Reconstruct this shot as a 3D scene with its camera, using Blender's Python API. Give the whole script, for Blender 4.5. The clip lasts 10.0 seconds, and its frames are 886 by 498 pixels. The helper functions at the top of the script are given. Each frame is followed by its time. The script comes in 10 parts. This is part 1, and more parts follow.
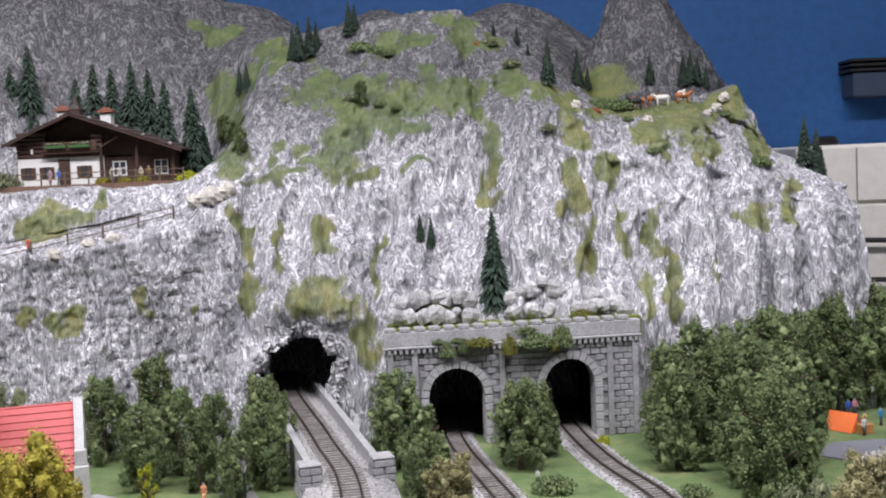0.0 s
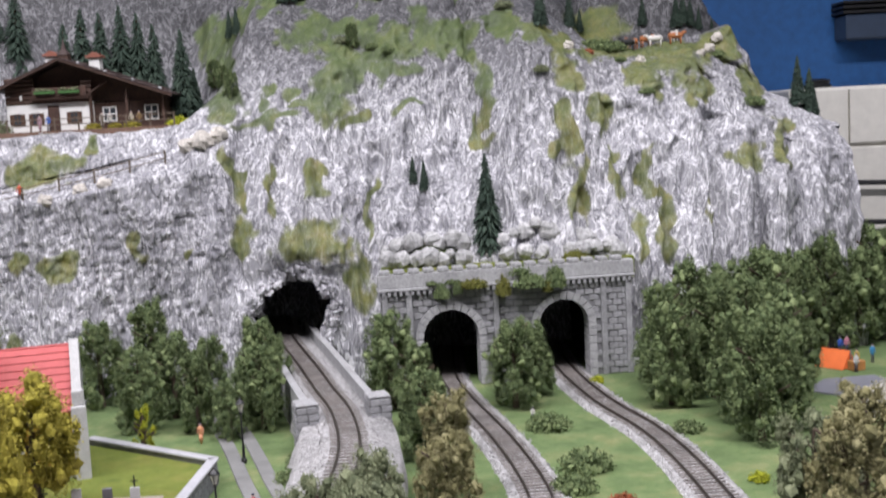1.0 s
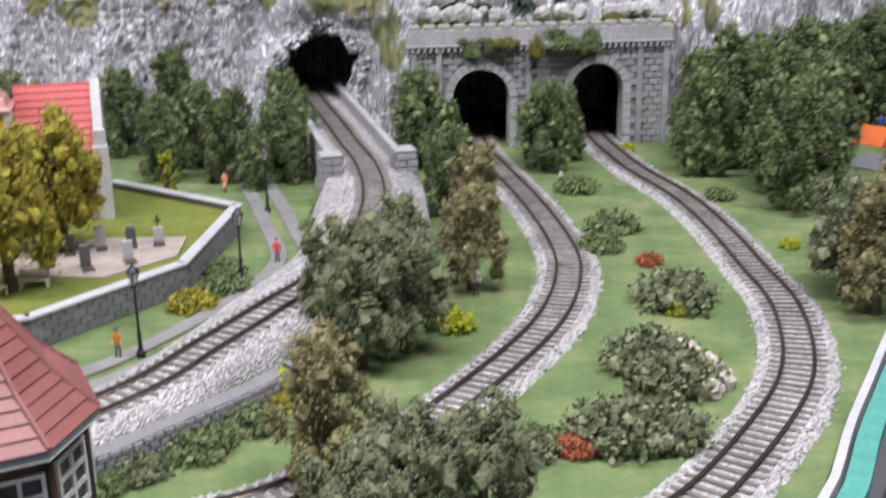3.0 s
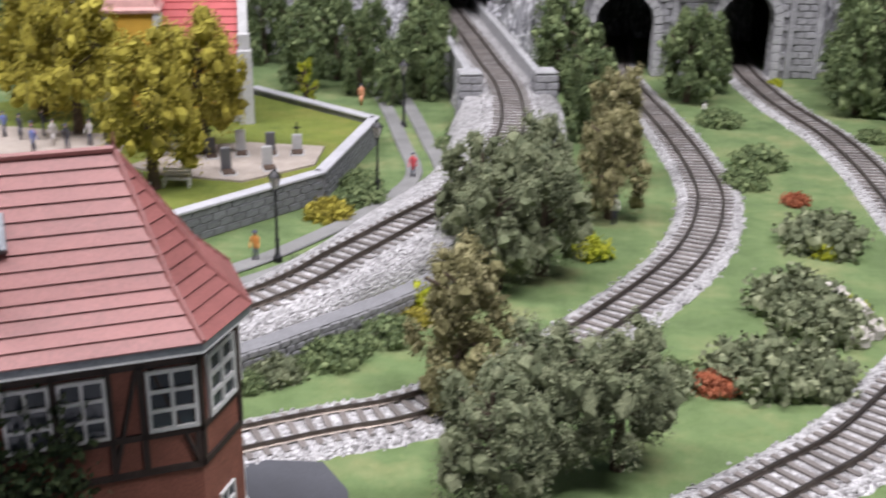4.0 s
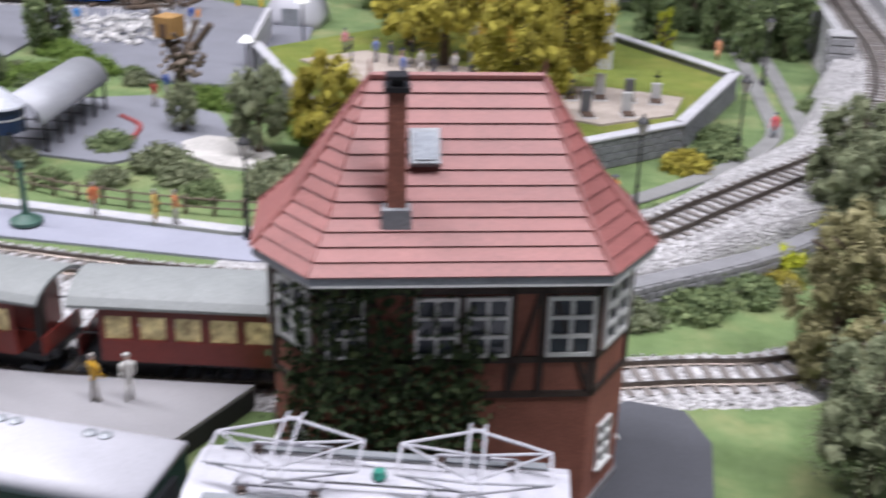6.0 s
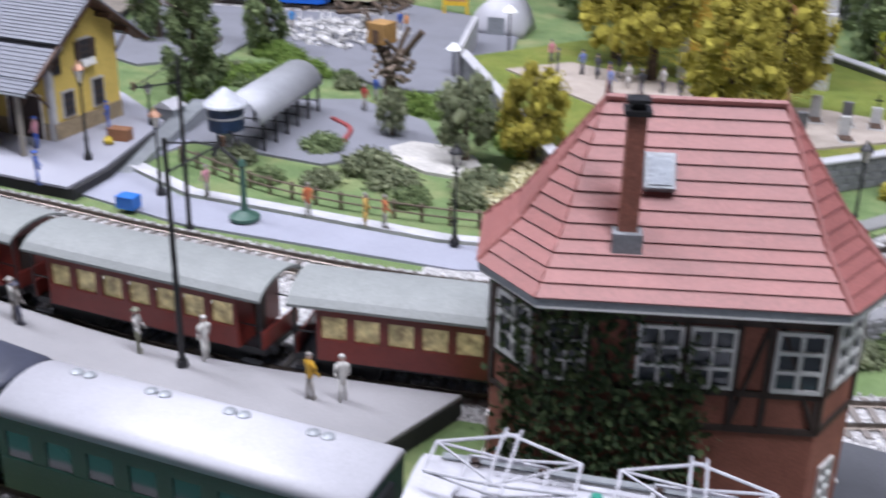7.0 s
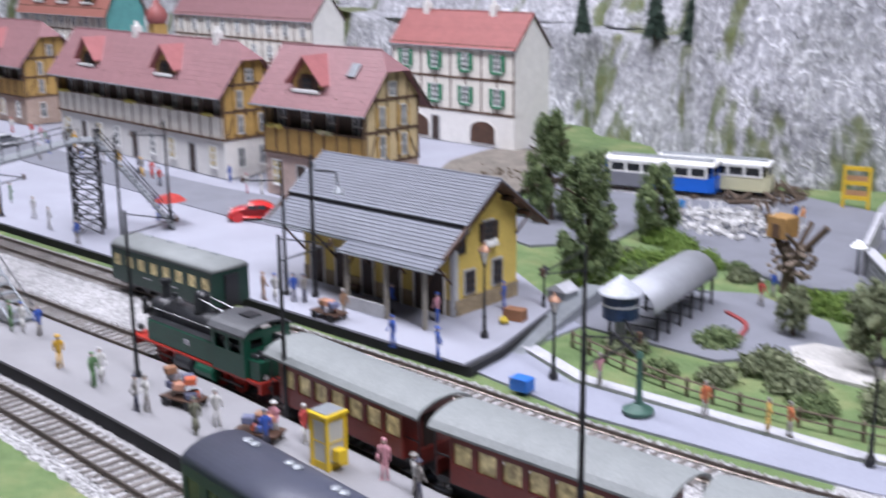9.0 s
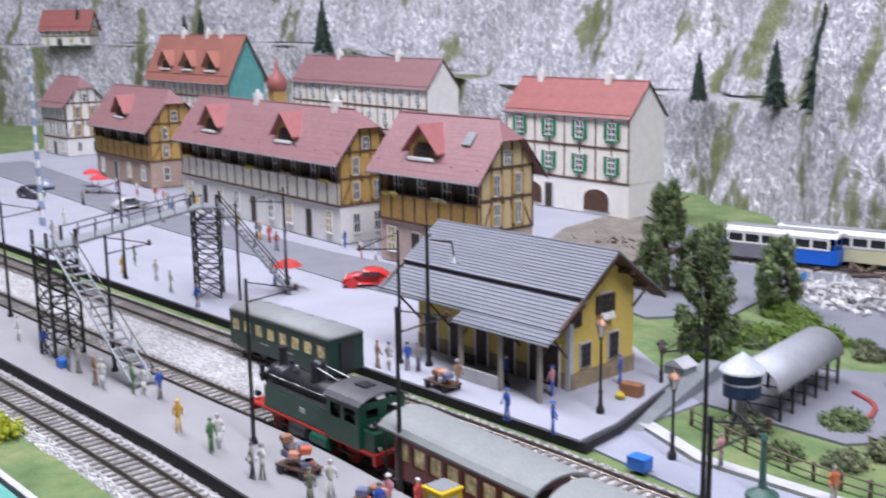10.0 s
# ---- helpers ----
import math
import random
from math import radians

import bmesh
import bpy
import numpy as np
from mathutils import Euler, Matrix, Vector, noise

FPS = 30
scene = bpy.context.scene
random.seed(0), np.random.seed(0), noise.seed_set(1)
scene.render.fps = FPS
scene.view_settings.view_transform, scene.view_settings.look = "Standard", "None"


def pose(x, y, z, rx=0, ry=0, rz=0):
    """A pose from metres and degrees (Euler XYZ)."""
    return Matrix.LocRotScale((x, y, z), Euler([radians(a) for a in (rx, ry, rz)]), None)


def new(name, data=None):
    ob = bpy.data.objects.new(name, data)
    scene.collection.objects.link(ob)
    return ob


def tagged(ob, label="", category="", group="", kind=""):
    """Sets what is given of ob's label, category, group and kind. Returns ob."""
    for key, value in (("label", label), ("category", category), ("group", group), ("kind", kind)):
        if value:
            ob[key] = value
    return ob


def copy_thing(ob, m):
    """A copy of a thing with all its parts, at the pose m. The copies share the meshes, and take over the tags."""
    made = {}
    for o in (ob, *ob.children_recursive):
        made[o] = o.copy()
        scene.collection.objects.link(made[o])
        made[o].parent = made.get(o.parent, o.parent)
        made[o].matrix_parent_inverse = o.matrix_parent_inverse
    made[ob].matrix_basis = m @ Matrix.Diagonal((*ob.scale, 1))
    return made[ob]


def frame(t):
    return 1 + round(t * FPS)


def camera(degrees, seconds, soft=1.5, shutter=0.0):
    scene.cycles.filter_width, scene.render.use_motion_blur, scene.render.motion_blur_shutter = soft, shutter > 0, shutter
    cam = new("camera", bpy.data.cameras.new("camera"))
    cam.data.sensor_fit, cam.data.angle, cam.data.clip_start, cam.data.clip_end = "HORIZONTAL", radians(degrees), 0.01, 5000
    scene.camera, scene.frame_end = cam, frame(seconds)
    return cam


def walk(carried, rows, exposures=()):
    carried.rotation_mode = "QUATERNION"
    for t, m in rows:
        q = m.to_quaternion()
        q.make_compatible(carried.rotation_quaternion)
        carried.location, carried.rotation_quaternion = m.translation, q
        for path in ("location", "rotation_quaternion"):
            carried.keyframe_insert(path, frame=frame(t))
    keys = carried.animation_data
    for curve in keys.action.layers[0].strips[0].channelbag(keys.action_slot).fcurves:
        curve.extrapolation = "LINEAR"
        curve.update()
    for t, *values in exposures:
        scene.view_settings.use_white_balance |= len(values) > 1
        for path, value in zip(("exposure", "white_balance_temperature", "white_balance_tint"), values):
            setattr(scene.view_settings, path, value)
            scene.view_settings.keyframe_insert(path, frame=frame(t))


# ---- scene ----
# ---------------------------------------------------------------- camera and its walk
# A model railway layout in H0 (1:87), true model size, metres.
cam = camera(42.83, 10.0, soft=1.9, shutter=0.7)
# seconds, x, y, z, pitch, roll, yaw
PATH = [
    (0, 0.0000, -0.0000, 0.2845, -4.00, 2.48, 0.09),
    (0.5, 0.0001, -0.0009, 0.2800, -4.79, 2.49, -0.11),
    (1, -0.0024, -0.0004, 0.2723, -6.37, 2.98, -0.38),
    (1.5, -0.0010, 0.0036, 0.2675, -8.58, 2.77, -0.61),
    (2, 0.0013, 0.0102, 0.2538, -11.07, 2.77, -0.75),
    (2.2, -0.0014, 0.0109, 0.2518, -12.34, 2.55, -0.84),
    (3.3, -0.0090, 0.0212, 0.2419, -18.69, 0.35, 2.53),
    (3.5, -0.0118, 0.0228, 0.2403, -19.46, 0.05, 3.60),
    (4, -0.0212, 0.0251, 0.2383, -20.94, -0.75, 8.02),
    (4.5, -0.0244, 0.0234, 0.2362, -21.73, -0.76, 10.28),
    (5, -0.0335, 0.0206, 0.2360, -22.44, -1.20, 14.47),
    (5.5, -0.0430, 0.0175, 0.2344, -23.09, -1.25, 19.21),
    (6, -0.0553, 0.0131, 0.2334, -23.62, -1.47, 24.16),
    (6.2, -0.0594, 0.0110, 0.2342, -23.93, -1.32, 26.42),
    (7.3, -0.0723, 0.0071, 0.2370, -22.61, -0.53, 36.77),
    (7.5, -0.0738, 0.0071, 0.2370, -21.31, -0.11, 39.17),
    (8, -0.0823, 0.0085, 0.2395, -18.55, -0.54, 43.77),
    (8.5, -0.0893, 0.0062, 0.2395, -16.97, 0.29, 47.30),
    (9, -0.0991, 0.0023, 0.2394, -14.67, 0.54, 51.74),
    (9.5, -0.1033, 0.0010, 0.2428, -12.84, 0.55, 54.69),
    (10, -0.1058, 0.0007, 0.2442, -11.45, 0.87, 57.25),
]
walk(cam, [(t, pose(x, y, z, 90 + pitch, roll, yaw)) for t, x, y, z, pitch, roll, yaw in PATH],
     [(0, 0, 6500, 10), (5.0, 0, 6500, 10), (7.4, 0, 6000, 10), (10, 0, 6050, 11)])

# ---------------------------------------------------------------- light
world = bpy.data.worlds.new("room_light")
world.use_nodes = True
scene.world = world
world.node_tree.nodes["Background"].inputs[0].default_value = (0.80, 0.86, 1.0, 1)
world.node_tree.nodes["Background"].inputs[1].default_value = 0.12


def ceiling_lamp(x, y, z, sx, sy, power, tint=(1.0, 0.965, 1.03)):
    data = bpy.data.lights.new("hall_light", "AREA")
    data.shape, data.size, data.size_y, data.energy, data.color = "RECTANGLE", sx, sy, power, tint
    ob = new("hall_light", data)
    ob.matrix_world = pose(x, y, z)
    return ob


ceiling_lamp(0.45, 0.14, 1.75, 1.3, 0.30, 52)
ceiling_lamp(-1.5, 0.20, 1.75, 2.2, 0.30, 56)
ceiling_lamp(-0.7, 1.05, 1.85, 2.6, 0.30, 6)

# ---------------------------------------------------------------- materials
def nodes_of(name):
    m = bpy.data.materials.new(name)
    m.use_nodes = True
    t = m.node_tree
    return m, t, t.nodes["Principled BSDF"]


def node(t, kind, **inputs):
    n = t.nodes.new(kind)
    for k, v in inputs.items():
        n.inputs[k].default_value = v
    return n


def ramp(t, fac, stops):
    r = t.nodes.new("ShaderNodeValToRGB")
    e = r.color_ramp.elements
    while len(e) < len(stops):
        e.new(0.5)
    for el, (p, c) in zip(e, stops):
        el.position, el.color = p, (*c, 1)
    t.links.new(fac, r.inputs[0])
    return r.outputs[0]


def noise_tex(t, scale, detail=4, rough=0.6, stretch=(1, 1, 1)):
    co = t.nodes.new("ShaderNodeTexCoord")
    mp = t.nodes.new("ShaderNodeMapping")
    mp.inputs["Scale"].default_value = stretch
    t.links.new(co.outputs["Object"], mp.inputs[0])
    n = node(t, "ShaderNodeTexNoise", Scale=scale, Detail=detail, Roughness=rough)
    t.links.new(mp.outputs[0], n.inputs["Vector"])
    return n.outputs["Fac"]


def mixc(t, fac, a, b, mode="MIX"):
    n = t.nodes.new("ShaderNodeMix")
    n.data_type, n.blend_type = "RGBA", mode
    for sock, val in ((n.inputs[0], fac), (n.inputs[6], a), (n.inputs[7], b)):
        if isinstance(val, (int, float)):
            sock.default_value = val
        elif isinstance(val, tuple):
            sock.default_value = (*val, 1)
        else:
            t.links.new(val, sock)
    return n.outputs[2]


def bump(t, b, height, strength, dist=0.001):
    n = node(t, "ShaderNodeBump", Strength=strength, Distance=dist)
    t.links.new(height, n.inputs["Height"])
    t.links.new(n.outputs[0], b.inputs["Normal"])


def shade(c, k):
    return tuple(min(1, x * k) for x in c)


def plain(name, col, rough=0.6, metal=0.0, fine=900, coarse=90, vary=0.22, relief=0.25, each=0.0, emit=0.0):
    """Paint, plastic, stone or cloth: a base colour with two scales of variation and fine relief."""
    m, t, b = nodes_of(name)
    a = noise_tex(t, fine, 3)
    c = noise_tex(t, coarse, 4)
    col1 = ramp(t, a, [(0.3, shade(col, 1 - vary)), (0.7, shade(col, 1 + vary * 0.6))])
    col2 = ramp(t, c, [(0.3, (1 - vary,) * 3), (0.7, (1.0,) * 3)])
    out = mixc(t, 1.0, col1, col2, "MULTIPLY")
    if each:
        info = t.nodes.new("ShaderNodeObjectInfo")
        geo = t.nodes.new("ShaderNodeNewGeometry")
        add = t.nodes.new("ShaderNodeMath")
        add.operation = "ADD"
        t.links.new(info.outputs["Random"], add.inputs[0])
        t.links.new(geo.outputs["Random Per Island"], add.inputs[1])
        fr = t.nodes.new("ShaderNodeMath")
        fr.operation = "FRACT"
        t.links.new(add.outputs[0], fr.inputs[0])
        out = mixc(t, 1.0, out, ramp(t, fr.outputs[0], [(0.0, (1 - each,) * 3), (1.0, (1.0,) * 3)]), "MULTIPLY")
    t.links.new(out, b.inputs["Base Color"])
    b.inputs["Roughness"].default_value = rough
    b.inputs["Metallic"].default_value = metal
    if emit:
        t.links.new(out, b.inputs["Emission Color"])
        b.inputs["Emission Strength"].default_value = emit
    if relief:
        bump(t, b, a, relief, 0.0006)
    return m


def rock_material(name="plaster_rock", tall=0.30, calm=0.0):
    """Crumpled plaster rock: grey with thin white dry-brushed ridges, darker along the grooves of its bump; moss where
    the mesh is marked.
    """
    m, t, b = nodes_of(name)
    co = t.nodes.new("ShaderNodeTexCoord")
    mp = t.nodes.new("ShaderNodeMapping")
    mp.inputs["Scale"].default_value = (1, 1, tall)
    t.links.new(co.outputs["Object"], mp.inputs[0])
    lines = []
    for scale, twist in ((72, 0.7), (190, 0.6), (60, 1.4)):
        n = node(t, "ShaderNodeTexNoise", Scale=scale, Detail=2, Roughness=0.45, Distortion=twist)
        t.links.new(mp.outputs[0], n.inputs["Vector"])
        lines.append(n.outputs["Fac"])
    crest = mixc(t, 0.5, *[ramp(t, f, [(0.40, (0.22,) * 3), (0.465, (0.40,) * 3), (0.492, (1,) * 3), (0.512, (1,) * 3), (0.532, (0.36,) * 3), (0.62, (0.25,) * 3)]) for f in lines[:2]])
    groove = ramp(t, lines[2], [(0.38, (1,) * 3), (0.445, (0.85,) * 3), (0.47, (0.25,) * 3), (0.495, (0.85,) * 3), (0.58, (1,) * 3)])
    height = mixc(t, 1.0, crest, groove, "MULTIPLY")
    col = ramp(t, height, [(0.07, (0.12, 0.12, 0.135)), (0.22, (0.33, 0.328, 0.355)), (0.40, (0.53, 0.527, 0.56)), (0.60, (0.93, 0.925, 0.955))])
    col = mixc(t, calm, col, (0.60, 0.61, 0.66))
    big = ramp(t, noise_tex(t, 6, 4), [(0.35, (0.72, 0.72, 0.73)), (0.65, (1, 1, 1))])
    col = mixc(t, 1.0, col, big, "MULTIPLY")
    # dull: unbrushed grey at the back, plus dimmer light painted in with height
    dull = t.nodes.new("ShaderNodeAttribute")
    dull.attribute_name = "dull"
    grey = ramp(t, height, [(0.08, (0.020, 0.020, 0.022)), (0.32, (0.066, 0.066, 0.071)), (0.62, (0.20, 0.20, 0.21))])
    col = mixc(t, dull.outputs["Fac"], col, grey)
    moss = t.nodes.new("ShaderNodeAttribute")
    moss.attribute_name = "moss"
    mask = ramp(t, mixc(t, 0.55, moss.outputs["Fac"], noise_tex(t, 150, 6, 0.8, (1, 1, 0.35))), [(0.42, (0, 0, 0)), (0.60, (0.75, 0.75, 0.75)), (0.80, (1, 1, 1))])
    green = ramp(t, noise_tex(t, 42, 5, 0.7), [(0.26, (0.060, 0.085, 0.022)), (0.44, (0.125, 0.150, 0.036)), (0.58, (0.195, 0.195, 0.045)), (0.72, (0.235, 0.200, 0.075)), (0.84, (0.20, 0.12, 0.06))])
    lush = t.nodes.new("ShaderNodeAttribute")
    lush.attribute_name = "lush"
    meadow = ramp(t, noise_tex(t, 30, 5, 0.7), [(0.28, (0.040, 0.062, 0.018)), (0.5, (0.088, 0.128, 0.036)), (0.75, (0.165, 0.195, 0.060))])
    green = mixc(t, lush.outputs["Fac"], green, meadow)
    green = mixc(t, 1.0, green, ramp(t, noise_tex(t, 900, 3), [(0.3, (0.6,) * 3), (0.7, (1.1,) * 3)]), "MULTIPLY")
    col = mixc(t, mask, col, green)
    t.links.new(col, b.inputs["Base Color"])
    b.inputs["Roughness"].default_value = 0.7
    bump(t, b, mixc(t, mask, height, (0.5, 0.5, 0.5)), 0.9, 0.0030)
    return m


def grass_material(name, a, c, d):
    m, t, b = nodes_of(name)
    n1 = noise_tex(t, 1500, 3)
    n2 = noise_tex(t, 22, 5, 0.65)
    n3 = noise_tex(t, 90, 4)
    col = ramp(t, n2, [(0.28, a), (0.5, c), (0.72, d)])
    col = mixc(t, 1.0, col, ramp(t, n1, [(0.25, (0.70,) * 3), (0.75, (1.12,) * 3)]), "MULTIPLY")
    col = mixc(t, 1.0, col, ramp(t, n3, [(0.3, (0.75, 0.8, 0.7)), (0.7, (1, 1, 1))]), "MULTIPLY")
    t.links.new(col, b.inputs["Base Color"])
    b.inputs["Roughness"].default_value = 0.95
    bump(t, b, n1, 0.8, 0.0015)
    return m


def foliage(name, a, c, d):
    """Flocked foliage, each clump and flake a little different."""
    m, t, b = nodes_of(name)
    geo = t.nodes.new("ShaderNodeNewGeometry")
    patch = noise_tex(t, 130, 3)
    col = ramp(t, mixc(t, 0.45, patch, geo.outputs["Random Per Island"]), [(0.22, a), (0.5, c), (0.8, d)])
    n = noise_tex(t, 900, 3)
    col = mixc(t, 1.0, col, ramp(t, n, [(0.3, (0.75,) * 3), (0.7, (1.08,) * 3)]), "MULTIPLY")
    t.links.new(col, b.inputs["Base Color"])
    b.inputs["Roughness"].default_value = 0.9
    bump(t, b, n, 0.8, 0.001)
    return m


def ballast_material():
    m, t, b = nodes_of("ballast_gravel")
    co = t.nodes.new("ShaderNodeTexCoord")
    v = node(t, "ShaderNodeTexVoronoi", Scale=620)
    t.links.new(co.outputs["Object"], v.inputs["Vector"])
    sep = t.nodes.new("ShaderNodeSeparateColor")
    t.links.new(v.outputs["Color"], sep.inputs[0])
    col = ramp(t, sep.outputs[0], [(0.0, (0.30, 0.29, 0.29)), (0.6, (0.52, 0.51, 0.51)), (1.0, (0.72, 0.71, 0.72))])
    col = mixc(t, 1.0, col, ramp(t, noise_tex(t, 30, 4), [(0.3, (0.72,) * 3), (0.7, (1,) * 3)]), "MULTIPLY")
    t.links.new(col, b.inputs["Base Color"])
    b.inputs["Roughness"].default_value = 0.85
    inv = ramp(t, v.outputs["Distance"], [(0.0, (1, 1, 1)), (0.7, (0, 0, 0))])
    bump(t, b, inv, 1.0, 0.0014)
    return m


def glass_material(name, tint=(0.05, 0.06, 0.07)):
    m, t, b = nodes_of(name)
    b.inputs["Base Color"].default_value = (*tint, 1)
    b.inputs["Roughness"].default_value = 0.08
    b.inputs["IOR"].default_value = 1.5
    return m


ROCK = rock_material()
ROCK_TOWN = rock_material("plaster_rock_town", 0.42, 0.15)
GRASS = grass_material("static_grass", (0.120, 0.180, 0.070), (0.192, 0.275, 0.110), (0.34, 0.35, 0.165))
MEADOW = grass_material("meadow_grass", (0.14, 0.19, 0.03), (0.22, 0.26, 0.045), (0.30, 0.28, 0.07))
BALLAST = ballast_material()
SLEEPER = plain("sleeper_wood", (0.23, 0.205, 0.19), 0.8, each=0.35)
RAIL = plain("rail_steel", (0.20, 0.17, 0.145), 0.35, 0.9, vary=0.3)
STONE = plain("portal_stone", (0.42, 0.42, 0.435), 0.85, fine=700, coarse=60, vary=0.35, relief=0.6, each=0.25)
STONE_LIGHT = plain("cut_stone", (0.44, 0.44, 0.45), 0.85, fine=600, coarse=50, vary=0.3, relief=0.5)
MORTAR = plain("mortar", (0.22, 0.22, 0.23), 0.9)
# the darkness inside the bores is put into this near-black colour
BLACK = plain("tunnel_shade_black", (0.006, 0.006, 0.007), 0.95, relief=0)
WHITE = plain("white_paint", (0.78, 0.78, 0.76), 0.6, vary=0.1)
ROOF_RED = plain("red_roof_tile", (0.285, 0.105, 0.094), 0.5, vary=0.16, each=0.12, relief=0.2)
BRICK_RED = plain("red_brick", (0.33, 0.125, 0.085), 0.8, fine=1200, vary=0.3, each=0.2)
TIMBER = plain("dark_timber", (0.055, 0.035, 0.028), 0.7, vary=0.3)
DARK_WOOD = plain("brown_wood", (0.10, 0.05, 0.03), 0.7, fine=500, vary=0.35)
GREY_METAL = plain("zinc_grey", (0.30, 0.32, 0.34), 0.45, 0.3)
PAVING = plain("asphalt_grey", (0.20, 0.205, 0.235), 0.85, fine=1500, coarse=25, vary=0.16)
ROAD = plain("road_surface", (0.31, 0.32, 0.385), 0.8, fine=1600, coarse=20, vary=0.14)
PLAZA = plain("plaza_concrete", (0.35, 0.355, 0.41), 0.75, fine=1400, coarse=18, vary=0.12)
PLATFORM = plain("platform_concrete", (0.275, 0.27, 0.28), 0.85, fine=1300, coarse=22, vary=0.16)
COPING = plain("coping_white", (0.50, 0.50, 0.53), 0.7, vary=0.2)
IRON = plain("black_iron", (0.018, 0.018, 0.02), 0.45, 0.2)
GLASS = glass_material("window_glass")
BARK = plain("bark", (0.12, 0.085, 0.06), 0.9, fine=500, vary=0.4)
LEAF_DARK = foliage("leaf_dark_green", (0.055, 0.084, 0.032), (0.132, 0.182, 0.072), (0.265, 0.325, 0.145))
LEAF_MID = foliage("leaf_grey_green", (0.080, 0.098, 0.052), (0.168, 0.194, 0.104), (0.310, 0.335, 0.200))
LEAF_OLIVE = foliage("leaf_olive", (0.16, 0.135, 0.014), (0.33, 0.285, 0.034), (0.52, 0.46, 0.075))
LEAF_BROWN = foliage("leaf_brown_olive", (0.125, 0.118, 0.048), (0.225, 0.208, 0.092), (0.40, 0.37, 0.20))
LEAF_LIME = foliage("leaf_lime", (0.22, 0.27, 0.01), (0.40, 0.43, 0.02), (0.55, 0.55, 0.06))
LEAF_RUST = foliage("leaf_rust", (0.25, 0.06, 0.02), (0.36, 0.11, 0.05), (0.45, 0.17, 0.09))
NEEDLE = foliage("needle_dark", (0.016, 0.032, 0.022), (0.032, 0.058, 0.040), (0.070, 0.105, 0.075))

# ---------------------------------------------------------------- building helpers
class Shape:
    """Collects vertices and faces of one mesh."""

    def __init__(self):
        self.v, self.f, self.m = [], [], []

    def add(self, verts, faces, m=None, slot=0):
        n = len(self.v)
        self.v += [tuple(m @ Vector(p)) for p in verts] if m is not None else [tuple(p) for p in verts]
        self.f += [tuple(i + n for i in f) for f in faces]
        self.m += [slot] * len(faces)
        return self

    def box(self, x0, x1, y0, y1, z0, z1, m=None, slot=0, bevel=0.0):
        if bevel:
            e = bevel
            a = [(x0 + e, y0 + e, z0), (x1 - e, y0 + e, z0), (x1 - e, y1 - e, z0), (x0 + e, y1 - e, z0)]
            b = [(x0, y0, z0 + e), (x1, y0, z0 + e), (x1, y1, z0 + e), (x0, y1, z0 + e)]
            c = [(x, y, z1 - e) for x, y, _ in b]
            d = [(x, y, z1) for x, y, _ in a]
            f = [(3, 2, 1, 0), (12, 13, 14, 15)]
            for k in range(3):
                f += [(4 * k + i, 4 * k + (i + 1) % 4, 4 * k + 4 + (i + 1) % 4, 4 * k + 4 + i) for i in range(4)]
            return self.add(a + b + c + d, f, m, slot)
        p = [(x0, y0, z0), (x1, y0, z0), (x1, y1, z0), (x0, y1, z0), (x0, y0, z1), (x1, y0, z1), (x1, y1, z1), (x0, y1, z1)]
        return self.add(p, [(3, 2, 1, 0), (4, 5, 6, 7), (0, 1, 5, 4), (1, 2, 6, 5), (2, 3, 7, 6), (3, 0, 4, 7)], m, slot)

    def cyl(self, r0, r1, z0, z1, seg=12, m=None, slot=0):
        p = [(r0 * math.cos(i * math.tau / seg), r0 * math.sin(i * math.tau / seg), z0) for i in range(seg)]
        p += [(r1 * math.cos(i * math.tau / seg), r1 * math.sin(i * math.tau / seg), z1) for i in range(seg)]
        f = [(i, (i + 1) % seg, seg + (i + 1) % seg, seg + i) for i in range(seg)]
        f += [tuple(range(seg))[::-1], tuple(range(seg, 2 * seg))]
        return self.add(p, f, m, slot)

    def turned(self, profile, seg=14, m=None, slot=0):
        """A turned form from (radius, height) pairs."""
        p, f = [], []
        for r, z in profile:
            p += [(r * math.cos(i * math.tau / seg), r * math.sin(i * math.tau / seg), z) for i in range(seg)]
        for k in range(len(profile) - 1):
            f += [(k * seg + i, k * seg + (i + 1) % seg, (k + 1) * seg + (i + 1) % seg, (k + 1) * seg + i) for i in range(seg)]
        f += [tuple(range(seg))[::-1], tuple(range((len(profile) - 1) * seg, len(profile) * seg))]
        return self.add(p, f, m, slot)

    def prism(self, outline, y0, y1, m=None, slot=0):
        """An outline in x and z, drawn out along y."""
        n = len(outline)
        p = [(x, y0, z) for x, z in outline] + [(x, y1, z) for x, z in outline]
        f = [tuple(range(n)), tuple(range(n, 2 * n))[::-1]] + [(i, n + i, n + (i + 1) % n, (i + 1) % n) for i in range(n)]
        return self.add(p, f, m, slot)

    def slab(self, outline, z0, z1, m=None, slot=0):
        """An outline in x and y, drawn up."""
        n = len(outline)
        p = [(x, y, z0) for x, y in outline] + [(x, y, z1) for x, y in outline]
        f = [tuple(range(n))[::-1], tuple(range(n, 2 * n))] + [(i, (i + 1) % n, n + (i + 1) % n, n + i) for i in range(n)]
        return self.add(p, f, m, slot)

    def rod(self, a, b, r, seg=6, slot=0):
        a, b = Vector(a), Vector(b)
        d = b - a
        m = Matrix.Translation(a) @ d.to_track_quat("Z", "Y").to_matrix().to_4x4()
        return self.cyl(r, r, 0, d.length, seg, m, slot)

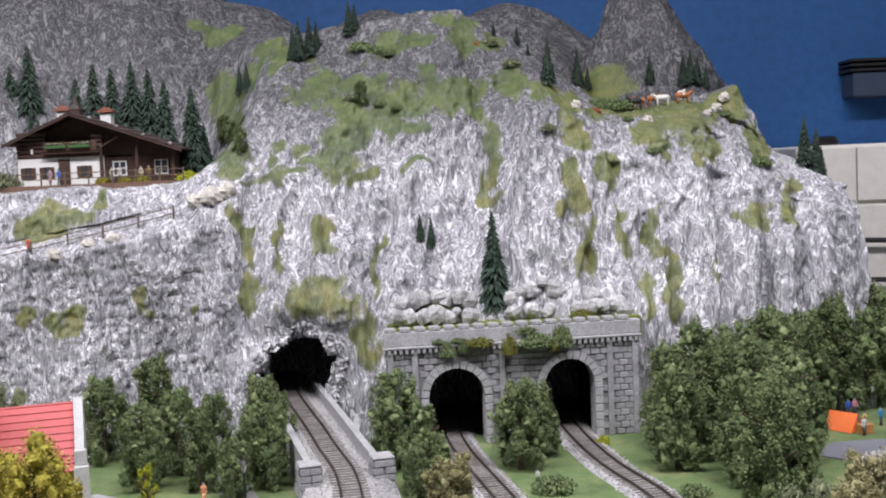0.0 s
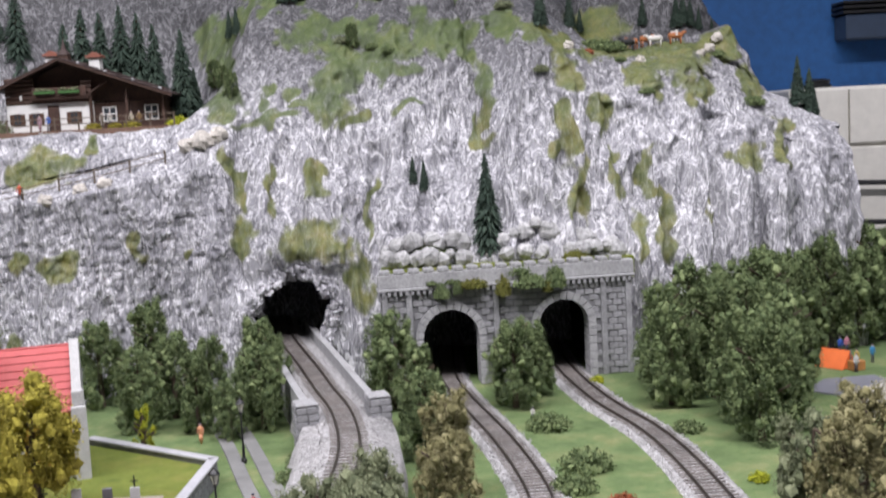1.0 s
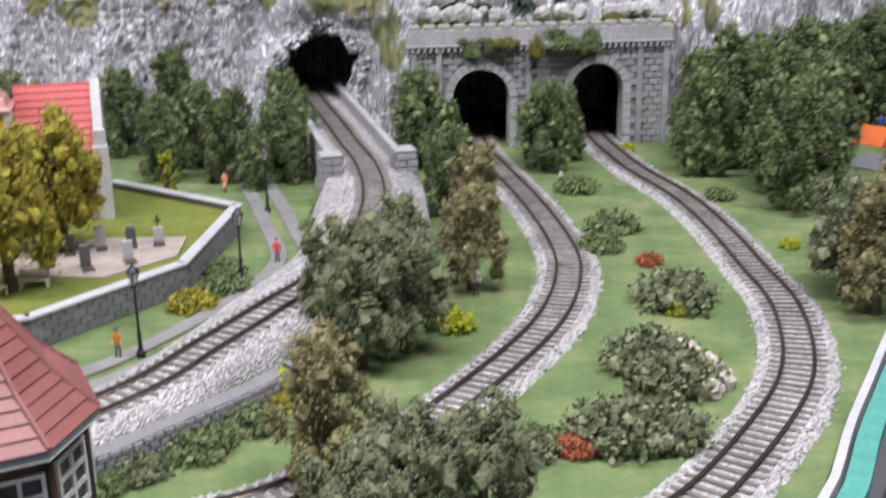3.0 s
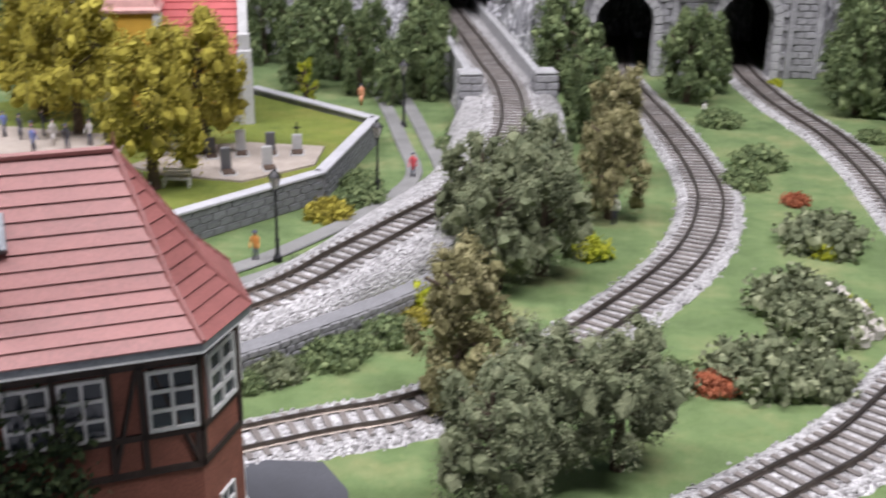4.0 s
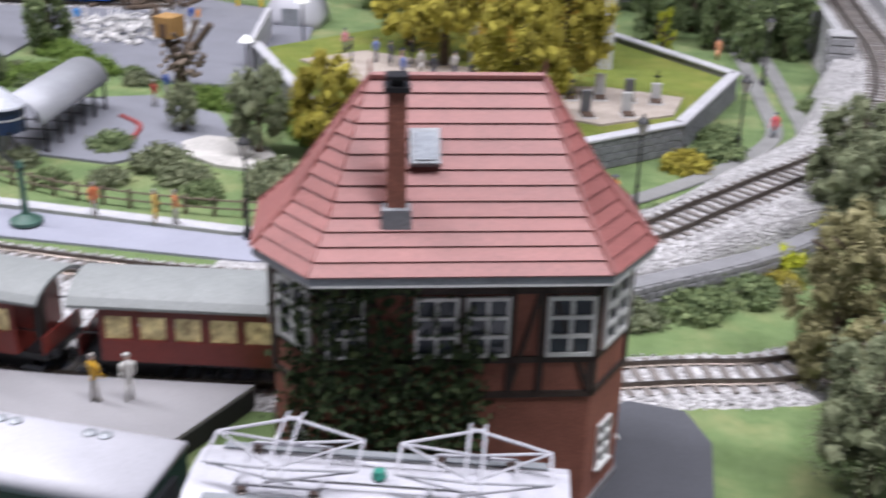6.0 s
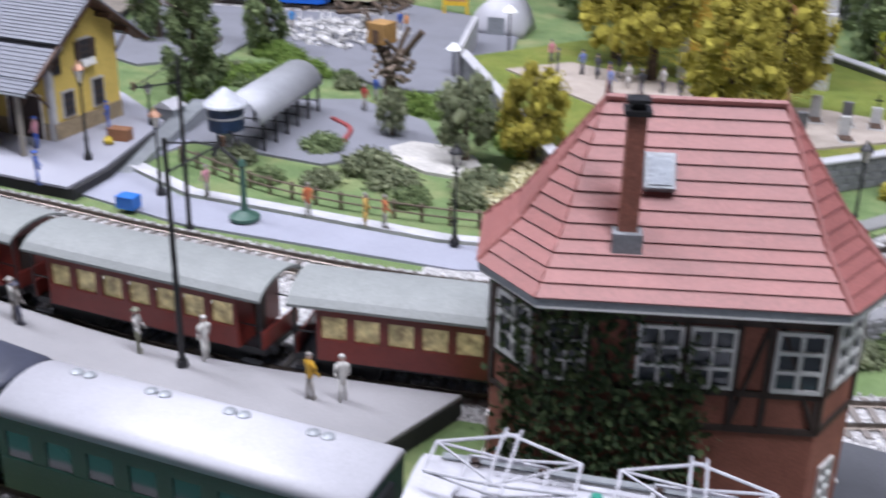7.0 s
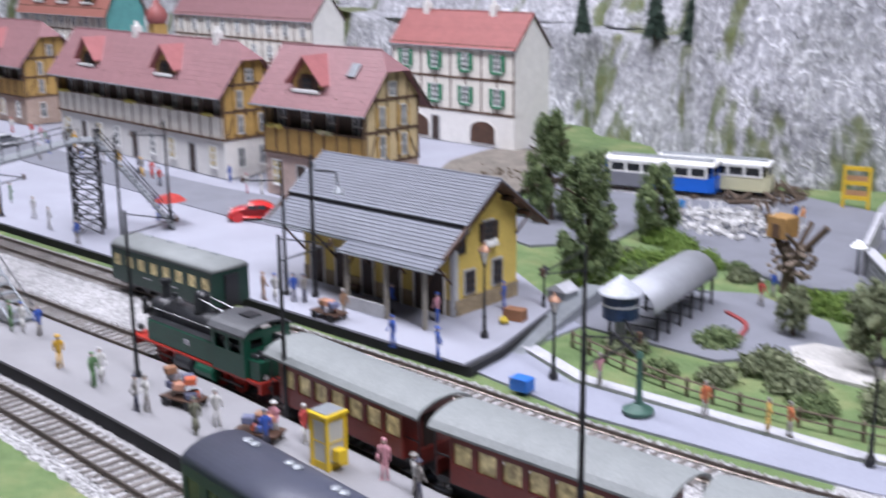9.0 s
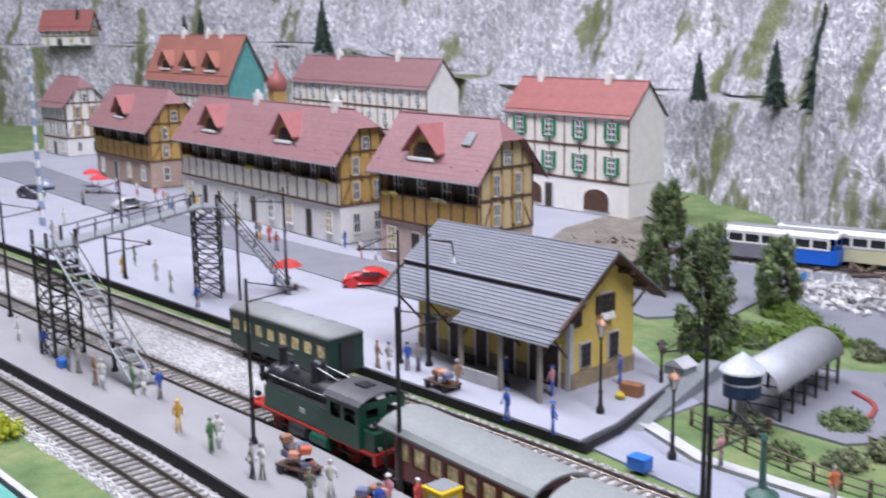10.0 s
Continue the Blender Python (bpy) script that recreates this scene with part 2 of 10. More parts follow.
    def lump(self, c, r, squash=1.0, rough=0.25, rng=random, slot=0):
        """A small uneven clump."""
        t = (1 + 5 ** 0.5) / 2
        p = [(-1, t, 0), (1, t, 0), (-1, -t, 0), (1, -t, 0), (0, -1, t), (0, 1, t), (0, -1, -t), (0, 1, -t), (t, 0, -1), (t, 0, 1), (-t, 0, -1), (-t, 0, 1)]
        f = [(0, 11, 5), (0, 5, 1), (0, 1, 7), (0, 7, 10), (0, 10, 11), (1, 5, 9), (5, 11, 4), (11, 10, 2), (10, 7, 6), (7, 1, 8), (3, 9, 4), (3, 4, 2), (3, 2, 6), (3, 6, 8), (3, 8, 9), (4, 9, 5), (2, 4, 11), (6, 2, 10), (8, 6, 7), (9, 8, 1)]
        rot = Euler((rng.uniform(0, 6), rng.uniform(0, 6), rng.uniform(0, 6))).to_matrix()
        q = []
        for v in p:
            w = rot @ (Vector(v).normalized() * r * rng.uniform(1 - rough, 1 + rough))
            q.append((c[0] + w.x, c[1] + w.y, c[2] + w.z * squash))
        return self.add(q, f, None, slot)

    def lattice(self, xs, zs, y0, y1, solid, m=None, slot=0):
        """One connected grille: cells of the grid xs by zs that solid(i, j) keeps."""
        nx, nz = len(xs), len(zs)
        p = [(x, y, z) for y in (y0, y1) for x in xs for z in zs]
        at = lambda i, j, k: k * nx * nz + i * nz + j
        keep = {(i, j) for i in range(nx - 1) for j in range(nz - 1) if solid(i, j)}
        f = []
        for i, j in keep:
            f.append((at(i, j, 0), at(i + 1, j, 0), at(i + 1, j + 1, 0), at(i, j + 1, 0)))
            f.append((at(i, j + 1, 1), at(i + 1, j + 1, 1), at(i + 1, j, 1), at(i, j, 1)))
            for (di, dj), (a, b) in (((-1, 0), ((i, j + 1), (i, j))), ((1, 0), ((i + 1, j), (i + 1, j + 1))), ((0, -1), ((i, j), (i + 1, j))), ((0, 1), ((i + 1, j + 1), (i, j + 1)))):
                if (i + di, j + dj) not in keep:
                    f.append((at(*b, 0), at(*a, 0), at(*a, 1), at(*b, 1)))
        used = sorted({q for g in f for q in g})
        n = {q: k for k, q in enumerate(used)}
        return self.add([p[q] for q in used], [tuple(n[q] for q in g) for g in f], m, slot)

    def weld(self):
        """Joins corners that lie on one another."""
        seen, to = {}, []
        for p in self.v:
            to.append(seen.setdefault(tuple(round(q, 6) for q in p), len(seen)))
        self.v = list(seen)
        self.f = [tuple(to[i] for i in f) for f in self.f]
        return self

    def mesh(self, name, mats, smooth=False):
        me = bpy.data.meshes.new(name)
        me.from_pydata(self.v, [], self.f)
        for m in mats if isinstance(mats, (list, tuple)) else [mats]:
            me.materials.append(m)
        me.polygons.foreach_set("material_index", self.m)
        if smooth:
            me.polygons.foreach_set("use_smooth", [True] * len(self.f))
        me.update()
        return me


def part(name, shape, mats, parent=None, label="", smooth=False, at=None):
    ob = new(name, shape.mesh(name, mats, smooth) if isinstance(shape, Shape) else shape)
    if parent is not None:
        ob.parent = parent
    if at is not None:
        ob.matrix_basis = at
    return tagged(ob, label)


def thing(name, label, category, group="", at=None):
    ob = new(name)
    ob.empty_display_size = 0.01
    if at is not None:
        ob.matrix_basis = at
    return tagged(ob, label, category, group)


def setting(name, shape, mats, label="", smooth=False):
    return tagged(part(name, shape, mats, None, label, smooth), kind="structure")


def curve_points(ctrl, step):
    """A smooth line through the control points, evenly stepped; works in 2 or 3 dimensions."""
    c = [np.array(p, float) for p in ctrl]
    c = [2 * c[0] - c[1]] + c + [2 * c[-1] - c[-2]]
    pts = []
    for i in range(1, len(c) - 2):
        for u in np.linspace(0, 1, 40, endpoint=False):
            a, b, d, e = c[i - 1:i + 3]
            pts.append(0.5 * (2 * b + (d - a) * u + (2 * a - 5 * b + 4 * d - e) * u * u + (3 * b - a - 3 * d + e) * u ** 3))
    pts.append(c[-2])
    pts = np.array(pts)
    s = np.concatenate([[0], np.cumsum(np.linalg.norm(np.diff(pts, axis=0), axis=1))])
    n = max(2, int(s[-1] / step) + 1)
    t = np.linspace(0, s[-1], n)
    return np.stack([np.interp(t, s, pts[:, k]) for k in range(pts.shape[1])], 1)


def sides(pts):
    """The unit vector to the left of a line, at each of its points."""
    d = np.gradient(pts[:, :2], axis=0)
    d /= np.linalg.norm(d, axis=1)[:, None] + 1e-12
    return np.stack([-d[:, 1], d[:, 0]], 1)


def sweep(pts, profile, shape=None, slot=0, wobble=0.0, rng=random):
    """Draws an open profile of (to the left, up) along a 3-D line."""
    shape = shape or Shape()
    n, k = sides(pts), len(profile)
    v = []
    for p, q in zip(pts, n):
        for o, h in profile:
            j = rng.uniform(-wobble, wobble) if wobble else 0
            v.append((p[0] + q[0] * (o + j), p[1] + q[1] * (o + j), p[2] + h + (j * 0.4)))
    f = [(i * k + j, i * k + j + 1, (i + 1) * k + j + 1, (i + 1) * k + j) for i in range(len(pts) - 1) for j in range(k - 1)]
    return shape.add(v, f, None, slot)

from mathutils.bvhtree import BVHTree

# ---------------------------------------------------------------- the board, the hall
EDGE = [(-3.5, -0.40), (-2.7, -0.24), (-1.6, -0.04), (-0.80, 0.098), (-0.55, 0.135), (-0.30, 0.175), (-0.10, 0.235), (0.045, 0.335), (0.13, 0.43), (0.18, 0.53), (0.31, 0.775), (0.52, 1.10), (0.62, 1.42)]
BOARD = EDGE + [(0.62, 1.86), (-3.5, 1.86)]
setting("ground", Shape().slab(BOARD, -0.03, 0.0), GRASS, "green flocked model landscape board")
setting("trim", sweep(curve_points([(x, y, 0) for x, y in EDGE], 0.02), [(0.0, -0.12), (0.0, 0.006), (-0.004, 0.006), (-0.004, -0.12)]), COPING, "white painted edge board of the layout")
TEAL = plain("teal_paint", (0.10, 0.36, 0.31), 0.5)
setting("trim", sweep(curve_points([(x, y, 0) for x, y in EDGE], 0.02), [(-0.006, -0.004), (-0.006, 0.004), (-0.016, 0.004), (-0.016, -0.004)]), TEAL, "teal rim strip along the layout edge")
setting("wall_base", sweep(curve_points([(x, y + 0.03, 0) for x, y in EDGE], 0.05), [(0.0, -1.0), (0.0, -0.03), (0.012, -0.03), (0.012, -1.0)]), plain("base_panel_grey", (0.20, 0.21, 0.22), 0.7, fine=60, coarse=5, vary=0.12), "grey panelled base under the layout")
BLUE = plain("blue_backdrop_paint", (0.012, 0.085, 0.26), 0.7, fine=60, coarse=3, vary=0.18, relief=0.05)
GREY_WALL = plain("hall_wall_grey", (0.42, 0.42, 0.42), 0.8, fine=80, coarse=4, vary=0.12, relief=0.1)
setting("wall_north", Shape().box(-4.0, 3.0, 2.15, 2.25, -1.0, 2.4), BLUE, "deep blue painted backdrop wall")
setting("wall_east", Shape().box(3.0, 3.1, -3.0, 2.25, -1.0, 2.4), GREY_WALL, "grey hall wall")
setting("wall_west", Shape().box(-4.1, -4.0, -3.0, 2.25, -1.0, 2.4), GREY_WALL, "grey hall wall")
setting("wall_south", Shape().box(-4.1, 3.1, -3.1, -3.0, -1.0, 2.4), GREY_WALL, "grey hall wall")
setting("floor", Shape().box(-4.1, 3.1, -3.1, 2.25, -1.06, -1.0), plain("hall_floor", (0.30, 0.31, 0.33), 0.6, fine=50, coarse=4, vary=0.15), "grey hall floor")
setting("ceiling", Shape().box(-4.1, 3.1, -3.1, 2.25, 2.4, 2.46), plain("ceiling_white", (0.75, 0.75, 0.74), 0.9, fine=60, coarse=4, vary=0.06), "pale hall ceiling")

# ---------------------------------------------------------------- tracks
MID_LINE = [(-0.004, 1.45, 0), (-0.004, 1.24, 0), (0.004, 1.127, 0), (0.041, 0.932, 0), (0.058, 0.80, 0), (0.055, 0.724, 0), (0.036, 0.645, 0), (0.0, 0.567, 0), (-0.04, 0.50, 0), (-0.088, 0.447, 0), (-0.126, 0.424, 0), (-0.20, 0.380, 0), (-0.307, 0.335, 0), (-0.40, 0.306, 0), (-0.52, 0.293, 0), (-0.653, 0.281, 0), (-0.79, 0.257, 0), (-1.0, 0.222, 0), (-1.5, 0.14, 0), (-2.5, -0.02, 0)]
OUTER_LINE = [(0.118, 1.45, 0), (0.122, 1.22, 0), (0.140, 1.06, 0), (0.167, 0.943, 0), (0.178, 0.85, 0), (0.182, 0.753, 0), (0.183, 0.664, 0), (0.160, 0.563, 0), (0.103, 0.462, 0), (0.060, 0.412, 0), (-0.02, 0.335, 0), (-0.11, 0.275, 0), (-0.20, 0.238, 0), (-0.35, 0.206, 0), (-0.52, 0.192, 0), (-0.666, 0.176, 0), (-0.772, 0.160, 0), (-0.88, 0.142, 0), (-1.5, 0.04, 0), (-2.5, -0.13, 0)]
UPPER_LINE = [(-0.23, 1.50, 0.044), (-0.190, 1.28, 0.040), (-0.137, 1.09, 0.034), (-0.118, 1.02, 0.032), (-0.094, 0.935, 0.029), (-0.081, 0.838, 0.026), (-0.085, 0.74, 0.022), (-0.102, 0.680, 0.0185), (-0.124, 0.634, 0.0165), (-0.150, 0.580, 0.014), (-0.181, 0.524, 0.0105), (-0.26, 0.448, 0.004), (-0.350, 0.409, 0.001), (-0.49, 0.381, 0), (-0.58, 0.368, 0), (-0.70, 0.348, 0), (-1.0, 0.295, 0), (-1.5, 0.21, 0), (-2.5, 0.05, 0)]


def railway(line, name):
    rng = random.Random(len(name))
    pts = curve_points(line, 0.0074)
    bed = curve_points(line, 0.004)
    track = thing("railway_track", name, "track")
    part("ballast_bed", sweep(bed, [(-0.023, -0.0006), (-0.0185, 0.0016), (-0.0150, 0.0027), (-0.006, 0.0024), (0.006, 0.0024), (0.0150, 0.0027), (0.0185, 0.0016), (0.023, -0.0006)], wobble=0.0007, rng=rng), BALLAST, track, "pale grey gravel ballast", True)
    for o in (-0.00825, 0.00825):
        rail = [(o - 0.0011, 0.0034), (o - 0.0004, 0.0038), (o - 0.0005, 0.0050), (o - 0.0005, 0.0056), (o + 0.0005, 0.0056), (o + 0.0005, 0.0050), (o + 0.0004, 0.0038), (o + 0.0011, 0.0034)]
        part("rail", sweep(bed, rail), RAIL, track)
    s, n = Shape(), sides(pts)
    for p, q in zip(pts, n):
        m = Matrix.Translation(p) @ Matrix.Rotation(math.atan2(q[1], q[0]) + rng.uniform(-0.02, 0.02), 4, "Z")
        s.box(-0.0150, 0.0150, -0.0014, 0.0014, 0.0018, 0.0034, m)
    tagged(part("sleeper", s, SLEEPER, track, "weathered grey-brown wooden sleeper"), kind="stuff")
    g = Shape()
    for p, q in zip(bed, sides(bed)):
        if p[0] < -1.0 or p[1] > 1.2:
            continue
        for _ in range(5):
            o = rng.choice((-1, 1)) * rng.uniform(0.0135, 0.0225)
            g.lump((p[0] + q[0] * o + rng.uniform(-0.002, 0.002), p[1] + q[1] * o, p[2] + 0.0027 - max(0, abs(o) - 0.015) * 0.38), rng.uniform(0.0006, 0.0012), rng=rng)
    tagged(part("gravel", g, BALLAST, track, "loose pale gravel stones"), kind="stuff")
    return track


railway(MID_LINE, "curved model track with brown rails in pale gravel")
railway(OUTER_LINE, "outer curved model track in pale gravel")
railway(UPPER_LINE, "model track descending from a stone viaduct")


def smooth(a, b, x):
    u = min(1, max(0, (x - a) / (b - a)))
    return u * u * (3 - 2 * u)


# embankment that carries the upper track, with a rubble wall on its inner side
def embankment():
    pts = curve_points(UPPER_LINE[3:13], 0.006)
    n = sides(pts)
    s = Shape()
    v, f = [], []
    for p, q in zip(pts, n):
        z = max(p[2], 0.0012)
        k = 1 + 0.50 * smooth(0.57, 0.68, p[1]) * smooth(0.97, 0.90, p[1])
        for o, h in ((-0.034 * k, 0.0), (-0.025 * k, z - 0.002 * (k - 1)), (0.026 * k, z - 0.002 * (k - 1)), (0.0275 * k + 0.004 * (k - 1), 0.0)):
            v.append((p[0] + q[0] * o, p[1] + q[1] * o, h))
    f = [(i * 4 + j, i * 4 + j + 1, i * 4 + 5 + j, i * 4 + 4 + j) for i in range(len(pts) - 1) for j in range(3)]
    s.add(v, f)
    setting("ground", s, BALLAST, "sloping gravel embankment under the upper track", True)


embankment()


def rubble_wall():
    """Low grey rubble retaining wall along the inside of the embankment."""
    pts = curve_points([(-0.225, 0.428, 0), (-0.177, 0.462, 0), (-0.147, 0.497, 0), (-0.117, 0.536, 0), (-0.097, 0.57, 0), (-0.080, 0.61, 0)], 0.0058)
    wall = thing("retaining_wall", "low grey rubble stone wall below the track", "wall")
    core, n = Shape(), sides(pts)
    sweep(pts, [(0.0, 0.0), (0.0, 0.0115), (0.008, 0.0125)], core)
    part("core", core, MORTAR, wall)
    rng = random.Random(5)
    proto = Shape().box(-0.0027, 0.0027, -0.0008, 0.001, -0.0017, 0.0017, bevel=0.0004).mesh("stone", STONE)
    for k, h in enumerate((0.0019, 0.0056, 0.0093)):
        for i in range(len(pts) - 1):
            p = pts[i] + (pts[i + 1] - pts[i]) * (0.5 * (k % 2))
            m = Matrix.Translation((p[0], p[1], h + rng.uniform(-0.0003, 0.0003))) @ Matrix.Rotation(math.atan2(n[i][1], n[i][0]) - math.pi / 2 + rng.uniform(-0.06, 0.06), 4, "Z")
            part("stone", proto, None, wall, at=m @ Matrix.Diagonal((rng.uniform(0.85, 1.05), 1, rng.uniform(0.85, 1.05), 1)))


rubble_wall()


# ---------------------------------------------------------------- cliffs
XS = [-0.75, -0.56, -0.42, -0.295, -0.22, -0.10, 0.02, 0.11, 0.19, 0.30, 0.36, 0.40, 0.465]
# rows from foot to ridge: distance back, and height, at those stations
BACK = [
    [1.10, 1.15, 1.18, 1.185, 1.20, 1.20, 1.195, 1.20, 1.21, 1.215, 1.23, 1.245, 1.275],
    [1.12, 1.17, 1.195, 1.20, 1.215, 1.212, 1.206, 1.212, 1.22, 1.226, 1.24, 1.255, 1.285],
    [1.14, 1.20, 1.21, 1.225, 1.24, 1.25, 1.25, 1.235, 1.235, 1.24, 1.255, 1.268, 1.295],
    [1.19, 1.25, 1.255, 1.255, 1.265, 1.275, 1.28, 1.26, 1.265, 1.27, 1.285, 1.292, 1.305],
    [1.21, 1.275, 1.285, 1.285, 1.30, 1.31, 1.315, 1.295, 1.31, 1.315, 1.33, 1.33, 1.33],
    [1.42, 1.46, 1.46, 1.41, 1.36, 1.37, 1.37, 1.35, 1.36, 1.375, 1.385, 1.378, 1.36],
    [1.47, 1.50, 1.50, 1.49, 1.45, 1.44, 1.44, 1.43, 1.41, 1.42, 1.41, 1.41, 1.4],
    [1.60, 1.62, 1.63, 1.60, 1.56, 1.54, 1.56, 1.55, 1.60, 1.62, 1.62, 1.61, 1.6],
]
RISE = [
    [-0.01, -0.01, -0.01, -0.01, -0.01, -0.01, -0.01, -0.01, -0.01, -0.01, -0.01, -0.01, -0.01],
    [0.10, 0.11, 0.11, 0.125, 0.13, 0.135, 0.13, 0.125, 0.12, 0.12, 0.11, 0.105, 0.09],
    [0.20, 0.205, 0.212, 0.235, 0.225, 0.215, 0.21, 0.22, 0.215, 0.21, 0.20, 0.19, 0.17],
    [0.215, 0.215, 0.235, 0.258, 0.285, 0.29, 0.29, 0.31, 0.285, 0.27, 0.25, 0.235, 0.215],
    [0.27, 0.278, 0.28, 0.279, 0.325, 0.345, 0.345, 0.36, 0.325, 0.32, 0.29, 0.262, 0.243],
    [0.285, 0.285, 0.284, 0.284, 0.385, 0.405, 0.41, 0.40, 0.340, 0.345, 0.325, 0.28, 0.246],
    [0.40, 0.38, 0.41, 0.43, 0.455, 0.47, 0.485, 0.42, 0.352, 0.350, 0.372, 0.286, 0.238],
    [0.62, 0.58, 0.60, 0.52, 0.48, 0.46, 0.46, 0.40, 0.30, 0.30, 0.28, 0.12, -0.02],
]
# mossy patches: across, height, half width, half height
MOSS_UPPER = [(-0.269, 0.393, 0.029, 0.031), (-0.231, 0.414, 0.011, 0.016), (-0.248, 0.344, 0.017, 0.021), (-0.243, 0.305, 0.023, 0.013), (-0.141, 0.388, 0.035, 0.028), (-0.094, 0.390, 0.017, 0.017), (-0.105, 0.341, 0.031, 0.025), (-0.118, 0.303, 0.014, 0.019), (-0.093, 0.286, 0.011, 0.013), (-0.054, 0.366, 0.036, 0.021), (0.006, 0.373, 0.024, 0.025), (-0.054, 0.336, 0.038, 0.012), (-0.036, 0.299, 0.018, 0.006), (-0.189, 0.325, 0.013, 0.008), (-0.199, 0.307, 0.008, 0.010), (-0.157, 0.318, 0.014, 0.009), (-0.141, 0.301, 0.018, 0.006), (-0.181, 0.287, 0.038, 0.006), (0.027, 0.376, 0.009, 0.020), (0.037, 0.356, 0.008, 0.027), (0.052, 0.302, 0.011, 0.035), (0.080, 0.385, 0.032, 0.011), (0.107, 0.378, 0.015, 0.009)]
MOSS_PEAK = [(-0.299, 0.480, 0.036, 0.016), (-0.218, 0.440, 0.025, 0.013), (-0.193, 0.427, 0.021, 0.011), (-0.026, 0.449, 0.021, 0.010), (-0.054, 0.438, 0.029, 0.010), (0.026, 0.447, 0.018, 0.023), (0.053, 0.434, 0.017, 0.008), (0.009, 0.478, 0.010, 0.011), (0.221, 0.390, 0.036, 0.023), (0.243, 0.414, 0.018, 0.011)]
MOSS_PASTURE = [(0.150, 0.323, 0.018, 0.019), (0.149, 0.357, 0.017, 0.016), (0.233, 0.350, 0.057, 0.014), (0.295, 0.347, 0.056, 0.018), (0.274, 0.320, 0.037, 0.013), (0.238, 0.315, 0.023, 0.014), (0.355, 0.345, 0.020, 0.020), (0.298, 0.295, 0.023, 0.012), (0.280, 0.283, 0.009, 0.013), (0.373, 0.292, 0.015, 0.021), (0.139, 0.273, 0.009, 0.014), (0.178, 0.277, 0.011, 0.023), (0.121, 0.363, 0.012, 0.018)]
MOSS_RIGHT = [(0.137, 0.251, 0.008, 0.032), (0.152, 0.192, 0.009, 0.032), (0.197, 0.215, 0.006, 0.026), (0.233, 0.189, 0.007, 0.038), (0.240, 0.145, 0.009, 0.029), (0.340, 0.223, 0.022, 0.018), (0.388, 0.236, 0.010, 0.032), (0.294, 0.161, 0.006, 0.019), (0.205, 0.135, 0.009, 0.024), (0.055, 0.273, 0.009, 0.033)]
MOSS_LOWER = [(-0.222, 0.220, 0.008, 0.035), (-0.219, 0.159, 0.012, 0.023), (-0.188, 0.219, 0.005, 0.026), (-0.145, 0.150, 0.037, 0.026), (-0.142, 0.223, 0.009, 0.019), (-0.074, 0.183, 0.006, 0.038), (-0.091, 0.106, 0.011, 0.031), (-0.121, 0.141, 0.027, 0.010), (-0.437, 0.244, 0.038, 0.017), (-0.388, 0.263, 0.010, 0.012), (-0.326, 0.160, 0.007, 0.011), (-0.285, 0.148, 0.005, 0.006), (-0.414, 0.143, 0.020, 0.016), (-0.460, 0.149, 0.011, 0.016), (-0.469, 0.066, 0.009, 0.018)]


def mossy(ob, patches, upright=0.0, level=1.0):
    """Marks where moss and flock cover the plaster, and where it is darker: unbrushed grey at the back, dimmer light
    painted in higher up.
    """
    moss = ob.data.attributes.new("moss", "FLOAT", "POINT")
    dull = ob.data.attributes.new("dull", "FLOAT", "POINT")
    lush = ob.data.attributes.new("lush", "FLOAT", "POINT")
    a, g, l = [], [], []
    for vert, norm in zip(ob.data.vertices, ob.data.vertex_normals):
        p = vert.co
        n = 0.9 * noise.noise(Vector((p.x * 60, p.y * 60, p.z * 24))) + 0.5 * noise.noise(Vector((p.x * 150, p.y * 150, p.z * 50)))
        wx = p.x + 0.020 * noise.noise(p * 22) + 0.010 * noise.noise(p * 60 + Vector((3, 0, 0)))
        wz = p.z + 0.020 * noise.noise(p * 20 + Vector((0, 7, 0))) + 0.012 * noise.noise(p * 55 + Vector((0, 0, 5)))
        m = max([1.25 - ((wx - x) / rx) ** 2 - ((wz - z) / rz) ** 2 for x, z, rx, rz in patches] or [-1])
        streak = noise.noise(Vector((p.x * 17, p.y * 17, p.z * 3.5))) + 0.35 * n
        m = max(m + 0.6 * n, (streak - 0.09) * 2.8 * upright - 0.45 - 3 * (1 - upright), (norm.vector.z - level) * 6 + 0.6 * n)
        a.append(min(1, max(0, 0.5 + m)))
        l.append(smooth(0.25, 0.31, p.z + 0.02 * n) * (1 - 0.7 * smooth(0.08, 0.14, p.x + 0.03 * n)) if upright == 0 else 0.5)
        # y gives the unbrushed back; z darkens the colour for weaker light above
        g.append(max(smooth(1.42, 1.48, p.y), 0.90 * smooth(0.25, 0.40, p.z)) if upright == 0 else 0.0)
    lush.data.foreach_set("value", l)
    moss.data.foreach_set("value", a)
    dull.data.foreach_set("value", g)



def fold(x, y, z, foil):
    """How far the plaster stands out: long upright folds, or crumpled foil."""
    a = noise.noise(Vector((x * 26, y * 26, z * 5)))
    b = noise.noise(Vector((x * 70 + 5, y * 70, z * 14 + a)))
    c = noise.noise(Vector((x * 170, y * 170 + 3, z * 48 + b)))
    streak = 0.017 * (0.6 - abs(a)) + 0.009 * (0.5 - abs(b)) + 0.0036 * c
    d = noise.noise(Vector((x * 34, y * 34, z * 34)))
    e = noise.noise(Vector((x * 95 + 9 * d, y * 95, z * 95)))
    g = noise.noise(Vector((x * 240, y * 240 + 4 * e, z * 240)))
    crumple = 0.004 * (0.5 - abs(d)) + 0.0062 * (0.5 - abs(e)) + 0.0036 * g
    return streak * (1 - foil) + crumple * foil


